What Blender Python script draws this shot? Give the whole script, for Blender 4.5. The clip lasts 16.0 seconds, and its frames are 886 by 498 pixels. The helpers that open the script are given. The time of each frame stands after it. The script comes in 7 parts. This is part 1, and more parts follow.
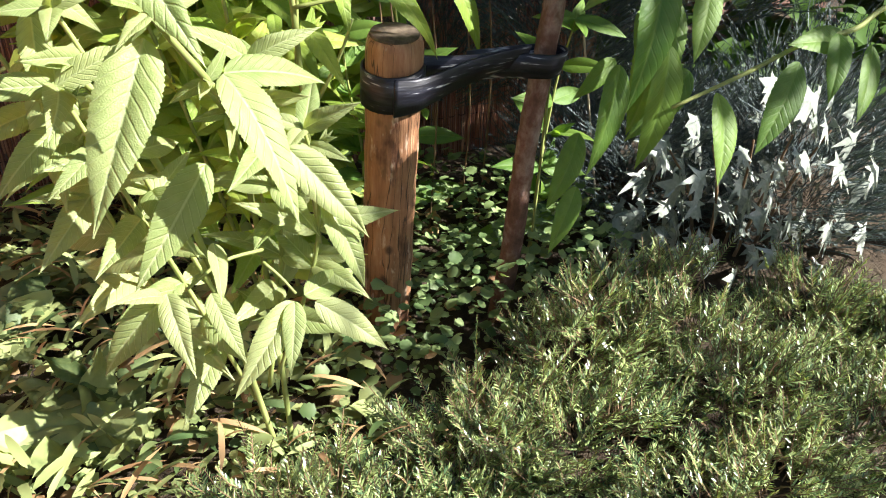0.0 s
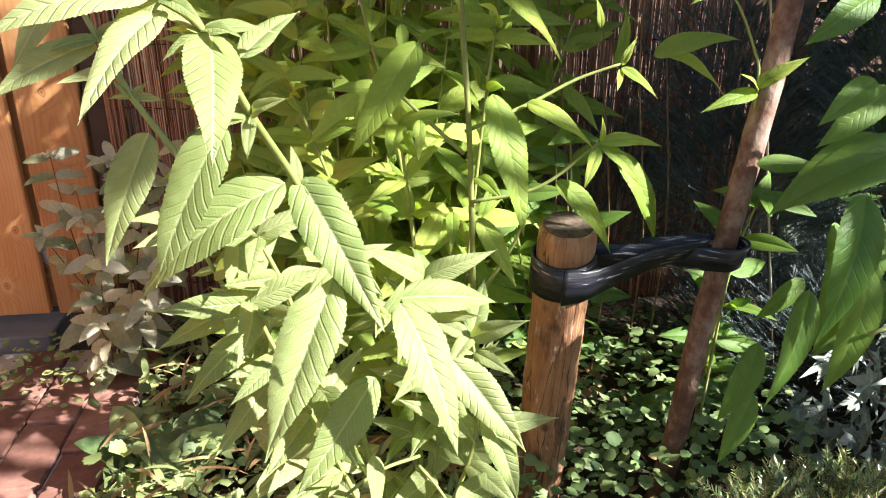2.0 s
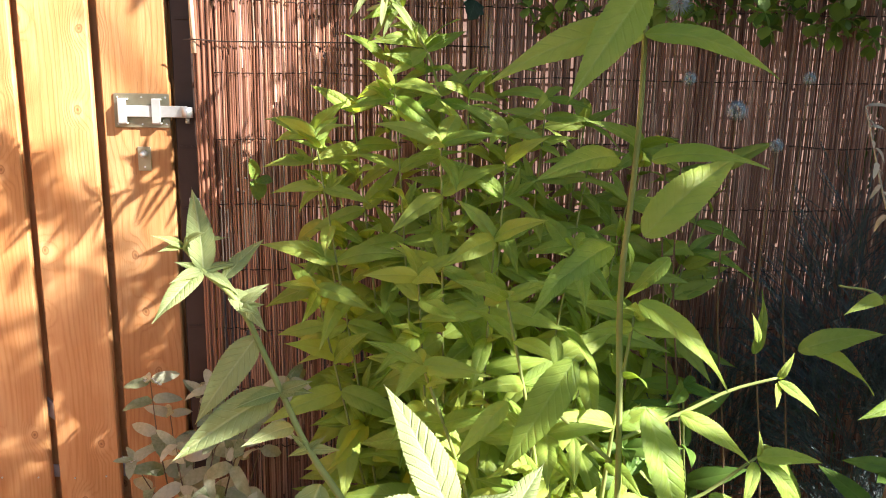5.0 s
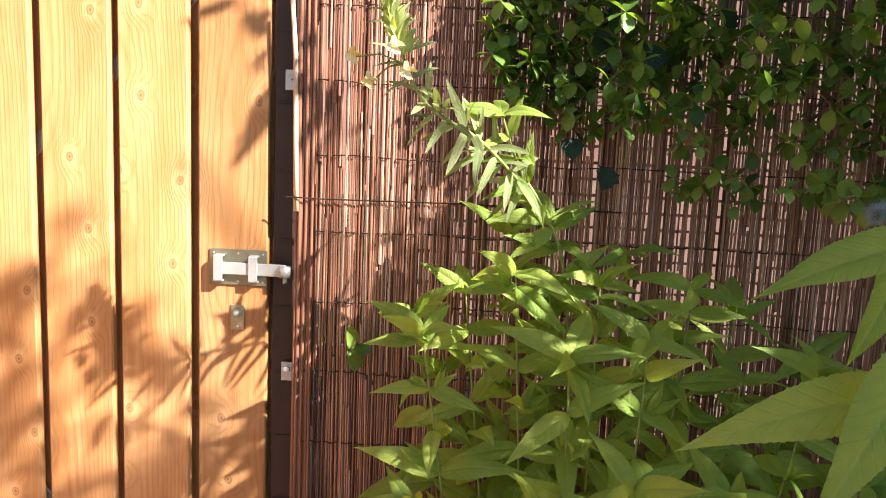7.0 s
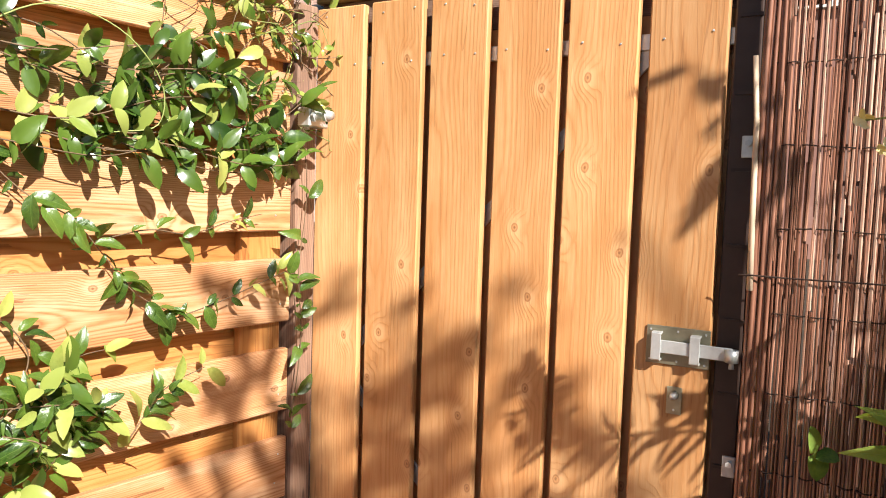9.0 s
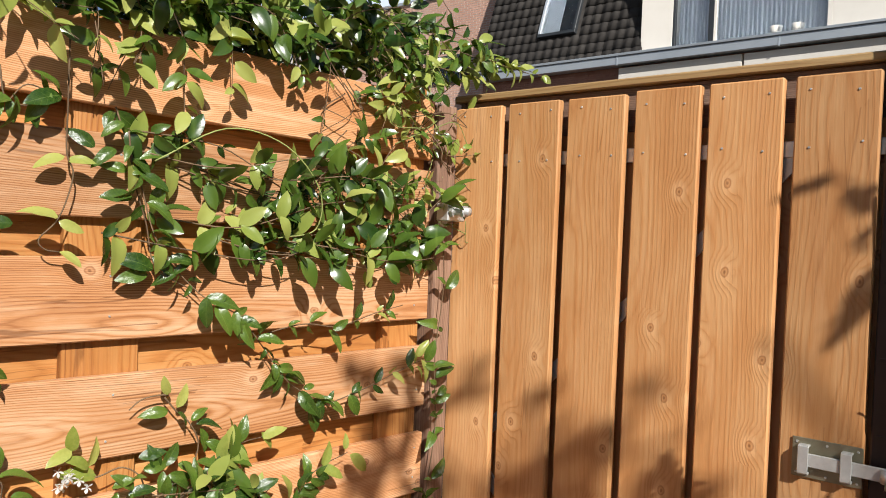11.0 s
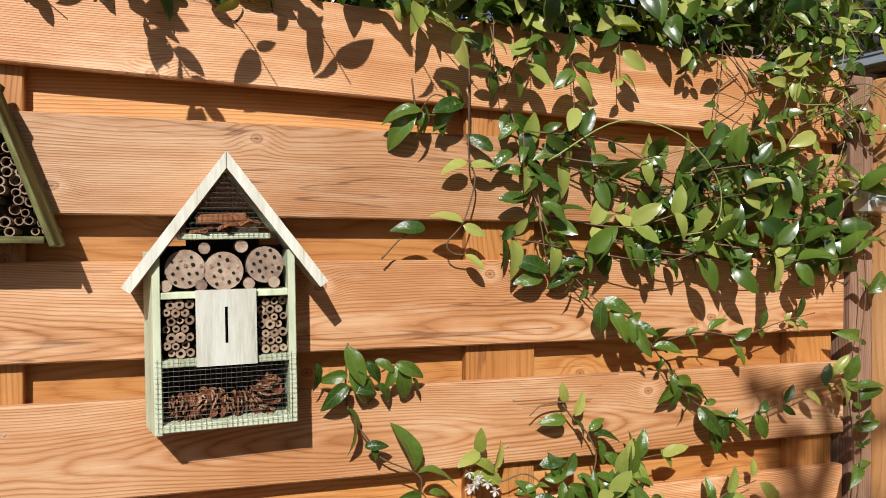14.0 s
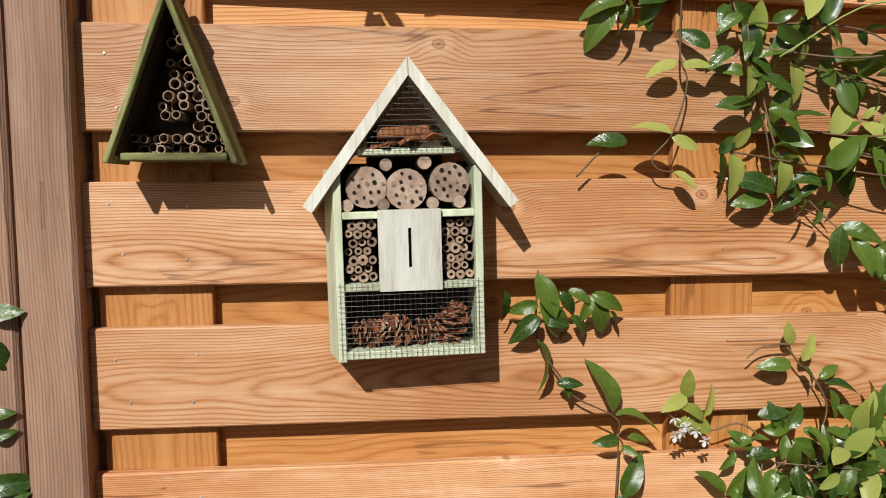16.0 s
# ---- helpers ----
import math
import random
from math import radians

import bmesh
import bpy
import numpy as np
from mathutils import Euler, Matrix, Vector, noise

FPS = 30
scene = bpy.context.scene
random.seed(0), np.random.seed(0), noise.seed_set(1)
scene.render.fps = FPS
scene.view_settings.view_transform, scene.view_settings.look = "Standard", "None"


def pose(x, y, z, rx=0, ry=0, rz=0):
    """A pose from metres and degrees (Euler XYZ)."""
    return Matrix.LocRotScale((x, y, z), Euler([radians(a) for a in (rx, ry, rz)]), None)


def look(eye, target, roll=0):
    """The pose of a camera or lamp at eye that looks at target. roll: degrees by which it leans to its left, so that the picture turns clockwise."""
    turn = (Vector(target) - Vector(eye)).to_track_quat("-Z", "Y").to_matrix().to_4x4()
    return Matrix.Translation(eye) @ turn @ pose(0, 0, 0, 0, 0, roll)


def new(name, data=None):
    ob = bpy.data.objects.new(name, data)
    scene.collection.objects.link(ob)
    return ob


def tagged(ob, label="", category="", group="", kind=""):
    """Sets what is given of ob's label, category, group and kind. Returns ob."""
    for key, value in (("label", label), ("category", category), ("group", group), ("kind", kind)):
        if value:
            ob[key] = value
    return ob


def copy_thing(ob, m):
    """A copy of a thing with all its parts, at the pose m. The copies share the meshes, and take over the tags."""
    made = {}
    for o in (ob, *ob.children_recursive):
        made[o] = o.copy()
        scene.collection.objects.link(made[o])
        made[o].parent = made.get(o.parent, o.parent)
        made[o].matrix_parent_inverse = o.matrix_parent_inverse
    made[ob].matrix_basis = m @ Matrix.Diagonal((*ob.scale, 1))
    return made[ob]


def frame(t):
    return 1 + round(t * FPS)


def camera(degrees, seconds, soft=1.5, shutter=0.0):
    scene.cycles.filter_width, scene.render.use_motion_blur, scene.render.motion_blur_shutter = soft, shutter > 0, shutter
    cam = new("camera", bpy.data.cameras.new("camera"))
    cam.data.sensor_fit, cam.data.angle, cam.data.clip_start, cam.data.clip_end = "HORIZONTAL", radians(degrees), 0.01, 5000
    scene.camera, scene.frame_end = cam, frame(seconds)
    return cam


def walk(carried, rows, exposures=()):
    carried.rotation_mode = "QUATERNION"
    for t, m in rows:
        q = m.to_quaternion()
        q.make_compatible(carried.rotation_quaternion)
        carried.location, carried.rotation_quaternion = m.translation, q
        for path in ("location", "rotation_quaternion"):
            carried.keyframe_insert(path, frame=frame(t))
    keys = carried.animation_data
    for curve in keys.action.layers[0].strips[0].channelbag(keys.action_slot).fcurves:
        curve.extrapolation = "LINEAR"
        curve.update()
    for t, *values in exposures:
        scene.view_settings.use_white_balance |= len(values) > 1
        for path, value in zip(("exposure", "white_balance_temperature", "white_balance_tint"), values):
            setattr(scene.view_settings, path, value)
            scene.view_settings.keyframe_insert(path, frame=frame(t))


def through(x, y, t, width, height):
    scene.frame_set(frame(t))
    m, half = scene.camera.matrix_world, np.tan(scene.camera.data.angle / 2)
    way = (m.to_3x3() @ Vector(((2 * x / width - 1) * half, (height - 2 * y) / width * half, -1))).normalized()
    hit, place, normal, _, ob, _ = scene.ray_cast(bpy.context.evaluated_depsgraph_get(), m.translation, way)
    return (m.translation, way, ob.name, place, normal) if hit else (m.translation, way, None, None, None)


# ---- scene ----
cam = camera(61.7, 16.0, soft=1.0)
PATH = [
    (0, (1.545, -1.789, 0.788), (2.152, -0.153, -0.191), 1.3),
    (0.5, (1.545, -1.765, 0.829), (1.969, -0.034, -0.078), 1.8),
    (1, (1.563, -1.751, 0.848), (1.851, 0.038, 0.002), 1.5),
    (1.5, (1.566, -1.743, 0.868), (1.796, 0.065, 0.043), 0.9),
    (2, (1.552, -1.733, 0.899), (1.766, 0.104, 0.139), 0.2),
    (2.5, (1.532, -1.721, 0.925), (1.758, 0.13, 0.202), 1.0),
    (3, (1.509, -1.712, 0.942), (1.75, 0.157, 0.273), 1.6),
    (3.5, (1.484, -1.707, 0.971), (1.728, 0.186, 0.372), 1.6),
    (4, (1.47, -1.685, 0.996), (1.68, 0.233, 0.468), 1.5),
    (4.5, (1.466, -1.651, 1.021), (1.601, 0.294, 0.575), 1.0),
    (4.7, (1.452, -1.649, 1.043), (1.579, 0.301, 0.616), 1.0),
    (6.8, (1.362, -1.468, 1.269), (1.358, 0.515, 1.008), 2.0),
    (7, (1.375, -1.428, 1.288), (1.253, 0.55, 1.024), 2.5),
    (7.5, (1.317, -1.392, 1.3), (0.903, 0.547, 1.038), 1.8),
    (8, (1.266, -1.369, 1.298), (0.592, 0.499, 1.059), 2.1),
    (8.5, (1.221, -1.377, 1.291), (0.342, 0.41, 1.113), 2.3),
    (9, (1.196, -1.397, 1.311), (0.179, 0.319, 1.159), 1.9),
    (9.2, (1.196, -1.402, 1.297), (0.118, 0.28, 1.196), 2.3),
    (11.3, (1.161, -1.477, 1.43), (-0.136, 0.046, 1.401), 1.9),
    (11.5, (1.15, -1.477, 1.419), (-0.18, 0.016, 1.402), 1.6),
    (12, (1.122, -1.466, 1.421), (-0.345, -0.108, 1.416), 1.2),
    (12.5, (1.098, -1.472, 1.42), (-0.485, -0.25, 1.421), 0.6),
    (13, (1.077, -1.476, 1.417), (-0.575, -0.349, 1.417), 0.5),
    (13.5, (1.051, -1.491, 1.403), (-0.676, -0.481, 1.409), 0.2),
    (14, (1.019, -1.504, 1.382), (-0.781, -0.632, 1.373), 0.2),
    (14.5, (0.994, -1.504, 1.358), (-0.85, -0.731, 1.322), -0.2),
    (15, (0.963, -1.5, 1.348), (-0.916, -0.824, 1.246), 0.1),
    (15.5, (0.943, -1.491, 1.348), (-0.975, -0.943, 1.207), -0.1),
    (16, (0.89, -1.5, 1.35), (-1.05, -1.047, 1.176), -0.3),
]
EXPOSURES = [(0, 1.85), (1.0, 2.1), (2, 1.95), (3, 1.75), (4.7, 2.16), (6.8, 2.02), (7.5, 1.76), (9.2, 1.12), (11.3, 0.32), (12.5, 0.16), (14.5, 0.04), (16, -0.05)]
walk(cam, [(t, look(eye, target, roll)) for t, eye, target, roll in PATH], EXPOSURES)

# ---- world, sun, exposure ----
SUN_DIR = Vector((0.69, -0.41, 0.60)).normalized()
world = bpy.data.worlds.new("sky")
scene.world = world
world.use_nodes = True
wn = world.node_tree.nodes
sky = wn.new("ShaderNodeTexSky")
sky.sky_type = "NISHITA"
sky.sun_disc = False
sky.sun_elevation = math.asin(SUN_DIR.z)
sky.sun_rotation = math.atan2(SUN_DIR.x, SUN_DIR.y)
sky.air_density = 0.85
wn["Background"].inputs[1].default_value = 0.05
world.node_tree.links.new(sky.outputs[0], wn["Background"].inputs[0])
sun = new("sun", bpy.data.lights.new("sun", "SUN"))
sun.data.energy, sun.data.angle, sun.data.color = 5.0, radians(0.6), (1.0, 0.965, 0.915)
sun.matrix_world = look(SUN_DIR * 20, (0, 0, 0))


# ---- materials ----
def mat(name, rough=0.6, metal=0.0):
    m = bpy.data.materials.new(name)
    m.use_nodes = True
    b = m.node_tree.nodes["Principled BSDF"]
    b.inputs["Roughness"].default_value, b.inputs["Metallic"].default_value = rough, metal
    return m, m.node_tree.nodes, m.node_tree.links, b


def ramp(n, stops):
    r = n.new("ShaderNodeValToRGB")
    els = r.color_ramp.elements
    els[0].position, els[0].color = stops[0][0], (*stops[0][1], 1)
    els[1].position, els[1].color = stops[-1][0], (*stops[-1][1], 1)
    for p, c in stops[1:-1]:
        els.new(p).color = (*c, 1)
    return r


def math_node(n, l, op, a, b=None, c=None):
    k = n.new("ShaderNodeMath")
    k.operation = op
    for i, v in enumerate((a, b, c)):
        if v is None:
            continue
        if isinstance(v, (int, float)):
            k.inputs[i].default_value = v
        else:
            l.new(v, k.inputs[i])
    return k.outputs[0]


def tint(n, l, source, amount, col, low=0.75, high=1.2):
    """Brightness of a colour varied by a value in 0..1."""
    mr = n.new("ShaderNodeMapRange")
    mr.inputs["To Min"].default_value, mr.inputs["To Max"].default_value = low, high
    l.new(source, mr.inputs["Value"])
    mx = n.new("ShaderNodeMix")
    mx.data_type, mx.blend_type = "RGBA", "MULTIPLY"
    mx.inputs["Factor"].default_value = amount
    l.new(col, mx.inputs["A"])
    comb = n.new("ShaderNodeCombineColor")
    for i in range(3):
        l.new(mr.outputs[0], comb.inputs[i])
    l.new(comb.outputs[0], mx.inputs["B"])
    return mx.outputs["Result"]


def shifted(n, l, scale):
    """Object coordinates, moved at random from piece to piece and stretched."""
    tc, oi = n.new("ShaderNodeTexCoord"), n.new("ShaderNodeObjectInfo")
    mp, add = n.new("ShaderNodeMapping"), n.new("ShaderNodeVectorMath")
    mp.inputs["Scale"].default_value = scale
    mul = n.new("ShaderNodeVectorMath")
    mul.operation = "MULTIPLY"
    mul.inputs[1].default_value = (37.0, 11.0, 23.0)
    l.new(oi.outputs["Random"], mul.inputs[0])
    l.new(tc.outputs["Object"], add.inputs[0])
    l.new(mul.outputs[0], add.inputs[1])
    l.new(add.outputs[0], mp.inputs[0])
    return mp.outputs[0], oi.outputs["Random"]


def noise_node(n, l, vec, scale, detail=4.0, rough=0.55):
    k = n.new("ShaderNodeTexNoise")
    k.inputs["Scale"].default_value, k.inputs["Detail"].default_value, k.inputs["Roughness"].default_value = scale, detail, rough
    l.new(vec, k.inputs["Vector"])
    return k.outputs["Fac"]


def bump(n, l, b, height, strength, dist=0.002):
    k = n.new("ShaderNodeBump")
    k.inputs["Strength"].default_value, k.inputs["Distance"].default_value = strength, dist
    l.new(height, k.inputs["Height"])
    l.new(k.outputs[0], b.inputs["Normal"])


def wood(name, light, mid, dark, rough=0.5, rings=150.0, knots=True, contrast=1.0, grey=0.0, spec=0.4, split_dark=0.3, bleach=0.2, pith=0.09):
    """Flat-sawn softwood, grain along local x: growth rings cut by the face, knots, fibre and blotches."""
    m, n, l, b = mat(name, rough)
    b.inputs["Specular IOR Level"].default_value = spec
    vec, rnd = shifted(n, l, (1, 1, 1))
    tc = n.new("ShaderNodeTexCoord")
    own = n.new("ShaderNodeSeparateXYZ")
    l.new(tc.outputs["Object"], own.inputs[0])

    def stretched(x, y):
        k = n.new("ShaderNodeMapping")
        k.inputs["Scale"].default_value = (x, y, y)
        l.new(vec, k.inputs[0])
        return k.outputs[0]

    wander = noise_node(n, l, stretched(1.1, 0.4), 1.0, 2.0)
    deep = noise_node(n, l, stretched(0.9, 0.3), 1.7, 2.0)
    ripple = noise_node(n, l, stretched(5.0, 22.0), 1.0, 3.0)
    vo = n.new("ShaderNodeTexVoronoi")
    vo.voronoi_dimensions = "2D"
    vo.inputs["Scale"].default_value = 1.0
    warp = n.new("ShaderNodeTexNoise")
    warp.inputs["Scale"].default_value, warp.inputs["Detail"].default_value = 45.0, 2.0
    l.new(vec, warp.inputs["Vector"])
    off = n.new("ShaderNodeVectorMath")
    off.operation = "MULTIPLY_ADD"
    off.inputs[1].default_value = (0.05, 0.05, 0.05)
    l.new(warp.outputs["Color"], off.inputs[0])
    l.new(stretched(6.4, 8.6), off.inputs[2])
    l.new(off.outputs[0], vo.inputs["Vector"])
    keep = math_node(n, l, "GREATER_THAN", n_out(n, l, vo.outputs["Color"]), 0.65)

    def near(far, close):
        k = n.new("ShaderNodeMapRange")
        k.interpolation_type = "SMOOTHSTEP"
        k.inputs["From Min"].default_value, k.inputs["From Max"].default_value = far, close
        l.new(vo.outputs["Distance"], k.inputs["Value"])
        return math_node(n, l, "MULTIPLY", k.outputs[0], keep)

    lean = math_node(n, l, "MULTIPLY_ADD", rnd, pith * 2, -pith)
    yc = math_node(n, l, "MULTIPLY_ADD", wander, 0.07, lean)
    dy = math_node(n, l, "ADD", own.outputs["Y"], yc)
    dz = math_node(n, l, "ADD", math_node(n, l, "MULTIPLY_ADD", deep, 0.07, 0.035), own.outputs["Z"])
    r2 = math_node(n, l, "ADD", math_node(n, l, "MULTIPLY", dy, dy), math_node(n, l, "MULTIPLY", dz, dz))
    rad = math_node(n, l, "SQRT", r2)
    ph = math_node(n, l, "MULTIPLY", rad, rings)
    ph = math_node(n, l, "MULTIPLY_ADD", ripple, 0.7, ph)
    if knots:
        ph = math_node(n, l, "MULTIPLY_ADD", near(0.36, 0.03), 2.6, ph)
    ph = math_node(n, l, "MULTIPLY_ADD", noise_node(n, l, stretched(16.0, 120.0), 1.0, 2.0), 0.45, ph)
    fr = math_node(n, l, "FRACT", ph)
    late = math_node(n, l, "POWER", math_node(n, l, "MULTIPLY", math_node(n, l, "ABSOLUTE", math_node(n, l, "ADD", fr, -0.5)), 2.0), 2.6)
    fibre = noise_node(n, l, stretched(7.0, 330.0), 1.0, 3.0)
    streak = noise_node(n, l, stretched(2.2, 85.0), 1.0, 4.0, 0.65)
    blotch = noise_node(n, l, stretched(2.6, 8.0), 1.0, 4.0, 0.6)
    fade = noise_node(n, l, stretched(1.6, 9.0), 1.3, 2.0)
    v = math_node(n, l, "MULTIPLY", math_node(n, l, "MULTIPLY", late, 0.36 * contrast), math_node(n, l, "MULTIPLY_ADD", fade, 1.3, -0.05))
    v = math_node(n, l, "MULTIPLY_ADD", fibre, 0.26, v)
    v = math_node(n, l, "MULTIPLY_ADD", streak, 0.34, v)
    v = math_node(n, l, "MULTIPLY_ADD", blotch, 0.86, v)
    v = math_node(n, l, "ADD", v, -0.36)
    r = ramp(n, [(0.15, light), (0.48, mid), (0.98, dark)])
    l.new(v, r.inputs[0])
    col = r.outputs[0]

    def over(col, amount, paint):
        mx = n.new("ShaderNodeMix")
        mx.data_type = "RGBA"
        l.new(amount, mx.inputs["Factor"])
        l.new(col, mx.inputs["A"])
        mx.inputs["B"].default_value = (*paint, 1)
        return mx.outputs["Result"]

    if knots:
        col = over(col, math_node(n, l, "MULTIPLY", near(0.19, 0.08), 0.42), tuple(min(0.9, c * 1.12 + 0.03) for c in light))
        rim = math_node(n, l, "SUBTRACT", near(0.072, 0.060), math_node(n, l, "MULTIPLY", near(0.056, 0.034), 0.7))
        col = over(col, math_node(n, l, "MULTIPLY", near(0.066, 0.05), 0.55), mid)
        col = over(col, math_node(n, l, "MULTIPLY", rim, 0.5), (dark[0] * 0.7, dark[1] * 0.6, dark[2] * 0.6))
        col = over(col, math_node(n, l, "MULTIPLY", near(0.030, 0.010), 0.6), (dark[0] * 0.45, dark[1] * 0.4, dark[2] * 0.4))
    split = noise_node(n, l, stretched(1.3, 26.0), 1.0, 2.0)
    where = noise_node(n, l, stretched(2.2, 5.0), 1.0, 1.0)
    line = n.new("ShaderNodeMapRange")
    line.inputs["From Min"].default_value, line.inputs["From Max"].default_value = 0.014, 0.004
    l.new(math_node(n, l, "ABSOLUTE", math_node(n, l, "ADD", split, -0.5)), line.inputs["Value"])
    gate_v = math_node(n, l, "GREATER_THAN", where, 0.56)
    line_v = math_node(n, l, "MULTIPLY", line.outputs[0], gate_v)
    col = over(col, math_node(n, l, "MULTIPLY", line_v, 0.6 * split_dark), (dark[0] * 0.4, dark[1] * 0.35, dark[2] * 0.35))
    worn = n.new("ShaderNodeMapRange")
    worn.inputs["From Min"].default_value, worn.inputs["From Max"].default_value = 0.52, 0.75
    l.new(noise_node(n, l, stretched(3.4, 26.0), 1.0, 5.0, 0.7), worn.inputs["Value"])
    col = over(col, math_node(n, l, "MULTIPLY", worn.outputs[0], bleach), tuple(min(0.85, c * 1.1 + 0.08) for c in light))
    if grey:
        col = over(col, math_node(n, l, "MULTIPLY", blotch, grey), (0.34, 0.31, 0.27))
    col = tint(n, l, rnd, 1.0, col, 0.74, 1.13)
    l.new(col, b.inputs["Base Color"])
    bump(n, l, b, math_node(n, l, "ADD", math_node(n, l, "MULTIPLY", late, 0.6), fibre), 0.4, 0.0012)
    return m


def n_out(n, l, colour):
    s = n.new("ShaderNodeSeparateColor")
    l.new(colour, s.inputs[0])
    return s.outputs[0]


def leafy(name, base, deep, through=0.35, rough=0.45, veins=0.0, pale=None, spec=0.5, vein_scale=1.0, crinkle=0.2, sap=0.4):
    """A leaf: length along local x from 0 to 1, blade across y; lets light through."""
    m, n, l, b = mat(name, rough)
    b.inputs["Specular IOR Level"].default_value = spec
    tc, oi, geo = n.new("ShaderNodeTexCoord"), n.new("ShaderNodeObjectInfo"), n.new("ShaderNodeNewGeometry")
    rnd = math_node(n, l, "FRACT", math_node(n, l, "ADD", oi.outputs["Random"], geo.outputs["Random Per Island"]))
    blot = noise_node(n, l, tc.outputs["Object"], 9.0, 3.0)
    r = ramp(n, [(0.2, deep), (0.8, base)])
    l.new(math_node(n, l, "MULTIPLY_ADD", rnd, 0.6, math_node(n, l, "MULTIPLY", blot, 0.5)), r.inputs[0])
    col = r.outputs[0]
    if veins:
        sep = n.new("ShaderNodeSeparateXYZ")
        l.new(tc.outputs["Object"], sep.inputs[0])
        ay = math_node(n, l, "ABSOLUTE", sep.outputs["Y"])
        rib = n.new("ShaderNodeMapRange")
        rib.inputs["From Min"].default_value, rib.inputs["From Max"].default_value = 0.012, 0.003
        l.new(ay, rib.inputs["Value"])
        waver = noise_node(n, l, tc.outputs["Object"], 5.0, 1.0)
        run = math_node(n, l, "MULTIPLY_ADD", waver, 0.05, math_node(n, l, "MULTIPLY_ADD", math_node(n, l, "POWER", ay, 0.85), -0.9, sep.outputs["X"]))
        fr = math_node(n, l, "FRACT", math_node(n, l, "MULTIPLY", run, 12.0 * vein_scale))
        tri = math_node(n, l, "ABSOLUTE", math_node(n, l, "SUBTRACT", fr, 0.5))
        side = n.new("ShaderNodeMapRange")
        side.inputs["From Min"].default_value, side.inputs["From Max"].default_value = 0.045, 0.008
        l.new(tri, side.inputs["Value"])
        vv = math_node(n, l, "MAXIMUM", rib.outputs[0], math_node(n, l, "MULTIPLY", side.outputs[0], 0.6))
        mx = n.new("ShaderNodeMix")
        mx.data_type = "RGBA"
        l.new(math_node(n, l, "MULTIPLY", vv, veins), mx.inputs["Factor"])
        l.new(col, mx.inputs["A"])
        mx.inputs["B"].default_value = (*(pale or (0.5, 0.6, 0.25)), 1)
        col = mx.outputs["Result"]
        vo = n.new("ShaderNodeTexVoronoi")
        vo.feature = "DISTANCE_TO_EDGE"
        vo.inputs["Scale"].default_value = 70.0
        l.new(tc.outputs["Object"], vo.inputs["Vector"])
        net = n.new("ShaderNodeMapRange")
        net.inputs["From Max"].default_value = 0.35
        l.new(vo.outputs["Distance"], net.inputs["Value"])
        puff = n.new("ShaderNodeMapRange")
        puff.interpolation_type = "SMOOTHSTEP"
        puff.inputs["From Max"].default_value = 0.17
        l.new(tri, puff.inputs["Value"])
        hgt = math_node(n, l, "MULTIPLY_ADD", net.outputs[0], 0.3, math_node(n, l, "MULTIPLY", puff.outputs[0], 0.9))
        bump(n, l, b, hgt, crinkle, 0.0010)
    l.new(col, b.inputs["Base Color"])
    tr, mix = n.new("ShaderNodeBsdfTranslucent"), n.new("ShaderNodeMixShader")
    warm = n.new("ShaderNodeMix")
    warm.data_type, warm.blend_type = "RGBA", "MULTIPLY"
    warm.inputs["Factor"].default_value = 1.0
    warm.inputs["B"].default_value = (1.0, 1.0, sap, 1)
    l.new(col, warm.inputs["A"])
    l.new(warm.outputs["Result"], tr.inputs["Color"])
    mix.inputs[0].default_value = through
    l.new(b.outputs[0], mix.inputs[1])
    l.new(tr.outputs[0], mix.inputs[2])
    l.new(mix.outputs[0], n["Material Output"].inputs[0])
    return m


def rough_mat(name, stops, scale, rough=0.85, bump_s=0.5, bump_d=0.004, stretch=(1, 1, 1), metal=0.0, spec=0.3, fine=0.0):
    m, n, l, b = mat(name, rough, metal)
    b.inputs["Specular IOR Level"].default_value = spec
    vec, rnd = shifted(n, l, stretch)
    f = noise_node(n, l, vec, scale, 6.0, 0.65)
    g = noise_node(n, l, vec, scale * 0.17, 2.0)
    r = ramp(n, stops)
    l.new(math_node(n, l, "MULTIPLY_ADD", g, 0.5, math_node(n, l, "MULTIPLY", f, 0.5)), r.inputs[0])
    l.new(tint(n, l, rnd, 1.0, r.outputs[0], 0.8, 1.15), b.inputs["Base Color"])
    bump(n, l, b, f, bump_s, bump_d)
    return m


GATE_WOOD = wood("gate_wood", (0.68, 0.395, 0.185), (0.555, 0.264, 0.100), (0.35, 0.122, 0.032), 0.4, 150, contrast=0.75, bleach=0.22, split_dark=0.5, pith=0.06)
FENCE_WOOD = wood("fence_wood", (0.74, 0.46, 0.27), (0.55, 0.255, 0.105), (0.27, 0.088, 0.026), 0.5, 330, contrast=1.7, split_dark=1.0, bleach=0.5, pith=0.13)
BACK_WOOD = wood("fence_back_wood", (0.66, 0.34, 0.12), (0.52, 0.215, 0.058), (0.29, 0.095, 0.024), 0.5, 190, contrast=1.2, split_dark=0.7)
POST_WOOD = wood("weathered_post_wood", (0.37, 0.225, 0.145), (0.215, 0.112, 0.068), (0.07, 0.031, 0.019), 0.72, 260, knots=False, grey=0.12, split_dark=1.0, bleach=0.35)
RAIL_WOOD = wood("rail_wood", (0.52, 0.36, 0.17), (0.42, 0.26, 0.11), (0.25, 0.14, 0.06), 0.6, 140)

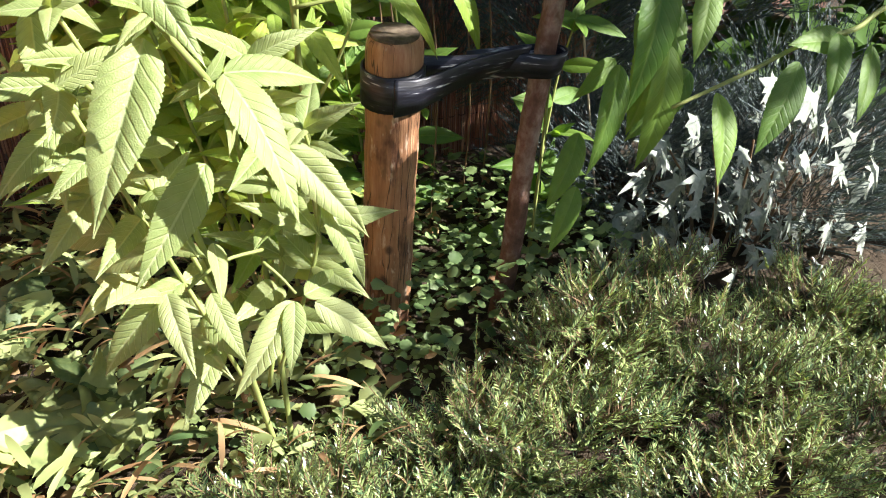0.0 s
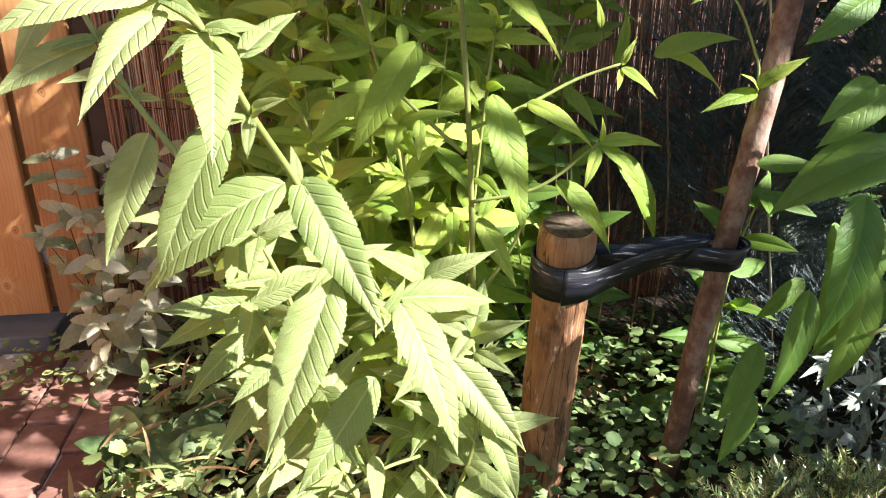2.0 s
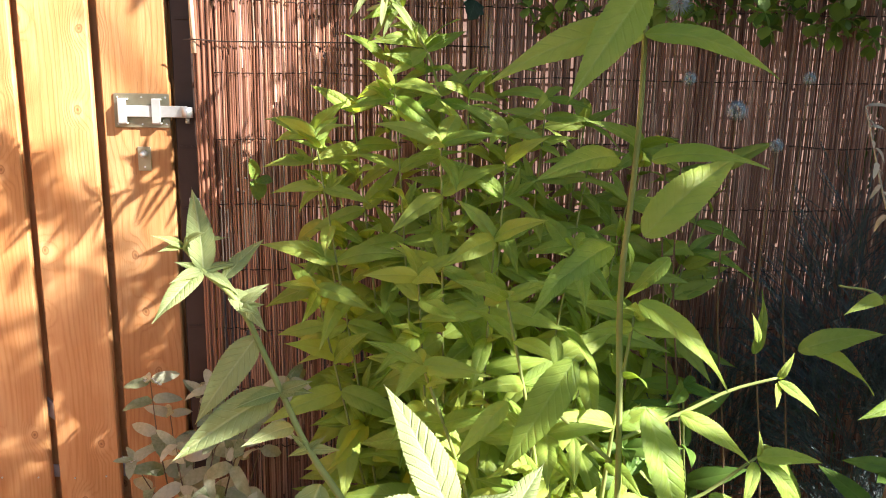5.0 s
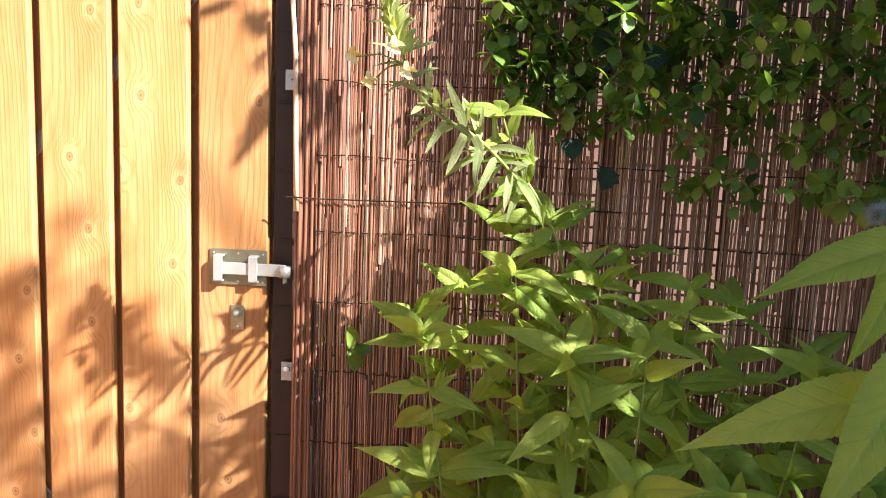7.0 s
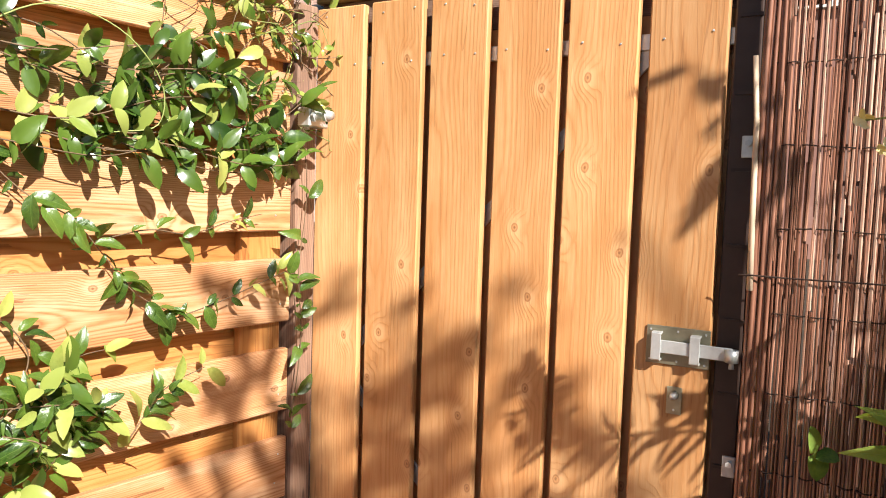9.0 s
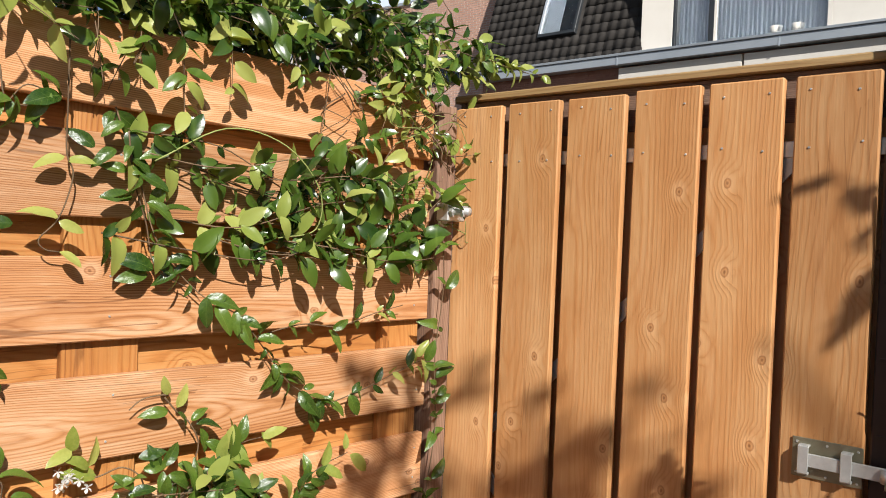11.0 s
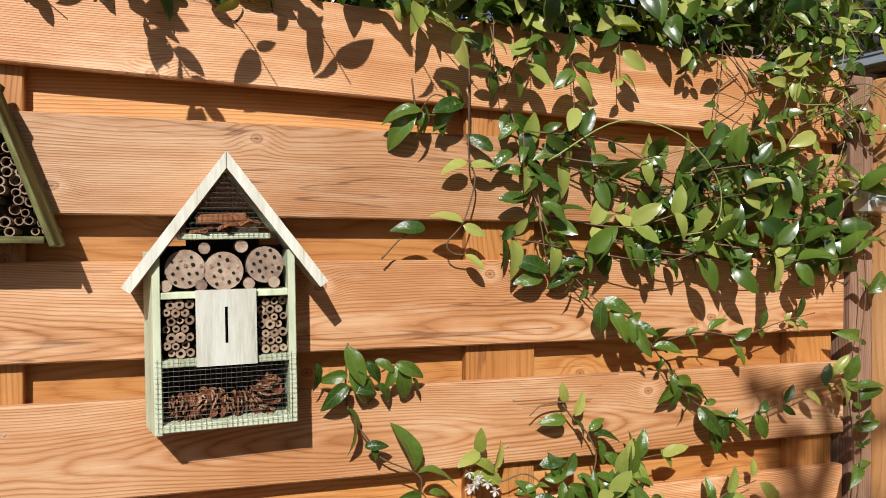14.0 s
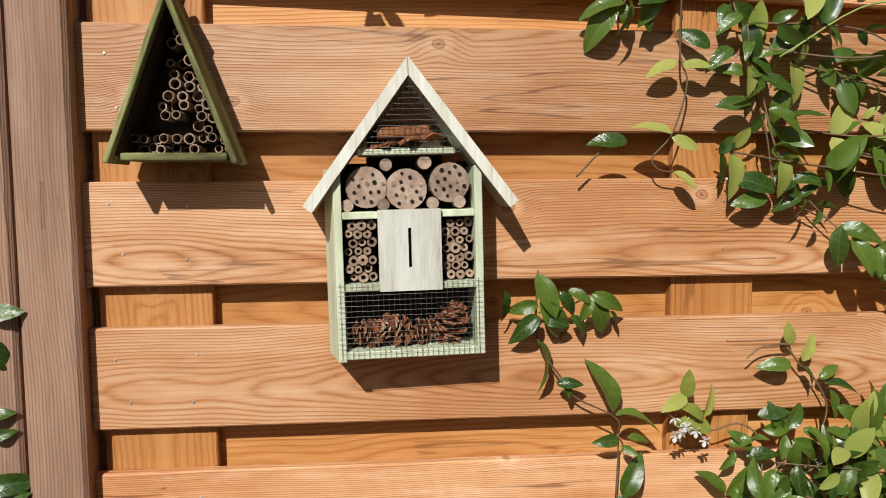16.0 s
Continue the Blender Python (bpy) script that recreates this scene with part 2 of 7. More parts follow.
def stake_material():
    """Peeled pole, length along local x: warm wood, bark scars, splits and pale scrapes."""
    m, n, l, b = mat("peeled_stake", 0.5)
    vec, rnd = shifted(n, l, (1, 1, 1))

    def stretched(x, y):
        k = n.new("ShaderNodeMapping")
        k.inputs["Scale"].default_value = (x, y, y)
        l.new(vec, k.inputs[0])
        return k.outputs[0]

    def over(col, value, lo, hi, paint, amount):
        mr = n.new("ShaderNodeMapRange")
        mr.inputs["From Min"].default_value, mr.inputs["From Max"].default_value = lo, hi
        mr.inputs["To Max"].default_value = amount
        l.new(value, mr.inputs["Value"])
        mx = n.new("ShaderNodeMix")
        mx.data_type = "RGBA"
        l.new(mr.outputs[0], mx.inputs["Factor"])
        l.new(col, mx.inputs["A"])
        mx.inputs["B"].default_value = (*paint, 1)
        return mx.outputs["Result"]

    fibre = noise_node(n, l, stretched(9, 130), 1.0, 4.0, 0.65)
    patch = noise_node(n, l, stretched(11, 26), 1.0, 4.0, 0.6)
    scrape = noise_node(n, l, stretched(22, 60), 1.0, 3.0, 0.6)
    crack = noise_node(n, l, stretched(3, 50), 1.0, 2.0)
    r = ramp(n, [(0.3, (0.17, 0.075, 0.038)), (0.5, (0.36, 0.18, 0.095)), (0.7, (0.55, 0.33, 0.19))])
    l.new(math_node(n, l, "MULTIPLY_ADD", fibre, 0.5, math_node(n, l, "MULTIPLY", patch, 0.5)), r.inputs[0])
    col = over(r.outputs[0], patch, 0.44, 0.34, (0.10, 0.042, 0.026), 0.85)
    col = over(col, scrape, 0.60, 0.70, (0.68, 0.52, 0.40), 0.8)
    vo = n.new("ShaderNodeTexVoronoi")
    vo.inputs["Scale"].default_value = 1.0
    l.new(stretched(12, 16), vo.inputs["Vector"])
    col = over(col, vo.outputs["Distance"], 0.15, 0.09, (0.07, 0.03, 0.018), 0.85)
    col = over(col, math_node(n, l, "ABSOLUTE", math_node(n, l, "ADD", crack, -0.5)), 0.012, 0.004, (0.03, 0.015, 0.01), 0.8)
    l.new(col, b.inputs["Base Color"])
    bump(n, l, b, math_node(n, l, "ADD", math_node(n, l, "MULTIPLY", patch, 1.5), fibre), 0.7, 0.003)
    return m


def strap_material():
    """Black woven rubber with pale streaks along it."""
    m, n, l, b = mat("black_rubber_tie", 0.45)
    tc, mp = n.new("ShaderNodeTexCoord"), n.new("ShaderNodeMapping")
    mp.inputs["Scale"].default_value = (22, 22, 150)
    l.new(tc.outputs["Object"], mp.inputs[0])
    f = noise_node(n, l, mp.outputs[0], 1.0, 3.0)
    r = ramp(n, [(0.45, (0.010, 0.010, 0.017)), (0.60, (0.030, 0.031, 0.046)), (0.68, (0.42, 0.43, 0.46))])
    l.new(f, r.inputs[0])
    l.new(r.outputs[0], b.inputs["Base Color"])
    bump(n, l, b, f, 0.6, 0.0015)
    return m


STAKE_WOOD = stake_material()
BLACK_STRAP = strap_material()
PALE_PAINT = rough_mat("pale_green_paint", [(0.32, (0.26, 0.25, 0.15)), (0.42, (0.50, 0.55, 0.38)), (0.56, (0.62, 0.67, 0.48)), (0.72, (0.74, 0.77, 0.62))], 110, 0.7, 0.5, 0.001, (0.8, 1, 0.16))
WHITE_PAINT = rough_mat("washed_white_wood", [(0.34, (0.36, 0.33, 0.25)), (0.43, (0.56, 0.55, 0.46)), (0.56, (0.66, 0.66, 0.58)), (0.7, (0.78, 0.78, 0.71))], 240, 0.7, 0.6, 0.001, (1, 1, 0.10))
MOSS_PAINT = rough_mat("mossy_green_wood", [(0.34, (0.035, 0.03, 0.015)), (0.46, (0.13, 0.125, 0.045)), (0.56, (0.25, 0.26, 0.10)), (0.68, (0.42, 0.42, 0.22))], 120, 0.85, 0.7, 0.0015, (0.14, 1, 1))
# dark colour that stands for the shade inside the hotels
INSIDE_SHADE = rough_mat("inside_shade_wood", [(0.3, (0.03, 0.022, 0.015)), (0.7, (0.07, 0.05, 0.03))], 20, 0.9)
BAMBOO = rough_mat("bamboo_tube", [(0.3, (0.12, 0.07, 0.045)), (0.5, (0.30, 0.205, 0.14)), (0.7, (0.48, 0.37, 0.27))], 60, 0.7, 0.4, 0.001)
LOG_END = rough_mat("log_end_grain", [(0.3, (0.15, 0.095, 0.07)), (0.5, (0.33, 0.235, 0.175)), (0.7, (0.52, 0.41, 0.32))], 140, 0.8, 0.4, 0.001)
# near-black colour for the shade inside holes, bores and the slot
HOLE_SHADE = rough_mat("hole_shade_black", [(0.3, (0.012, 0.009, 0.006)), (0.7, (0.03, 0.02, 0.015))], 30, 1.0)
CONE = rough_mat("pine_cone_scale", [(0.3, (0.08, 0.026, 0.011)), (0.5, (0.19, 0.062, 0.026)), (0.7, (0.33, 0.125, 0.056))], 60, 0.6)
CONE_TIP = rough_mat("pine_cone_tip", [(0.3, (0.15, 0.06, 0.03)), (0.5, (0.30, 0.135, 0.07)), (0.7, (0.50, 0.29, 0.18))], 90, 0.6)
BARK_CHIP = rough_mat("bark_chip", [(0.3, (0.13, 0.045, 0.018)), (0.5, (0.30, 0.11, 0.04)), (0.7, (0.50, 0.24, 0.10))], 90, 0.8, 0.8, 0.002)
MESH_WIRE = rough_mat("mesh_wire", [(0.3, (0.07, 0.07, 0.065)), (0.7, (0.16, 0.16, 0.145))], 30, 0.45, 0.1, 0.0005, metal=0.7)
STEEL = rough_mat("galvanised_steel", [(0.3, (0.50, 0.50, 0.48)), (0.7, (0.70, 0.70, 0.68))], 60, 0.4, 0.15, 0.0005, metal=0.6)
BRASSED = rough_mat("yellowed_zinc_plate", [(0.3, (0.30, 0.27, 0.18)), (0.7, (0.46, 0.42, 0.30))], 50, 0.42, 0.15, 0.0005, metal=0.75)
DARK_STEEL = rough_mat("brown_painted_steel", [(0.3, (0.030, 0.018, 0.014)), (0.7, (0.062, 0.038, 0.030))], 12, 0.45, 0.2, 0.001)
BARK = rough_mat("young_tree_bark", [(0.32, (0.06, 0.033, 0.025)), (0.48, (0.20, 0.105, 0.075)), (0.66, (0.48, 0.36, 0.30))], 55, 0.85, 0.9, 0.004, (1, 1, 0.7))
SOIL = rough_mat("garden_soil", [(0.25, (0.022, 0.015, 0.010)), (0.5, (0.050, 0.035, 0.022)), (0.8, (0.10, 0.075, 0.048))], 22, 0.95, 1.0, 0.03)
BRICK = rough_mat("clay_paver", [(0.3, (0.13, 0.058, 0.044)), (0.5, (0.24, 0.12, 0.094)), (0.7, (0.37, 0.22, 0.175))], 30, 0.9, 0.5, 0.002)
HOUSE_BRICK = rough_mat("house_brick", [(0.25, (0.22, 0.11, 0.085)), (0.5, (0.33, 0.17, 0.13)), (0.8, (0.44, 0.26, 0.2))], 12, 0.9, 0.4, 0.003)
ALLEY_BRICK = rough_mat("weathered_brown_brick", [(0.25, (0.12, 0.068, 0.052)), (0.5, (0.20, 0.115, 0.09)), (0.8, (0.32, 0.22, 0.18))], 14, 0.9, 0.5, 0.003)
# pinkish brick, lightened beyond the house brick to paint in sunlight
SUNLIT_GABLE_BRICK = rough_mat("sunlit_pinkish_gable_brick", [(0.25, (0.56, 0.32, 0.24)), (0.5, (0.70, 0.44, 0.34)), (0.8, (0.78, 0.56, 0.46))], 9, 0.9, 0.4, 0.003)
PALE_MORTAR = rough_mat("pale_mortar", [(0.3, (0.62, 0.58, 0.52)), (0.7, (0.76, 0.72, 0.66))], 8, 0.95)
MORTAR = rough_mat("mortar", [(0.3, (0.36, 0.33, 0.29)), (0.7, (0.50, 0.46, 0.41))], 30, 0.95)
BLUESTONE = rough_mat("bluestone_sill", [(0.3, (0.11, 0.12, 0.14)), (0.7, (0.19, 0.20, 0.22))], 20, 0.7, 0.2, 0.001)
ROOF_TILE = rough_mat("concrete_roof_tile", [(0.25, (0.022, 0.020, 0.018)), (0.5, (0.045, 0.040, 0.036)), (0.8, (0.085, 0.078, 0.07))], 9, 0.8, 0.5, 0.004)
ZINC = rough_mat("zinc_gutter", [(0.3, (0.34, 0.38, 0.42)), (0.7, (0.46, 0.50, 0.54))], 3, 0.5, 0.1, 0.001, metal=0.3)
WHITE_FRAME = rough_mat("white_facade_paint", [(0.3, (0.68, 0.64, 0.57)), (0.7, (0.80, 0.76, 0.69))], 3, 0.55, 0.1, 0.001)
DARK_FRAME = rough_mat("dark_window_frame", [(0.3, (0.03, 0.035, 0.04)), (0.7, (0.05, 0.055, 0.06))], 8, 0.4, 0.1, 0.001)
CURTAIN = rough_mat("net_curtain", [(0.3, (0.62, 0.66, 0.70)), (0.7, (0.80, 0.83, 0.86))], 4, 0.9, 0.3, 0.004, (9, 9, 0.2))
PETAL_WHITE = leafy("white_petal", (0.80, 0.80, 0.78), (0.70, 0.70, 0.66), 0.3, 0.6, sap=0.95)
PETAL_YELLOW = leafy("yellow_petal", (0.95, 0.92, 0.70), (0.94, 0.74, 0.20), 0.35, 0.6, sap=0.8)
BUDDLEIA = leafy("serrated_leaf", (0.40, 0.455, 0.20), (0.25, 0.33, 0.11), 0.42, 0.45, 0.6, (0.58, 0.64, 0.36), 0.45, 1.0, 0.65)
BUDDLEIA_MID = leafy("serrated_leaf_green", (0.46, 0.565, 0.115), (0.25, 0.39, 0.06), 0.52, 0.42, 0.35, (0.48, 0.60, 0.20), 0.40, 1.0, 0.6)
STEM_GREEN = rough_mat("green_stem", [(0.3, (0.19, 0.24, 0.06)), (0.7, (0.34, 0.37, 0.13))], 40, 0.6, 0.2, 0.001)
STRAW = rough_mat("bleached_straw", [(0.3, (0.50, 0.42, 0.30)), (0.7, (0.72, 0.64, 0.50))], 40, 0.7, 0.2, 0.001)
STRAW_LEAF = leafy("bleached_husk", (0.74, 0.68, 0.54), (0.55, 0.47, 0.34), 0.3, 0.6, sap=0.8)
STEM_BROWN = rough_mat("brown_stem", [(0.3, (0.10, 0.06, 0.03)), (0.7, (0.24, 0.16, 0.09))], 40, 0.7, 0.3, 0.001)
GLOSSY = leafy("glossy_vine_leaf", (0.11, 0.185, 0.025), (0.018, 0.055, 0.009), 0.25, 0.27, 0.35, (0.20, 0.30, 0.06), 0.9, 0.55, 0.25)
GLOSSY_YOUNG = leafy("young_vine_leaf", (0.42, 0.45, 0.12), (0.22, 0.29, 0.05), 0.3, 0.3, 0.0, (0.4, 0.45, 0.12), 0.5, 0.7)
CREEPER = leafy("creeper_leaf", (0.29, 0.43, 0.085), (0.05, 0.14, 0.025), 0.45, 0.42)
IVY = leafy("ivy_leaf", (0.03, 0.065, 0.035), (0.018, 0.04, 0.025), 0.12, 0.5, 0.5, (0.09, 0.14, 0.09), 0.3, 0.5)
YEW = leafy("yew_needle", (0.44, 0.53, 0.21), (0.03, 0.095, 0.04), 0.22, 0.24, spec=1.0)
CONIFER = leafy("dark_conifer_needle", (0.12, 0.16, 0.165), (0.05, 0.075, 0.08), 0.25, 0.6)
COVER = leafy("ground_cover_leaf", (0.37, 0.42, 0.17), (0.05, 0.10, 0.03), 0.25, 0.55)
SHADE_WEED = leafy("shade_weed_leaf", (0.30, 0.40, 0.16), (0.05, 0.11, 0.035), 0.25, 0.5)
DRY = leafy("dry_leaf", (0.52, 0.34, 0.17), (0.24, 0.13, 0.06), 0.2, 0.7)
GREY_LEAF = leafy("grey_mildewed_leaf", (0.62, 0.58, 0.44), (0.24, 0.27, 0.13), 0.3, 0.7)
# dark glossy leaf; its pale end of the ramp paints the sun's glare
LOBED_GLARE = leafy("lobed_leaf_pale_glare", (0.48, 0.52, 0.46), (0.09, 0.12, 0.10), 0.12, 0.25, spec=0.9)
TREE_LEAF = leafy("tree_leaf", (0.08, 0.16, 0.03), (0.05, 0.10, 0.02), 0.25, 0.5)


def reed_material():
    m, n, l, b = mat("split_reed", 0.36)
    geo, tc = n.new("ShaderNodeNewGeometry"), n.new("ShaderNodeTexCoord")
    mp = n.new("ShaderNodeMapping")
    mp.inputs["Scale"].default_value = (90, 90, 9)
    l.new(tc.outputs["Object"], mp.inputs[0])
    f = noise_node(n, l, mp.outputs[0], 1.0, 4.0)
    r = ramp(n, [(0.12, (0.085, 0.033, 0.021)), (0.38, (0.235, 0.102, 0.062)), (0.68, (0.40, 0.20, 0.13)), (0.97, (0.74, 0.54, 0.41))])
    l.new(math_node(n, l, "MULTIPLY_ADD", geo.outputs["Random Per Island"], 0.55, math_node(n, l, "MULTIPLY", f, 0.5)), r.inputs[0])
    l.new(r.outputs[0], b.inputs["Base Color"])
    bump(n, l, b, f, 0.4, 0.001)
    return m


REED = reed_material()


def glass_mat():
    m, n, l, b = mat("window_glass", 0.03)
    b.inputs["Base Color"].default_value = (0.9, 0.95, 1, 1)
    b.inputs["Transmission Weight"].default_value = 1.0
    b.inputs["IOR"].default_value = 1.45
    return m


GLASS = glass_mat()


# ---- builders ----
def part(name, bm, material, parent=None, label="", smooth=False):
    me = bpy.data.meshes.new(name)
    bm.to_mesh(me)
    bm.free()
    if smooth:
        me.shade_smooth()
    me.materials.append(material)
    ob = new(name, me)
    ob.parent = parent
    if label:
        ob["label"] = label
    return ob


def share(name, me, m, parent):
    ob = new(name, me)
    ob.parent = parent
    ob.matrix_local = m
    return ob


def thing(name, label, category, at=(0, 0, 0), group="", kind="", turn=0.0):
    e = new(name)
    e.empty_display_size = 0.05
    e.matrix_world = pose(*at, 0, 0, turn)
    return tagged(e, label, category, group, kind)


def box(bm, x0, y0, z0, x1, y1, z1, bevel=0.0):
    r = bmesh.ops.create_cube(bm, size=1, matrix=Matrix.LocRotScale(((x0 + x1) / 2, (y0 + y1) / 2, (z0 + z1) / 2), None, (x1 - x0, y1 - y0, z1 - z0)))
    if bevel:
        es = {e for v in r["verts"] for e in v.link_edges}
        bmesh.ops.bevel(bm, geom=list(es), offset=bevel, segments=1, affect="EDGES")
    return bm


def boxed(*a, **k):
    return box(bmesh.new(), *a, **k)


def tube(bm, pts, r0, r1=None, sides=6, close=True):
    """A tapered tube along points."""
    r1 = r0 if r1 is None else r1
    rings = []
    n = len(pts)
    pts = [Vector(p) for p in pts]
    ref = Vector((0.13, 0.37, 0.92))
    for i, p in enumerate(pts):
        d = (pts[min(i + 1, n - 1)] - pts[max(i - 1, 0)]).normalized()
        u = d.cross(ref)
        if u.length < 0.05:
            u = d.cross(Vector((1, 0, 0)))
        u.normalize()
        w = d.cross(u)
        r = r0 + (r1 - r0) * i / max(1, n - 1)
        rings.append([bm.verts.new(p + (u * math.cos(a) + w * math.sin(a)) * r) for a in [2 * math.pi * k / sides for k in range(sides)]])
    for a, b in zip(rings, rings[1:]):
        for k in range(sides):
            bm.faces.new((a[k], a[(k + 1) % sides], b[(k + 1) % sides], b[k]))
    if close:
        bm.faces.new(rings[0][::-1])
        bm.faces.new(rings[-1])
    return bm


def smooth_path(pts, k=6):
    """Catmull-Rom through the points."""
    p = [Vector(q) for q in pts]
    p = [p[0] * 2 - p[1]] + p + [p[-1] * 2 - p[-2]]
    out = []
    for i in range(1, len(p) - 2):
        for j in range(k):
            t = j / k
            out.append(0.5 * ((2 * p[i]) + (p[i + 1] - p[i - 1]) * t + (2 * p[i - 1] - 5 * p[i] + 4 * p[i + 1] - p[i + 2]) * t * t + (3 * p[i] - p[i - 1] - 3 * p[i + 1] + p[i + 2]) * t ** 3))
    out.append(p[-2])
    return out


def blade(length_steps=10, width=0.16, droop=0.25, fold=0.25, teeth=0.0, peak=0.4, wave=0.0, seed=0, twist=0.0, tip=0.65, quilt=0.0):
    """A leaf of unit length along +x, curved down, folded on its midrib, with a toothed edge and swollen fields between its veins."""
    verts, faces, rows = [], [], []
    back = tip * peak / (1 - peak)
    most = peak ** back * (1 - peak) ** tip
    cols = (-1, -0.9, -0.68, -0.46, -0.25, -0.08, 0, 0.08, 0.25, 0.46, 0.68, 0.9, 1) if quilt else (-1, -0.5, 0, 0.5, 1)
    for i in range(length_steps + 1):
        t = i / length_steps
        w = width * max(t ** back * (1 - t) ** tip / most, 0.015)
        if teeth and 0 < i < length_steps:
            w *= 1 + (teeth if i % 2 else -teeth) * (0.6 + 0.4 * math.sin(i * 1.7 + seed))
        z = -droop * t * t
        tw = twist * t
        row = []
        for s in cols:
            y = s * w
            up = fold * abs(y) * (1.0 - (0.75 if quilt else 0.45) * abs(s)) + wave * math.sin(t * 13 + s * 2 + seed) * abs(s) * width
            if quilt and 0.05 < abs(s) < 0.95:
                run = t * (1 - 0.25 * droop * t) - 0.9 * abs(y) ** 0.85 + 0.05 * noise.noise(Vector((t * 5, y * 5, 0))) + 0.025
                up += quilt * abs(math.cos(math.pi * 12 * run)) ** 0.7 * (0.62 + 0.75 * noise.noise(Vector((t * 17, y * 42, seed)))) * min(1.0, 6 * t, 6 * (1 - t)) * (1.0 if abs(s) < 0.8 else 0.5)
            row.append(len(verts))
            verts.append((t * (1 - 0.25 * droop * t), y * math.cos(tw) - up * math.sin(tw), z + y * math.sin(tw) + up * math.cos(tw)))
        rows.append(row)
    for a, b in zip(rows, rows[1:]):
        for k in range(len(cols) - 1):
            faces.append((a[k], b[k], b[k + 1], a[k + 1]))
    return verts, faces


def leaf_mesh(name, material, **k):
    v, f = blade(**k)
    me = bpy.data.meshes.new(name)
    me["droop"] = k.get("droop", 0.25)
    me.from_pydata(v, [], f)
    me.shade_smooth()
    me.materials.append(material)
    return me


def aim(base, tip, roll=0.0, size=None):
    """The matrix that lays a unit leaf from base towards tip, its face up."""
    base, tip = Vector(base), Vector(tip)
    d = tip - base
    x = d.normalized()
    y = Vector((0, 0, 1)).cross(x)
    if y.length < 0.05:
        y = Vector((0, 1, 0)).cross(x)
    y.normalize()
    z = x.cross(y)
    y, z = y * math.cos(roll) + z * math.sin(roll), z * math.cos(roll) - y * math.sin(roll)
    m = Matrix((x, y, z)).transposed().to_4x4()
    m.translation = base
    s = size or d.length
    return m @ Matrix.Diagonal((s, s, s, 1))


def face(base, way, normal, size):
    """The matrix of a unit leaf that grows along way, with its face to normal as far as that goes."""
    x = Vector(way).normalized()
    z = Vector(normal) - x * x.dot(Vector(normal))
    if z.length < 0.05:
        z = x.orthogonal()
    z.normalize()
    y = z.cross(x)
    m = Matrix((x, y, z)).transposed().to_4x4()
    m.translation = Vector(base)
    return m @ Matrix.Diagonal((size, size, size, 1))


class Heap:
    """Many small leaves or needles gathered into one mesh."""

    def __init__(self):
        self.v, self.f = [], []

    def add(self, shape, m):
        v, f = shape
        k = len(self.v)
        self.v += [tuple(m @ Vector(p)) for p in v]
        self.f += [tuple(i + k for i in q) for q in f]

    def done(self, name, material, parent=None, label="", kind="stuff"):
        me = bpy.data.meshes.new(name)
        me.from_pydata(self.v, [], self.f)
        me.shade_smooth()
        me.materials.append(material)
        ob = new(name, me)
        ob.parent = parent
        if label:
            ob["label"] = label
        if kind:
            ob["kind"] = kind
        return ob


FENCE_TURN = math.degrees(math.atan(0.14))
FU = Vector((-0.14, -1, 0)).normalized()   # along the fence, away from the corner
FN = Vector((1, -0.14, 0)).normalized()    # out of the fence, into the garden


def fence_at(s, z, d=0.0):
    return FU * s + FN * d + Vector((0, 0, z))

# ---- ground ----
FT = -(90 + FENCE_TURN)
rng = random.Random(4)


def ground_sheet():
    """Soil near the camera, uneven, flat far away."""
    bm = bmesh.new()
    xs = [-60, -20, -6, -2] + [-1 + 0.12 * i for i in range(43)] + [6, 12, 30, 60]
    ys = [-60, -20, -8] + [-4 + 0.12 * i for i in range(43)] + [3, 8, 25, 60]
    grid = []
    for y in ys:
        row = []
        for x in xs:
            near = 1.0 if (1.05 < x < 4 and -1.6 < y < 1) else 0.0
            h = near * (0.035 * noise.noise(Vector((x * 2.1, y * 2.1, 0))) + 0.02 * noise.noise(Vector((x * 7, y * 7, 3)))) + (0.03 if near else -0.03)
            row.append(bm.verts.new((x, y, h)))
        grid.append(row)
    for a, b in zip(grid, grid[1:]):
        for i in range(len(xs) - 1):
            bm.faces.new((a[i], a[i + 1], b[i + 1], b[i]))
    return part("ground", bm, SOIL, None, "", True)


tagged(ground_sheet(), "dark crumbly garden soil with leaf litter", "soil", kind="structure")

# ---- gate ----
gate = thing("door_1", "closed garden gate of upright honey-stained pine boards on a steel frame", "gate", (0, 0, 0), kind="structure")
UP = Matrix(((0, 1, 0, 0), (0, 0, 1, 0), (1, 0, 0, 0), (0, 0, 0, 1)))


def plank_mesh(name, length, width, thick, material, bevel=0.003):
    ob = part(name, boxed(0, -width / 2, 0, length, width / 2, thick, bevel=bevel), material)
    me = ob.data
    bpy.data.objects.remove(ob)
    return me


gate_plank = plank_mesh("board", 1.688, 0.14, 0.02, GATE_WOOD, 0.003)
for i in range(6):
    share("board", gate_plank, Matrix.Translation((0.16 * i + 0.07, 0, 0.05 + rng.uniform(-0.002, 0.003))) @ pose(0, 0, 0, 0, rng.uniform(-0.1, 0.1), 0) @ UP, gate)
for i in range(6):
    share("rear_board", gate_plank, Matrix.Translation((0.16 * i + 0.15, 0.042, 0.05)) @ UP, gate)
part("top_bar", boxed(-0.02, 0.022, 1.592, 0.96, 0.03, 1.622, bevel=0.001), STEEL, gate, "flat galvanised bar")
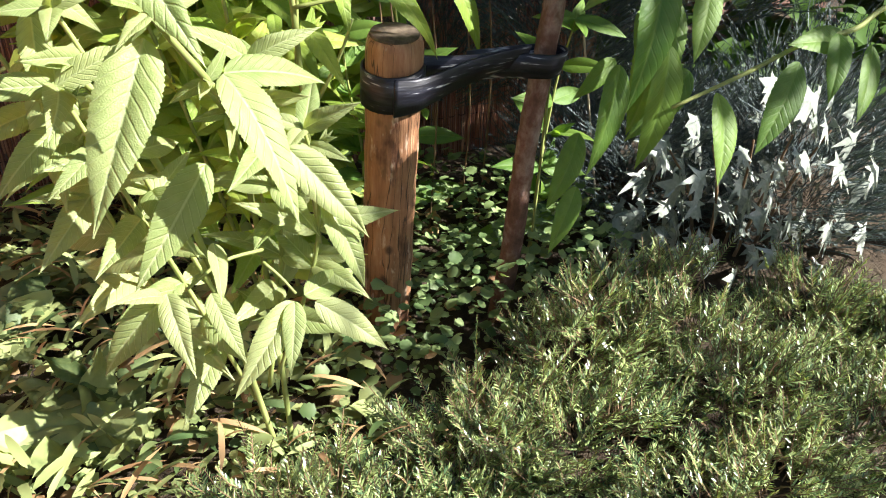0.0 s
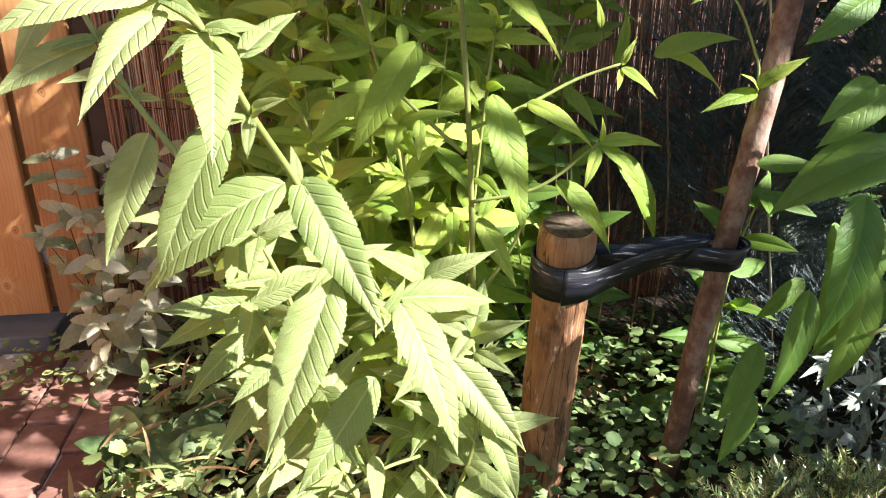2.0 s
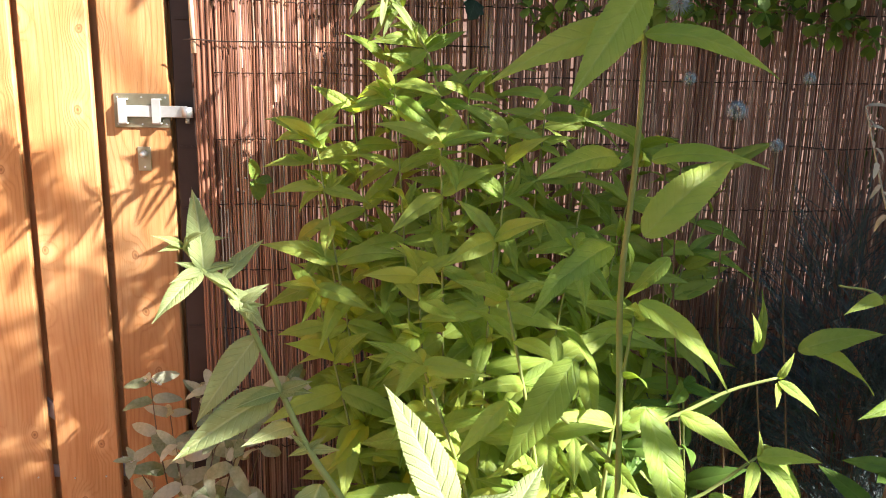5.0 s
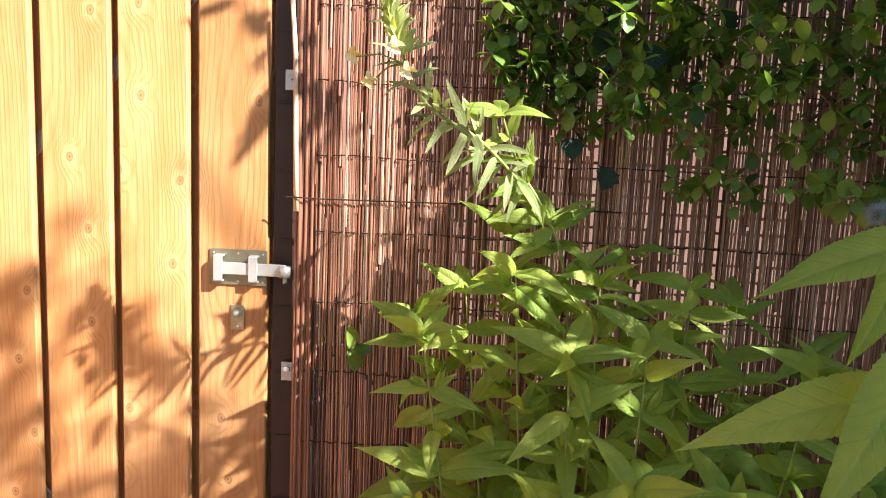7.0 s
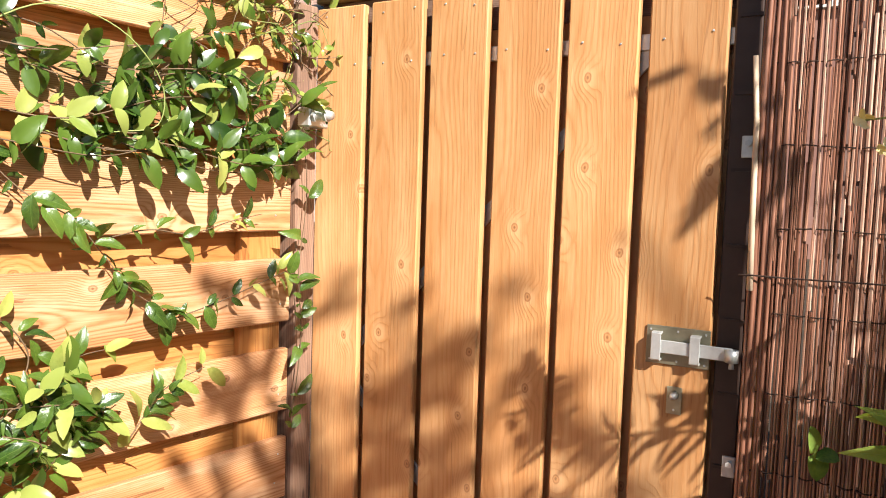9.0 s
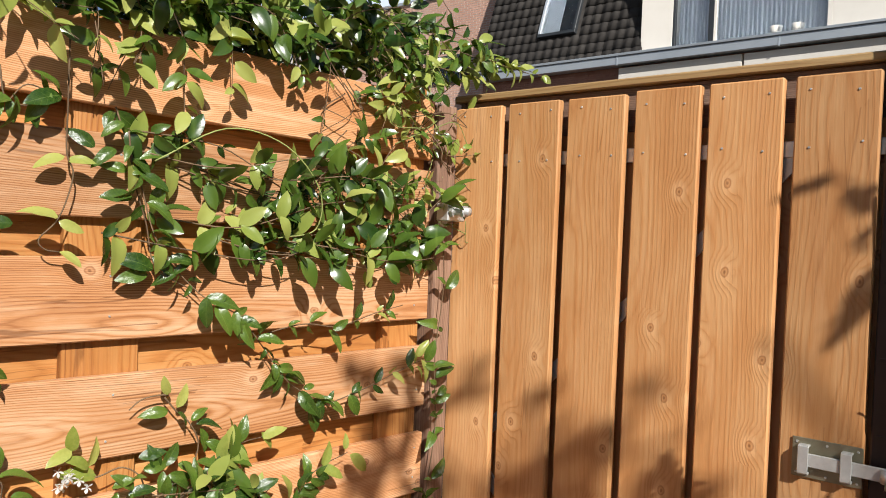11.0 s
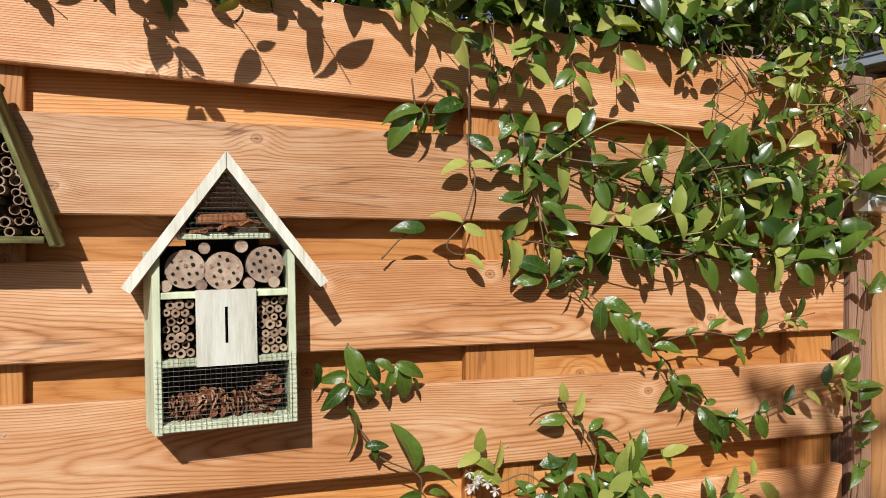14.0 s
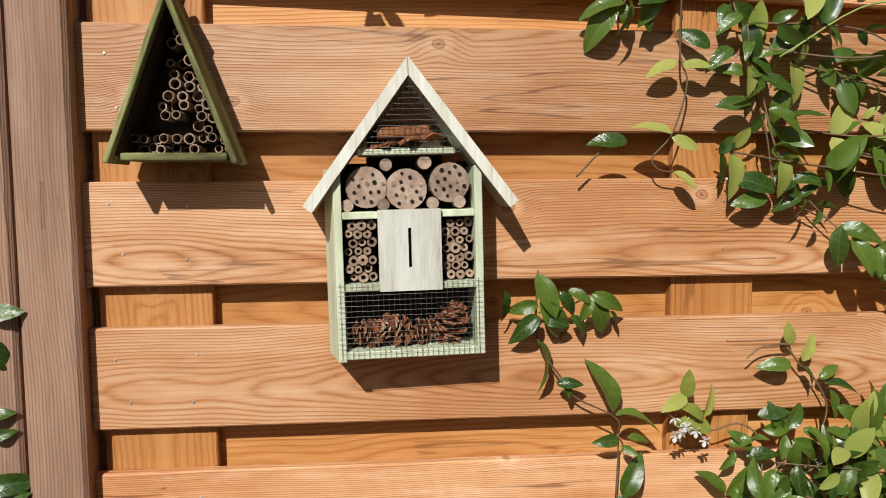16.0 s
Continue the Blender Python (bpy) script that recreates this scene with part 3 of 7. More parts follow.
part("bottom_bar", boxed(-0.02, 0.022, 0.18, 0.96, 0.03, 0.21, bevel=0.001), STEEL, gate, "flat galvanised bar")
for a, b in (((0.10, 0.93), (0.81, 1.60)), ((0.10, 0.84), (0.82, 0.16))):
    bm = bmesh.new()
    d = math.hypot(b[0] - a[0], b[1] - a[1])
    box(bm, 0, -0.004, -0.016, d, 0.004, 0.016, 0.001)
    o = part("brace", bm, STEEL, gate, "flat galvanised brace")
    o.matrix_local = pose(a[0], 0.032, a[1], 0, -math.degrees(math.atan2(b[1] - a[1], b[0] - a[0])), 0)
screw = bmesh.new()
bmesh.ops.create_cone(screw, cap_ends=True, segments=8, radius1=0.0024, radius2=0.0019, depth=0.0018, matrix=pose(0, 0, 0, 90, 0, 0))
sc = part("screw", screw, STEEL)
screw_me = sc.data
bpy.data.objects.remove(sc)
for i in range(6):
    for u in (0.03, 0.11):
        for z in (1.607, 1.71, 0.195):
            share("screw", screw_me, pose(0.16 * i + u + rng.uniform(-0.006, 0.006), -0.0008, z + rng.uniform(-0.008, 0.008), 0, 0, 0), gate)

# bolt on the gate
bolt = thing("gate_bolt", "zinc-plated steel sliding bolt screwed to the gate", "bolt", (0.882, 0, 1.04))
part("back_plate", boxed(-0.058, -0.004, -0.036, 0.058, -0.0004, 0.036, bevel=0.001), BRASSED, bolt, "yellowed zinc back plate")
part("slide", boxed(-0.035, -0.016, -0.013, 0.098, -0.010, 0.011, bevel=0.001), STEEL, bolt)
for x in (-0.036, 0.034):
    bm = bmesh.new()
    for seg in ((-0.009, -0.020, -0.026, 0.009, -0.017, 0.024), (-0.009, -0.018, 0.022, 0.009, -0.004, 0.026), (-0.009, -0.018, -0.028, 0.009, -0.004, -0.024)):
        box(bm, x + seg[0], seg[1], seg[2], x + seg[3], seg[4], seg[5], 0.0008)
    part("keeper", bm, STEEL, bolt, "bent steel keeper")
bm = bmesh.new()
bmesh.ops.create_cone(bm, cap_ends=True, segments=12, radius1=0.012, radius2=0.012, depth=0.022, matrix=pose(0.098, -0.016, -0.002))
bmesh.ops.create_cone(bm, cap_ends=True, segments=8, radius1=0.005, radius2=0.004, depth=0.012, matrix=pose(0.098, -0.016, -0.019))
part("bolt_eye", bm, STEEL, bolt, "rolled eye at the bolt's end", True)
for x, z in ((-0.05, 0.028), (0, 0.028), (0.05, 0.028), (-0.05, -0.028), (0, -0.028), (0.05, -0.028)):
    share("screw", screw_me, pose(x, -0.0045, z), bolt)
key = thing("lock_plate", "small zinc plate with a knob screwed below the bolt", "lock plate", (0.881, 0, 0.938))
part("plate", boxed(-0.014, -0.003, -0.026, 0.014, -0.0004, 0.026, bevel=0.0008), BRASSED, key)
bm = bmesh.new()
bmesh.ops.create_cone(bm, cap_ends=True, segments=12, radius1=0.008, radius2=0.006, depth=0.014, matrix=pose(0, -0.009, 0.010, 90))
part("knob", bm, STEEL, key, "round steel knob", True)
share("screw", screw_me, pose(0, -0.0035, -0.018), key)

# sill and gate posts
sill = part("sill", boxed(-0.06, -0.075, -0.03, 0.80, 0.06, 0.03, bevel=0.004), BLUESTONE)
tagged(sill, "blue-grey stone sill below the gate", "sill", kind="structure")
gp = thing("gate_post", "dark brown painted steel gate post with bolt holes", "post", (0.968, 0.012, 0), kind="structure")
part("shaft", boxed(-0.021, -0.005, 0, 0.026, 0.05, 1.86, bevel=0.003), DARK_STEEL, gp)
for k in range(12):
    part("rib", boxed(-0.012, -0.0085, 0.15 + 0.135 * k, 0.026, -0.0045, 0.156 + 0.135 * k), DARK_STEEL, gp)
for z in (1.408, 0.835):
    br = thing("post_bracket", "small galvanised bracket on the dark gate post", "bracket", (0.983, 0.0, z), group="brackets on the gate post")
    part("plate", boxed(-0.010, -0.009, -0.019, 0.012, -0.0035, 0.019, bevel=0.0008), STEEL, br)
    bm = bmesh.new()
    bmesh.ops.create_cone(bm, cap_ends=True, segments=6, radius1=0.006, radius2=0.006, depth=0.007, matrix=pose(0.002, -0.012, 0.006, 90))
    part("nut", bm, STEEL, br)
rail = thing("gate_rail", "pale wooden rail capping the top of the gate frame", "rail", (0, 0, 0), kind="structure")
o = part("cap", boxed(0, -0.035, 0, 1.12, 0.035, 0.018, bevel=0.003), RAIL_WOOD, rail)
o.matrix_local = pose(-0.03, 0.06, 1.758)
part("beam", boxed(-0.02, 0.04, 1.66, 1.09, 0.075, 1.757, bevel=0.002), POST_WOOD, rail, "dark weathered beam")
cp = part("corner_post", boxed(0, -0.03, -0.045, 1.74, 0.03, 0.015, bevel=0.004), POST_WOOD)
cp.matrix_world = Matrix.Translation(fence_at(0.036, 0.0, -0.005)) @ pose(0, 0, 0, 0, 0, FT) @ Matrix(((0, 1, 0, 0), (0, 0, 1, 0), (1, 0, 0, 0), (0, 0, 0, 1)))
tagged(cp, "weathered grey-brown wooden corner post beside the gate", "post", kind="structure")
hg = thing("hook_and_band", "galvanised steel hinge hook screwed to the corner post", "hinge", (0.03, -0.062, 1.474))
part("hook_block", boxed(-0.016, -0.022, -0.022, 0.022, 0.045, 0.022, bevel=0.003), STEEL, hg)
part("hook_plate", boxed(-0.034, 0.002, -0.036, -0.004, 0.010, 0.050, bevel=0.0015), STEEL, hg, "bent galvanised hook plate")
bm = bmesh.new()
bmesh.ops.create_cone(bm, cap_ends=True, segments=14, radius1=0.010, radius2=0.010, depth=0.075, matrix=pose(0.040, -0.010, 0.002, 0, 90))
part("pin", bm, STEEL, hg, "round hinge pin", True)
for px in (0.030, 0.062):
    bm = bmesh.new()
    bmesh.ops.create_cone(bm, cap_ends=True, segments=6, radius1=0.015, radius2=0.015, depth=0.008, matrix=pose(px, -0.010, 0.002, 0, 90))
    part("nut", bm, STEEL, hg)

# ---- board fence ----
fence = thing("wall_west", "fence of horizontal reddish pine boards fixed on both sides of its battens", "fence", (0, 0, 0), kind="structure", turn=FT)
FRONT_TOPS = [1.790 - 0.2155 * i for i in range(8)]
front_plank = plank_mesh("board", 1.703, 0.150, 0.019, FENCE_WOOD, 0.0025)
back_plank = plank_mesh("back_board", 1.703, 0.150, 0.018, BACK_WOOD, 0.0025)
for i, top in enumerate(FRONT_TOPS):
    share("board", front_plank, pose(0.075 + rng.uniform(-0.003, 0.004), -0.0, top - (0.075 if i else 0.115), 90 + rng.uniform(-0.4, 0.4), rng.uniform(-0.12, 0.12) if i else -1.7, 0), fence)
    share("back_board", back_plank, pose(0.077, -0.043, top - 0.182, 90, rng.uniform(-0.1, 0.1), 0), fence)
for s0, s1 in ((0.085, 0.20), (0.772, 0.906), (1.603, 1.765)):
    w = plank_mesh("batten", 1.78, s1 - s0, 0.022, BACK_WOOD, 0.002)
    share("batten", w, Matrix.Translation(((s0 + s1) / 2, -0.0205, 0.005)) @ Matrix(((0, -1, 0, 0), (0, 0, -1, 0), (1, 0, 0, 0), (0, 0, 0, 1))), fence)
for i, top in enumerate(FRONT_TOPS):
    for s in (0.11, 0.83, 1.63, 1.73):
        for dz in (0.04, 0.112):
            share("nail", screw_me, pose(s + rng.uniform(-0.01, 0.01), 0.0004, top - dz + rng.uniform(-0.006, 0.006), 0, 0, 180), fence)
for s, d0 in ((1.772, 0.03), (1.858, 0.026)):
    p = part("fence_post", boxed(0, -0.04, -0.055, 2.1, 0.04, 0.012, bevel=0.006), POST_WOOD)
    p.matrix_world = Matrix.Translation(fence_at(s + 0.042, 0.0, d0 - 0.012)) @ pose(0, 0, 0, 0, 0, FT) @ Matrix(((0, 1, 0, 0), (0, 0, 1, 0), (1, 0, 0, 0), (0, 0, 0, 1)))
    tagged(p, "weathered grey-brown squared wooden fence post", "post", group="fence posts", kind="structure")

# ---- reed screen ----
BAMBOO_PALE = rough_mat("pale_cane", [(0.3, (0.42, 0.28, 0.18)), (0.7, (0.70, 0.55, 0.40))], 20, 0.5, 0.2, 0.001, (1, 1, 0.1))
screen = thing("reed_screen", "screen of thin reddish-brown reeds bound with dark wire", "reed screen", (0, -0.012, 0), kind="structure")
REED_X0, REED_X1, REED_TOP = 1.03, 2.56, 1.93
rr = random.Random(7)
verts, faces = [], []


def add_rod(x, y, r, z0, z1, bend, sides=5):
    k0 = len(verts)
    steps = 3
    lean = rr.uniform(-0.004, 0.004)
    for i in range(steps + 1):
        z = z0 + (z1 - z0) * i / steps
        dx = lean * (i / steps - 0.5) + bend * rr.uniform(-1, 1)
        for k in range(sides):
            a = 2 * math.pi * k / sides
            verts.append((x + dx + r * math.cos(a), y + r * math.sin(a), z))
    for i in range(steps):
        for k in range(sides):
            a, b = k0 + i * sides + k, k0 + i * sides + (k + 1) % sides
            faces.append((a, b, b + sides, a + sides))
    faces.append(tuple(k0 + steps * sides + k for k in range(sides)))


x = REED_X0
while x < REED_X1:
    r = rr.uniform(0.0017, 0.0030)
    # short sticks, laid end to end
    z0 = 0.02 - rr.uniform(0, 0.3)
    while z0 < REED_TOP:
        z1 = z0 + rr.uniform(0.16, 0.75)
        if rr.random() < 0.95:
            add_rod(x + rr.uniform(-0.0012, 0.0012), rr.uniform(-0.003, 0.002), r * rr.uniform(0.75, 1.1), max(0.02, z0), min(z1, REED_TOP + rr.uniform(-0.02, 0.02)), 0.0006)
        z0 = z1 + rr.uniform(0.0, 0.012)
    x += 2 * r + rr.uniform(0.0, 0.0013) + (0.003 if rr.random() < 0.035 else 0)
me = bpy.data.meshes.new("reeds")
me.from_pydata(verts, [], faces)
me.materials.append(REED)
ob = new("reeds", me)
ob.parent = screen
ob["kind"] = "stuff"
verts, faces = [], []
x = REED_X0
while x < REED_X1:
    r = rr.uniform(0.0017, 0.0030)
    if rr.random() < 0.84:
        add_rod(x, 0.012 + rr.uniform(-0.002, 0.002), r, 0.02, REED_TOP + rr.uniform(-0.03, 0.0), 0.001, 4)
    x += 2 * r + rr.uniform(0.0, 0.003)
me = bpy.data.meshes.new("back_reeds")
me.from_pydata(verts, [], faces)
me.materials.append(REED)
ob = new("back_reeds", me)
ob.parent = screen
ob["kind"] = "stuff"
for k in range(6):
    bm = bmesh.new()
    zs = [0.02 + 0.19 * i for i in range(11)]
    tube(bm, [(1.002 + 0.0062 * k + rr.uniform(-0.002, 0.002), -0.008 - 0.004 * (k % 2) + rr.uniform(-0.001, 0.001), z) for z in zs], rr.uniform(0.003, 0.0048), rr.uniform(0.003, 0.0045), 6)
    part("edge_cane", bm, REED, screen, "thicker cane bundled at the screen's edge", True)
for z in [0.13 + 0.142 * k for k in range(13)]:
    for y in (-0.0045,):
        bm = bmesh.new()
        pts = [(REED_X0 - 0.03 + i * 0.0075, y + 0.0012 + 0.0042 * (-1) ** (i // 2), z + 0.007 * noise.noise(Vector((i * 0.06, z * 9, y * 50)))) for i in range(208)]
        tube(bm, pts, 0.0013, 0.0013, 4, False)
        part("binding_wire", bm, DARK_STEEL, screen, "thin dark binding wire")
part("binding_wire", tube(bmesh.new(), [(0.985, -0.022, 1.186), (1.01, -0.026, 1.187), (1.06, -0.010, 1.185), (1.3, -0.008, 1.188), (1.62, -0.008, 1.186)], 0.0016, 0.0016, 4), DARK_STEEL, screen)
bm = tube(bmesh.new(), [(1.004, -0.018, 1.16), (1.001, -0.019, 1.30), (0.998, -0.018, 1.45), (0.990, -0.018, 1.56)], 0.0055, 0.0042, 8)
part("edge_cane", bm, BAMBOO_PALE, screen, "pale thick cane at the screen's edge", True)
ep = part("screen_post", boxed(2.565, -0.02, 0, 2.635, 0.05, 2.0, bevel=0.004), POST_WOOD)
tagged(ep, "dark weathered wooden post at the end of the reed screen", "post", kind="structure")

# ---- tree stake, strap, young tree ----
stake = thing("tree_stake", "round peeled pine stake driven into the bed", "stake", (1.828, -0.743, 0))
stake.matrix_world = stake.matrix_world @ pose(0, 0, 0, 9.9, -0.55, 0)
bm = bmesh.new()
R = 0.0395
prof = [(-0.1, R * 1.02)] + [(0.03 * i, R * (1.0 + 0.02 * math.sin(i * 2.1))) for i in range(1, 18)] + [(0.540, R), (0.553, R * 0.97), (0.561, R * 0.91), (0.565, R * 0.84)]
rings = []
for z, r in prof:
    rings.append([bm.verts.new((r * math.cos(a) * (1 + 0.05 * noise.noise(Vector((math.cos(a) * 1.5, math.sin(a) * 1.5, z * 8)))), r * math.sin(a), z)) for a in [2 * math.pi * k / 28 for k in range(28)]])
for a, b in zip(rings, rings[1:]):
    for k in range(28):
        bm.faces.new((a[k], a[(k + 1) % 28], b[(k + 1) % 28], b[k]))
bm.faces.new(rings[-1])
STK = part("shaft", bm, STAKE_WOOD, stake, "", True)
# grain runs up the shaft: turn the mesh so that local x is its length
STK.data.transform(Matrix(((0, 0, 1, 0), (1, 0, 0, 0), (0, 1, 0, 0), (0, 0, 0, 1))))
STK.matrix_local = Matrix(((0, 1, 0, 0), (0, 0, 1, 0), (1, 0, 0, 0), (0, 0, 0, 1)))
END_GRAIN = rough_mat("stake_end_grain", [(0.3, (0.05, 0.034, 0.024)), (0.5, (0.16, 0.12, 0.085)), (0.7, (0.32, 0.26, 0.19))], 120, 0.9, 0.6, 0.002)
bm = bmesh.new()
bmesh.ops.create_cone(bm, cap_ends=True, segments=28, radius1=R * 0.85, radius2=R * 0.82, depth=0.004, matrix=pose(0, 0, 0.566))
part("sawn_top", bm, END_GRAIN, stake, "grey weathered sawn end", True)

strap = thing("tree_tie", "black rubber strap looped round the stake and the young tree", "tree tie", (1.823, -0.829, 0.490))
strap.matrix_world = strap.matrix_world @ pose(0, 0, 0, 9.9, -0.5, 0)


def strap_band(pts, half, thick=0.002, end_half=None, twist=0.0):
    bm = bmesh.new()
    pts = [Vector(p) for p in pts]
    rows = []
    for i, p in enumerate(pts):
        d = (pts[min(i + 1, len(pts) - 1)] - pts[max(i - 1, 0)]).normalized()
        f = i / (len(pts) - 1)
        turn = twist * f
        nrm = d.cross(Vector((0, 0, 1))).normalized()
        u = Vector((0, 0, 1)) * math.cos(turn) + nrm * math.sin(turn)
        nrm = (nrm * math.cos(turn) - Vector((0, 0, 1)) * math.sin(turn)) * thick
        u = u * (half + (end_half - half) * f if end_half else half)
        rows.append([bm.verts.new(p + u + nrm), bm.verts.new(p - u + nrm), bm.verts.new(p - u - nrm), bm.verts.new(p + u - nrm)])
    for a, b in zip(rows, rows[1:]):
        for k in range(4):
            bm.faces.new((a[k], a[(k + 1) % 4], b[(k + 1) % 4], b[k]))
    bm.faces.new(rows[0][::-1])
    bm.faces.new(rows[-1])
    return bm


loop = [((0.0425 + 0.0008 * math.sin(3 * a)) * math.cos(a), (0.0425 + 0.0008 * math.sin(3 * a)) * math.sin(a), 0.004 * math.cos(a)) for a in [math.radians(-25 - 9 * k) for k in range(35)]]
part("stake_loop", strap_band(loop, 0.026), BLACK_STRAP, strap, "", True)
part("front_band", strap_band(smooth_path([(-0.012, -0.0455, -0.003), (0.020, -0.043, -0.002), (0.05, -0.031, 0.000), (0.10, -0.016, 0.010), (0.15, -0.008, 0.018), (0.198, -0.002, 0.024)], 6), 0.027, 0.002, 0.018, 0.42), BLACK_STRAP, strap, "strap end with pale streaks", True)
part("back_band", strap_band(smooth_path([(0.03, 0.034, 0.0), (0.09, 0.022, 0.0), (0.16, 0.006, 0.006), (0.205, -0.014, 0.010), (0.232, -0.020, 0.010), (0.256, -0.006, 0.010), (0.252, 0.018, 0.008), (0.22, 0.028, 0.006), (0.12, 0.032, 0.002)], 5), 0.020, 0.002, 0.017, 0.25), BLACK_STRAP, strap, "", True)

tree = thing("young_tree", "slender young tree with reddish-brown ringed bark tied to a stake", "tree", (2.055, -0.815, 0))
trunk_pts = smooth_path([(-0.055, 0.02, -0.08), (-0.022, 0.018, 0.14), (-0.016, 0.0, 0.34), (0.0, -0.004, 0.5), (0.035, 0.0, 0.77), (0.054, 0.012, 0.99), (0.10, 0.03, 1.35), (0.24, 0.05, 1.75), (0.42, 0.08, 2.15)], 8)
bm = tube(bmesh.new(), trunk_pts, 0.0185, 0.0135, 12)
for v in bm.verts:
    v.co += (v.co - Vector((v.co.x, v.co.y, v.co.z))) + Vector((noise.noise(v.co * 40), noise.noise(v.co * 40 + Vector((9, 0, 0))), 0)) * 0.0022
part("trunk", bm, BARK, tree, "", True)
# leafy branches added high up, mostly unseen, to cast shade on the lower gate
tree_rg = random.Random(19)
TREE_LEAVES = leaf_mesh("leaf", TREE_LEAF, length_steps=7, width=0.15, droop=0.35, fold=0.3, peak=0.45)
for k in range(12):
    h0 = 1.46 + 0.03 * k
    a = k * 2.4
    b0 = Vector((0.10 + 0.40 * (h0 - 1.35), 0.03, h0))
    way = Vector((math.cos(a) - 0.85, math.sin(a) * 0.6, 0.22)).normalized()
    ln = tree_rg.uniform(0.25, 0.55)
    limb = [b0, b0 + way * ln * 0.5 + Vector((0, 0, 0.02)), b0 + way * ln]
    part("branch", tube(bmesh.new(), smooth_path(limb, 4), 0.005, 0.002, 5), BARK, tree)
    for q in range(15):
        p = limb[0].lerp(limb[2], 0.2 + 0.8 * q / 12)
        d = Vector((tree_rg.uniform(-1, 1), tree_rg.uniform(-1, 1), tree_rg.uniform(-0.9, 0.2)))
        share("leaf", TREE_LEAVES, face(p, d, Vector((tree_rg.uniform(-0.4, 0.4), -0.3, 1)), tree_rg.uniform(0.05, 0.085)), tree)

# one more unseen branch, added for a leaf shadow high on the gate
upper = [Vector((0.40, 0.075, 2.10)), Vector((0.15, 0.14, 2.28)), Vector((-0.08, 0.2, 2.40)), Vector((-0.2, 0.22, 2.43))]
part("branch", tube(bmesh.new(), smooth_path(upper, 4), 0.005, 0.002, 5), BARK, tree)
for q in range(16):
    p = upper[1].lerp(upper[3], q / 15)
    d = Vector((tree_rg.uniform(-1, 0.3), tree_rg.uniform(-0.8, 0.8), tree_rg.uniform(-0.8, 0.3)))
    share("leaf", TREE_LEAVES, face(p, d, Vector((tree_rg.uniform(-0.4, 0.4), -0.3, 1)), tree_rg.uniform(0.06, 0.1)), tree)

# ---- brick path (pieces at the end) ----
path = thing("floor", "path of worn reddish clay pavers with weeds in the joints", "paving", (0, 0, 0), kind="structure")
part("sand_bed", boxed(-0.3, -3.2, -0.08, 1.06, -0.078, -0.012), MORTAR, path)
pv = part("brick", boxed(-0.0495, -0.0985, -0.05, 0.0495, 0.0985, 0.0, bevel=0.004), BRICK)
paver_me = pv.data
bpy.data.objects.remove(pv)

# ---- insect hotels on the fence ----
def frame_place(name, label, s, z):
    return thing(name, label, "insect hotel", fence_at(s, z).to_tuple(), turn=FT)


def disc(bm, x, y, z, r, depth, sides=12):
    """A short log pointing out of the fence."""
    bmesh.ops.create_cone(bm, cap_ends=True, segments=sides, radius1=r, radius2=r, depth=depth, matrix=pose(x, y - depth / 2, z, 90))


def bamboo_tube(x, y, z, r, parent, rg, open_end=True, length=0.07, wall=(0.55, 0.76)):
    bm = bmesh.new()
    sides = 9
    w = r * rg.uniform(*wall)
    rings = []
    tilt = rg.uniform(-0.04, 0.04)
    for (yy, rad) in ((-length, r), (0, r), (0, w), (-0.02, w)):
        rings.append([bm.verts.new((x + rad * math.cos(a) + tilt * yy, y + yy, z + rad * math.sin(a) * rg.uniform(0.95, 1.05))) for a in [2 * math.pi * k / sides for k in range(sides)]])
    for a, b in zip(rings, rings[1:]):
        for k in range(sides):
            bm.faces.new((a[k], b[k], b[(k + 1) % sides], a[(k + 1) % sides]))
    bm.faces.new(rings[-1])
    t = part("bamboo_tube", bm, BAMBOO, parent)
    if open_end:
        # end of the bore coloured near-black as its shade
        t.data.materials.append(HOLE_SHADE)
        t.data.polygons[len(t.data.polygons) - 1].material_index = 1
    return t


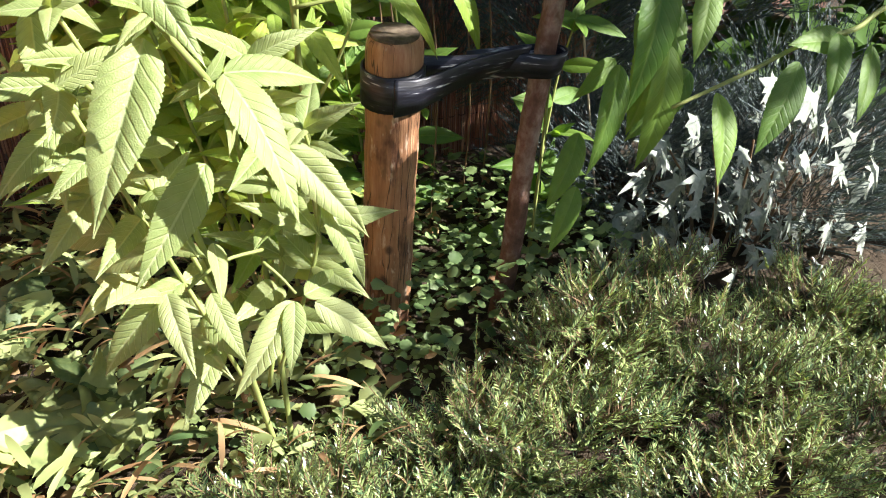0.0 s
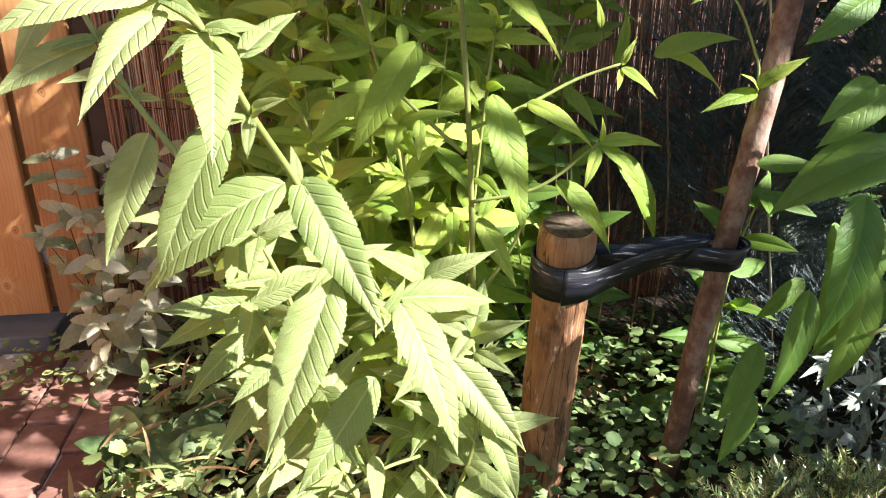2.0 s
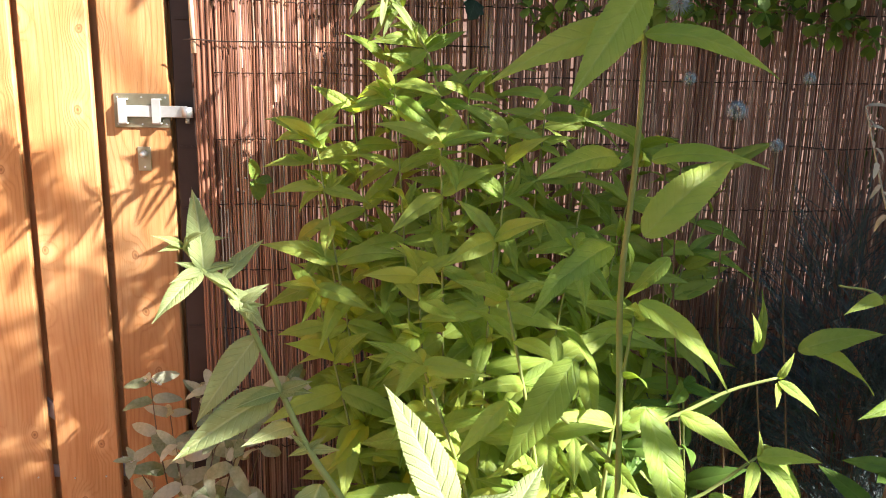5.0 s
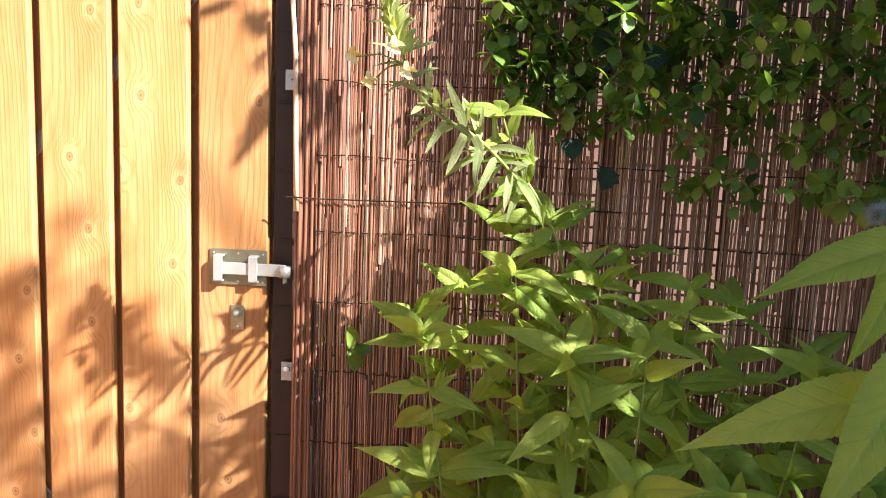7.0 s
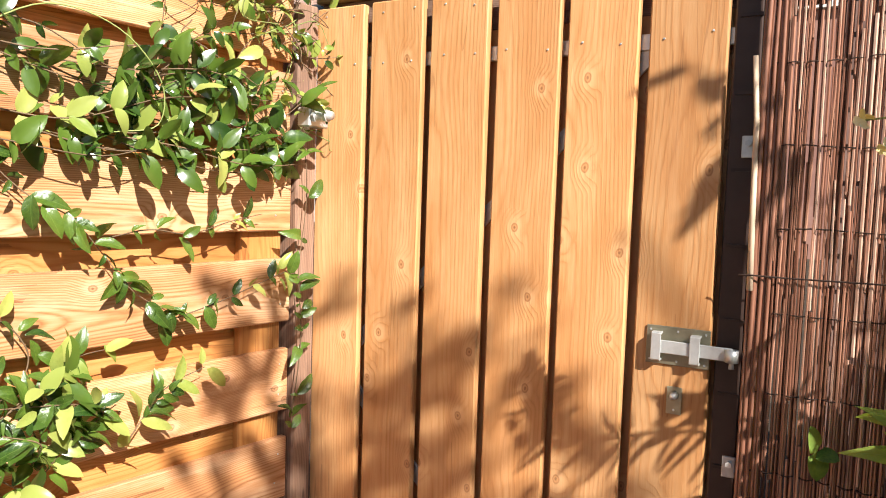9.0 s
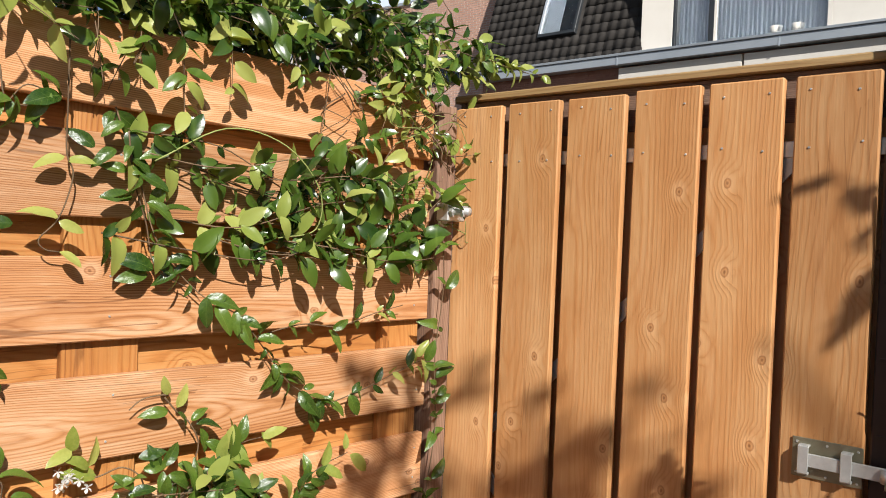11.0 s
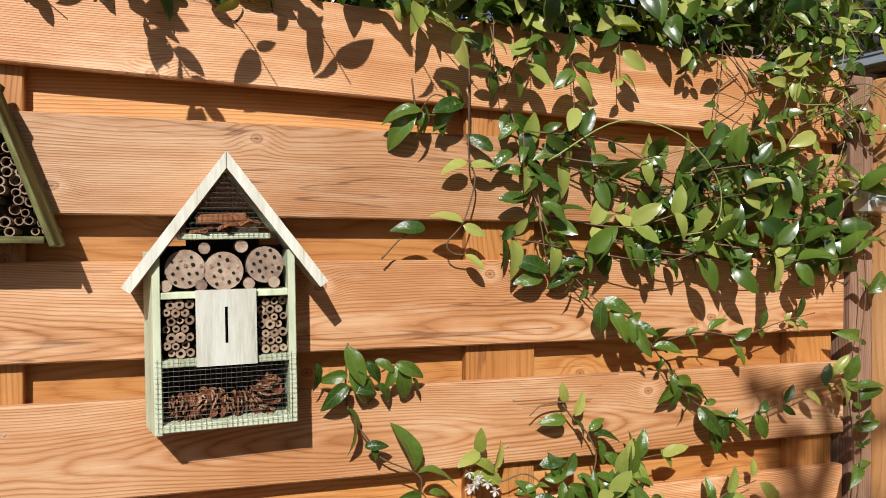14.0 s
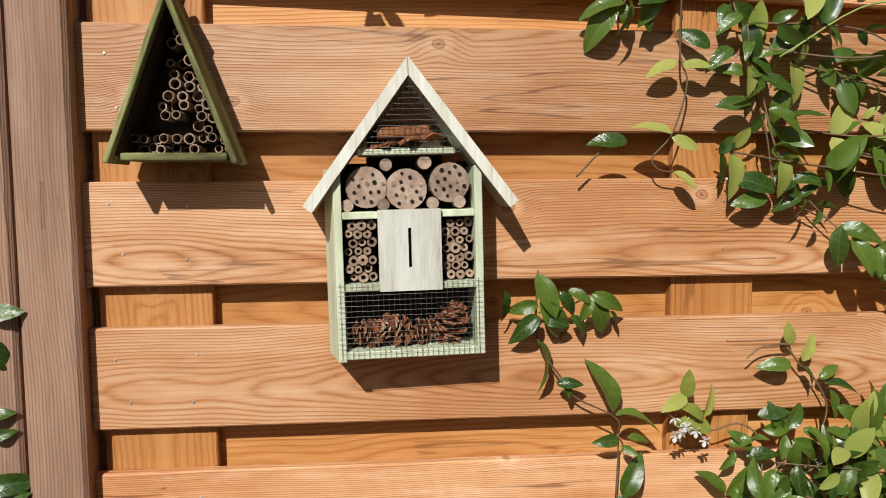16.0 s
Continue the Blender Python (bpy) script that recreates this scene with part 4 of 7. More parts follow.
def house_hotel():
    h = frame_place("insect_hotel", "house-shaped insect hotel, washed pale green, hung on the fence", 1.3142, 1.1115)
    h.matrix_world = h.matrix_world @ pose(0, 0, 0, 0, 1.2, 1.0)
    D = 0.080
    W = 0.1015
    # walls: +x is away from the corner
    # backs coloured dark, shade of the recess included
    part("back", boxed(-W, 0.001, 0.0, W, 0.006, 0.27), INSIDE_SHADE, h)
    part("back", boxed(-0.055, 0.001, 0.27, 0.055, 0.006, 0.325), INSIDE_SHADE, h)
    bm = boxed(W - 0.011, 0.006, -0.003, W, D, 0.262, bevel=0.001)
    for v in bm.verts:
        v.co.x += 0.017 * (D - v.co.y) / D
    part("side", bm, PALE_PAINT, h)
    part("side", boxed(-W, 0.006, 0.0, -W + 0.011, D, 0.262, bevel=0.001), PALE_PAINT, h)
    part("floor_board", boxed(-W + 0.011, 0.006, 0.0, W - 0.011, D - 0.001, 0.011, bevel=0.001), PALE_PAINT, h)
    part("shelf", boxed(-W + 0.011, 0.006, 0.094, W - 0.011, D - 0.002, 0.104, bevel=0.001), PALE_PAINT, h)
    part("shelf", boxed(-W + 0.011, 0.006, 0.193, W - 0.011, D - 0.002, 0.203, bevel=0.001), PALE_PAINT, h)
    part("shelf", boxed(-0.066, 0.006, 0.279, 0.066, D - 0.002, 0.287, bevel=0.001), PALE_PAINT, h)
    # roof boards, meeting at the ridge
    apex, end, th = 0.408, 0.213, 0.015
    half = 0.146
    ln = math.hypot(half, apex - end)
    ca, sa = half / ln, (apex - end) / ln
    for sg in (1, -1):
        bm = bmesh.new()
        ring = [(0.0004 * sg, apex), (half * sg, end), ((half - th * sa) * sg, end - th * ca), (0.0004 * sg, apex - th / ca)]
        fr = [bm.verts.new((x - 0.004, D + 0.010, z)) for x, z in ring]
        bk = [bm.verts.new((x - 0.004, 0.002, z)) for x, z in ring]
        bm.faces.new(fr if sg == -1 else fr[::-1])
        bm.faces.new(bk[::-1] if sg == -1 else bk)
        for k in range(4):
            q = (fr[k], bk[k], bk[(k + 1) % 4], fr[(k + 1) % 4])
            bm.faces.new(q if sg == -1 else q[::-1])
        part("roof_board", bm, WHITE_PAINT, h, "roof board with worn whitewash")
    # front panel with its slot
    px0, px1, pz0, pz1 = -0.043, 0.043, 0.094, 0.205
    slot = (0.0022, 0.126, 0.180)
    bm = bmesh.new()
    for q in ((px0, pz0, -slot[0], pz1), (slot[0], pz0, px1, pz1), (-slot[0], slot[2], slot[0], pz1), (-slot[0], pz0, slot[0], slot[1])):
        box(bm, q[0], D - 0.004, q[1], q[2], D + 0.006, q[3])
    door = part("front_panel", bm, WHITE_PAINT, h, "whitewashed panel with an upright slot")
    # black board behind the slot, painted as the shade inside
    part("panel_inside", boxed(px0 + 0.004, D - 0.012, pz0 + 0.012, px1 - 0.004, D - 0.007, pz1 - 0.012), HOLE_SHADE, door)
    rg = random.Random(21)
    # drilled logs
    for x, z, r in ((-0.058, 0.240, 0.0275), (0.002, 0.232, 0.0285), (0.056, 0.236, 0.0285)):
        bm = bmesh.new()
        disc(bm, x, D - 0.012, z, r, 0.06, 22)
        log = part("drilled_log", bm, LOG_END, h, "grey round log slice with small dark discs for its drilled holes")
        # flat discs on the log face, most coloured black as the shade of holes
        for k in range(13):
            a, q = k * 2.4 + x * 30, r * 0.86 * math.sqrt((k + 0.6) / 13.5)
            bm = bmesh.new()
            disc(bm, x + q * math.cos(a), D - 0.0105, z + q * math.sin(a), rg.uniform(0.0020, 0.0031), 0.006, 8)
            part("hole", bm, HOLE_SHADE if rg.random() < 0.75 else BAMBOO, log)
    for x, z, r in ((0.029, 0.266, 0.0085), (-0.024, 0.268, 0.0095), (0.083, 0.212, 0.0085), (0.034, 0.212, 0.0085), (-0.034, 0.212, 0.0085), (-0.071, 0.213, 0.0085)):
        bm = bmesh.new()
        disc(bm, x, D - 0.008, z, r, 0.06, 12)
        part("small_log", bm, LOG_END, h, "small pale log end")
    # bamboo bundles on both sides of the panel
    for x0, x1 in ((0.045, 0.090), (-0.090, -0.045)):
        row, z = 0, 0.1118
        while z < 0.188:
            x = x0 + 0.0066 + (0.0062 if row % 2 else 0.0)
            while x < x1 - 0.005:
                rb = rg.uniform(0.0056, 0.0071)
                bamboo_tube(x + rg.uniform(-0.0006, 0.0006), D - 0.012 + rg.uniform(-0.008, 0.004), z + rg.uniform(-0.001, 0.001), rb * rg.uniform(0.86, 1.12), h, rg, rg.random() < 0.55, 0.055, (0.28, 0.62))
                x += 0.0129
            z += 0.0121
            row += 1
    # cones behind the wire
    def cone_at(x, y, z, size, fat, tilt, roll):
        """An opened cone, its axis along local z: spirals of woody scales with thick pale ends."""
        verts, faces, slots = [], [], []
        base = pose(x, y, z, tilt, roll, 0)
        count = 74
        for k in range(count):
            t = k / count
            rad = fat * math.sin(math.pi * (0.16 + 0.76 * t)) ** 0.7
            m = base @ Matrix.Translation((0, 0, size * (t * 0.92 - 0.5))) @ pose(0, 0, 0, 0, 0, k * 137.5 + rg.uniform(-14, 14)) @ pose(0, 0, 0, rg.uniform(-22, 22), -4 - 58 * t + rg.uniform(-20, 20), 0)
            rad *= rg.uniform(0.78, 1.16)
            w, th = rad * rg.uniform(0.17, 0.28) + 0.0008, 0.0013
            pts = [(0.001, -w * 0.4, 0), (rad, -w, 0), (rad * 1.04, 0, -th), (rad, w, 0), (0.001, w * 0.4, 0), (rad * 0.98, -w * 0.9, th), (rad * 1.06, 0, th * 1.5), (rad * 0.98, w * 0.9, th)]
            j = len(verts)
            verts += [tuple(m @ Vector(q)) for q in pts]
            for f, sl in (((0, 1, 2, 3, 4), 0), ((0, 4, 7, 6, 5), 0), ((1, 5, 6, 2), 1), ((2, 6, 7, 3), 1), ((0, 5, 1), 0), ((4, 3, 7), 0)):
                faces.append(tuple(i + j for i in f))
                slots.append(sl)
        me = bpy.data.meshes.new("pine_cone")
        me.from_pydata(verts, [], faces)
        me.materials.append(CONE)
        me.materials.append(CONE_TIP)
        for p, sl in zip(me.polygons, slots):
            p.material_index = sl
        o = new("pine_cone", me)
        o.parent = h
        o["label"] = "opened brown pine cone"
    cone_at(0.062, 0.046, 0.028, 0.050, 0.021, -20, 76)
    cone_at(0.022, 0.046, 0.033, 0.056, 0.025, -40, 70)
    cone_at(-0.016, 0.042, 0.028, 0.050, 0.021, -15, 98)
    cone_at(-0.058, 0.044, 0.038, 0.056, 0.026, -12, -10)
    cone_at(0.044, 0.026, 0.028, 0.050, 0.018, -20, 80)
    # bark chips in the loft
    for k in range(7):
        bm = boxed(-0.018, -0.008, -0.0025, 0.018, 0.008, 0.0025, bevel=0.002)
        for v in bm.verts:
            v.co += Vector((rg.uniform(-1, 1), rg.uniform(-1, 1), rg.uniform(-1, 1))) * 0.0025
        o = part("bark_chip", bm, BARK_CHIP, h, "orange-brown piece of bark")
        o.matrix_local = pose(-0.036 + 0.012 * k, 0.068 + rg.uniform(-0.012, 0.012), 0.293 + rg.uniform(0.0, 0.014), rg.uniform(-30, 30), rg.uniform(-20, 20), rg.uniform(0, 90))
    o = part("bark_chip", boxed(-0.036, -0.012, -0.007, 0.036, 0.012, 0.007, bevel=0.002), BARK_CHIP, h, "split reddish piece of wood")
    o.matrix_local = pose(0.004, 0.066, 0.309, 5, 2, 0)
    # wire mesh before the loft and the lower bay
    def net(x0, x1, z0, z1, top=None):
        bm = bmesh.new()
        st = 0.0073
        x = x0
        while x <= x1 + 1e-6:
            zt = top(x) if top else z1
            if zt - z0 > 0.004:
                tube(bm, [(x, D + 0.0022, z0), (x, D + 0.0026, zt)], 0.0003, 0.0003, 4)
            x += st
        z = z0
        while z <= z1 + 1e-6:
            a, b = x0, x1
            if top:
                half = max(0.0, (0.402 - z) * 0.148 / 0.205 - 0.014)
                a, b = -half, half
            if b - a > 0.004:
                tube(bm, [(a, D + 0.0030, z), (b, D + 0.0030, z)], 0.0003, 0.0003, 4)
            z += st
        part("wire_mesh", bm, MESH_WIRE, h, "fine grey square wire mesh")
    net(-W + 0.001, W - 0.001, 0.002, 0.108)
    net(-0.07, 0.07, 0.281, 0.385, lambda x: 0.402 - (abs(x) + 0.014) * 0.205 / 0.148)


def triangle_hotel():
    h = frame_place("insect_hotel", "small triangular insect hotel of mossy green wood filled with bamboo", 1.628, 1.387)
    D = 0.088
    apex, half = 0.224, 0.084
    ang = math.degrees(math.atan2(apex, half))
    L = math.hypot(apex, half) + 0.006
    a = part("side_board", boxed(0, 0.002, -0.0075, L, D, 0.0, bevel=0.0012), MOSS_PAINT, h, "green board with lichen")
    a.matrix_local = pose(0, 0, apex, 0, ang, 0)
    b = part("side_board", boxed(0, 0.002, -0.0075, L, D, 0.0, bevel=0.0012), MOSS_PAINT, h, "green board with lichen")
    b.matrix_local = Matrix.Translation((0, D + 0.002, apex - 0.001)) @ pose(0, 0, 0, 0, 0, 180) @ pose(0, 0, 0, 0, ang, 0)
    # linings added to darken the inner faces, their shade painted in
    for sd in (a, b):
        lo = 0.008 if sd is a else 0.012
        part("lining", boxed(0.022, lo, -0.0092, L - 0.012, lo + D - 0.024, -0.0077), INSIDE_SHADE, sd, "thin added lining coloured dark for the shade inside")
    part("base_board", boxed(-half + 0.012, 0.002, -0.004, half - 0.020, D - 0.004, 0.006, bevel=0.001), MOSS_PAINT, h)
    # back panel in the same painted inside shade
    bm = bmesh.new()
    t = [bm.verts.new((-half + 0.006, 0.004, 0.0)), bm.verts.new((half - 0.006, 0.004, 0.0)), bm.verts.new((0, 0.004, apex - 0.012))]
    f = bm.faces.new(t)
    r = bmesh.ops.extrude_face_region(bm, geom=[f])
    bmesh.ops.translate(bm, vec=(0, -0.0035, 0), verts=[v for v in r["geom"] if isinstance(v, bmesh.types.BMVert)])
    part("back", bm, INSIDE_SHADE, h)
    rg = random.Random(9)
    z = 0.013
    while z < apex - 0.03:
        lim = half * (1 - z / apex) - 0.014
        x = -lim
        while x < lim:
            r = rg.uniform(0.0055, 0.0082)
            empty = (z > 0.034 and x > lim * 0.5) or (0.028 < z < 0.050 and x > -lim * 0.25)
            if not empty and rg.random() < 0.93:
                bamboo_tube(x, D - 0.034 + rg.uniform(-0.03, 0.008), z + rg.uniform(-0.0025, 0.0025), r, h, rg, rg.random() < 0.6, wall=(0.70, 0.86))
            x += 2 * r + 0.0012
        z += 0.0142


house_hotel()
triangle_hotel()


# ---- background house, two storeys, some twenty metres off ----
EYE = Vector((1.15, -1.48, 1.42))
FAR3 = Matrix.Translation(EYE) @ Matrix.Diagonal((3, 3, 3, 1)) @ Matrix.Translation(-EYE)


def house():
    h = thing("house", "brick terraced house with dark tiled roof behind the gate", "house", (0, 0, 0))
    h.matrix_world = Matrix.Translation((0, 0, 0.34)) @ FAR3
    Y = 5.2
    part("wall", boxed(-3.9, Y + 0.12, 0.81, 5, Y + 0.3, 3.03), HOUSE_BRICK, h, "red brick wall")
    for x0, x1 in ((-2.2, -1.02), (-1.0, 0.2), (0.22, 1.5)):
        part("fascia", boxed(x0, Y + 0.06, 2.84, x1, Y + 0.115, 3.0, bevel=0.004), WHITE_FRAME, h, "white painted fascia panel")
    rows_v, rows_f = [], []
    for j in range(9):
        for i in range(26):
            x0, z0 = -3.88 + 0.0735 * i + (0.036 if j % 2 else 0), 2.80 + 0.0208 * j
            if x0 > -2.28:
                continue
            k = len(rows_v)
            for dx in (0, 0.07):
                for y in (Y + 0.115, Y + 0.125):
                    for dz in (0, 0.0175):
                        rows_v.append((x0 + dx, y, z0 + dz))
            rows_f += [(k, k + 1, k + 5, k + 4), (k + 1, k + 3, k + 7, k + 5), (k, k + 4, k + 6, k + 2), (k, k + 2, k + 3, k + 1), (k + 4, k + 5, k + 7, k + 6)]
    me = bpy.data.meshes.new("bricks")
    me.from_pydata(rows_v, [], rows_f)
    me.materials.append(HOUSE_BRICK)
    o = new("bricks", me)
    o.parent = h
    o["kind"] = "stuff"
    part("gutter", boxed(-3.95, Y, 3.02, 5, Y + 0.12, 3.105, bevel=0.005), ZINC, h, "grey zinc box gutter")
    part("gutter_lip", boxed(-3.95, Y - 0.012, 3.105, 5, Y + 0.02, 3.13, bevel=0.003), ZINC, h)
    for x in (-2.2, -0.7, 0.9):
        part("gutter_joint", boxed(x, Y - 0.004, 3.015, x + 0.012, Y + 0.05, 3.107), ZINC, h)
    roof = part("roof", boxed(0, 0, -0.04, 1.98, 2.6, -0.004), ROOF_TILE, h, "roof of dark concrete tiles")
    roof.matrix_local = Matrix.Translation((-3.98, Y + 0.10, 3.10)) @ pose(0, 0, 0, 71, 0, 0)
    tile_bm = bmesh.new()
    rows = []
    for yy, lift in ((0, 0.0), (0, 0.012), (0.125, 0.002)):
        rows.append([tile_bm.verts.new((0.101 * i / 8, yy, lift + 0.012 * (0.5 - 0.5 * math.cos(2 * math.pi * i / 8)))) for i in range(9)])
    for a, b in zip(rows, rows[1:]):
        for i in range(8):
            tile_bm.faces.new((a[i], a[i + 1], b[i + 1], b[i]))
    t = part("tile", tile_bm, ROOF_TILE, None, "", True)
    tme = t.data
    bpy.data.objects.remove(t)
    for j in range(15):
        for i in range(19):
            if 2.6 < j < 10.6 and 6.5 < i < 11.3:
                continue
            share("tile", tme, pose(0.104 * i + rng.uniform(-0.001, 0.001), 0.115 * j, rng.uniform(0, 0.002), rng.uniform(-0.8, 0.8)), roof)
    w = part("roof_window", boxed(0.74, 0.37, 0.0, 1.20, 0.41, 0.05, bevel=0.003), DARK_FRAME, roof, "roof window with a dark frame")
    part("frame", boxed(0.74, 1.21, 0.0, 1.20, 1.25, 0.05, bevel=0.003), DARK_FRAME, w)
    part("frame", boxed(0.74, 0.41, 0.0, 0.775, 1.21, 0.05, bevel=0.003), ZINC, w)
    part("frame", boxed(1.165, 0.41, 0.0, 1.20, 1.21, 0.05, bevel=0.003), DARK_FRAME, w)
    part("pane", boxed(0.775, 0.41, 0.02, 1.165, 1.21, 0.025), GLASS, w)
    part("blind", boxed(0.785, 0.42, 0.0, 0.98, 1.20, 0.012), CURTAIN, w)
    d = part("dormer", boxed(-2.02, Y + 0.14, 3.106, -1.70, Y + 1.2, 4.6, bevel=0.004), WHITE_FRAME, h, "white dormer with large windows")
    part("window_sill", boxed(-1.70, Y + 0.13, 3.106, 3, Y + 0.2, 3.14), WHITE_FRAME, d)
    for x0, x1, m in ((-1.70, -1.675, DARK_FRAME), (-1.36, -1.31, DARK_FRAME), (-1.31, -1.285, WHITE_FRAME), (-0.36, -0.32, WHITE_FRAME), (-0.32, 0.1, WHITE_FRAME)):
        part("frame", boxed(x0, Y + 0.14, 3.141, x1, Y + 0.18, 4.6, bevel=0.002), m, d)
    part("pane", boxed(-1.675, Y + 0.16, 3.141, -1.36, Y + 0.165, 4.6), GLASS, d)
    part("pane", boxed(-1.285, Y + 0.16, 3.141, -0.36, Y + 0.165, 4.6), GLASS, d)
    bm = bmesh.new()
    pts = [(-1.67 + 1.32 * i / 160, Y + 0.24 + 0.010 * math.sin(i * 1.3) + 0.005 * math.sin(i * 0.41)) for i in range(161)]
    lo = [bm.verts.new((x, y, 3.12)) for x, y in pts]
    hi = [bm.verts.new((x, y, 4.6)) for x, y in pts]
    for i in range(160):
        bm.faces.new((lo[i], lo[i + 1], hi[i + 1], hi[i]))
    part("curtain", bm, CURTAIN, d, "white pleated net curtain", True)
    for x in (-0.78, -0.60):
        bm = bmesh.new()
        bmesh.ops.create_cone(bm, cap_ends=True, segments=16, radius1=0.04, radius2=0.055, depth=0.10, matrix=pose(x, Y + 0.205, 3.19))
        part("flower_pot", bm, WHITE_FRAME, d, "white flower pot on the window sill", True)
    # gable beside it
    g = thing("house", "brick gable of a neighbouring house with a small dark window", "house", (0, 0, 0))
    g.matrix_world = Matrix.Translation(EYE) @ Matrix.Diagonal((2.95, 2.95, 2.95, 1)) @ Matrix.Translation(-EYE)
    GY = 6.2
    part("wall", boxed(-9, GY, 0.89, -3.95, GY + 0.1, 4.58), PALE_MORTAR, g, "pale mortar behind the bricks")
    hp_v, hp_f = [], []
    for j in range(52):
        for i in range(29):
            x0, z0 = -7.0 + 0.105 * i + (0.052 if j % 2 else 0), 3.0 + 0.0302 * j
            k = len(hp_v)
            for dx in (0, 0.097):
                for y in (GY - 0.004, GY + 0.002):
                    for dz in (0, 0.0228):
                        hp_v.append((x0 + dx, y, z0 + dz))
            hp_f += [(k, k + 1, k + 5, k + 4), (k + 1, k + 3, k + 7, k + 5), (k, k + 4, k + 6, k + 2), (k, k + 2, k + 3, k + 1), (k + 4, k + 5, k + 7, k + 6)]
    me = bpy.data.meshes.new("bricks")
    me.from_pydata(hp_v, [], hp_f)
    me.materials.append(SUNLIT_GABLE_BRICK)
    o = new("bricks", me)
    o.parent = g
    o["kind"] = "stuff"
    part("coping", boxed(-9, GY - 0.03, 4.58, -3.95, GY + 0.13, 4.62), ZINC, g)
    wn2 = part("window", boxed(-5.50, GY - 0.03, 3.42, -4.80, GY - 0.006, 3.78), DARK_FRAME, g, "small dark-framed window")
    part("pane", boxed(-5.47, GY - 0.036, 3.45, -5.17, GY - 0.031, 3.75), GLASS, wn2)
    part("pane", boxed(-5.13, GY - 0.036, 3.45, -4.83, GY - 0.031, 3.75), GLASS, wn2)


house()


# pale summer sky low behind the houses
def far_sky():
    m, n, l, b = mat("hazy_sky", 1.0)
    tc = n.new("ShaderNodeTexCoord")
    r = ramp(n, [(0.35, (0.50, 0.66, 0.90)), (0.65, (0.80, 0.88, 0.97))])
    l.new(noise_node(n, l, tc.outputs["Object"], 0.06, 4.0), r.inputs[0])
    e = n.new("ShaderNodeEmission")
    e.inputs["Strength"].default_value = 0.85
    l.new(r.outputs[0], e.inputs["Color"])
    l.new(e.outputs[0], n["Material Output"].inputs[0])
    bm = bmesh.new()
    bm.faces.new([bm.verts.new(p) for p in ((-75, 48, 6), (-14, 48, 6), (-14, 48, 30), (-75, 48, 30))])
    tagged(part("backdrop", bm, m), "pale hazy summer sky behind the houses", "sky", kind="structure")


far_sky()


# ---- brick wall across the alley, behind the reeds ----
def alley_wall():
    w = thing("wall_north", "weathered brown brick wall across the alley behind the reeds", "wall", (0, 0, 0), kind="structure")
    part("mortar", boxed(1.02, 1.50, -0.03, 5.0, 1.70, 2.3), ALLEY_BRICK, w)
    v, f = [], []
    for j in range(36):
        for i in range(18):
            x0, z0 = 1.03 + 0.2205 * i + (0.11 if j % 2 else 0), 0.02 + 0.0625 * j
            k = len(v)
            dy = rng.uniform(-0.002, 0.002)
            for dx in (0, 0.208):
                for y in (1.488 + dy, 1.505):
                    for dz in (0, 0.051):
                        v.append((x0 + dx, y, z0 + dz))
            f += [(k, k + 1, k + 5, k + 4), (k + 1, k + 3, k + 7, k + 5), (k, k + 4, k + 6, k + 2), (k, k + 2, k + 3, k + 1), (k + 4, k + 5, k + 7, k + 6)]
    me = bpy.data.meshes.new("bricks")
    me.from_pydata(v, [], f)
    me.materials.append(ALLEY_BRICK)
    o = new("bricks", me)
    o.parent = w
    o["kind"] = "stuff"


alley_wall()

# ---- plants ----
def variants(name, material, count, **k):
    out = []
    for i in range(count):
        q = dict(k)
        q["seed"] = i + 1
        q["droop"] = k.get("droop", 0.25) * (0.5 + i * 1.1 / count)
        q["fold"] = k.get("fold", 0.25) * (0.6 + 0.8 * ((i * 7) % count) / count)
        q["twist"] = 0.5 * math.sin(i * 2.3)
        out.append(leaf_mesh(name, material, **q))
    return out


BIG = variants("leaf", BUDDLEIA, 8, length_steps=72, width=0.150, tip=1.25, droop=0.36, fold=0.62, teeth=0.042, peak=0.31, wave=0.07, quilt=0.0042)
MID = variants("leaf", BUDDLEIA_MID, 8, length_steps=60, width=0.138, tip=1.2, droop=0.42, fold=0.5, teeth=0.042, peak=0.32, wave=0.06, quilt=0.0065)


def leaf_on(parent, meshes, base, tip, rg, roll=None):
    """A leaf from base to tip: the mesh droops, so its chord is laid along the line."""
    me = rg.choice(meshes)
    base, tip = Vector(base), Vector(tip)
    d = tip - base
    n = Vector((rg.uniform(-0.5, 0.5) + 0.15, -0.85 + rg.uniform(-0.4, 0.4), 0.65))
    if roll is not None:
        n = Vector((0.15 + roll, -0.75, 0.75))
    n = (n - d.normalized() * n.dot(d.normalized())).normalized()
    a, b = 1 - 0.25 * me["droop"], me["droop"]
    reach, rise = math.hypot(a, b), math.atan2(b, a)
    return share("leaf", me, face(base, d.normalized() * math.cos(rise) + n * math.sin(rise), n, d.length / reach), parent)


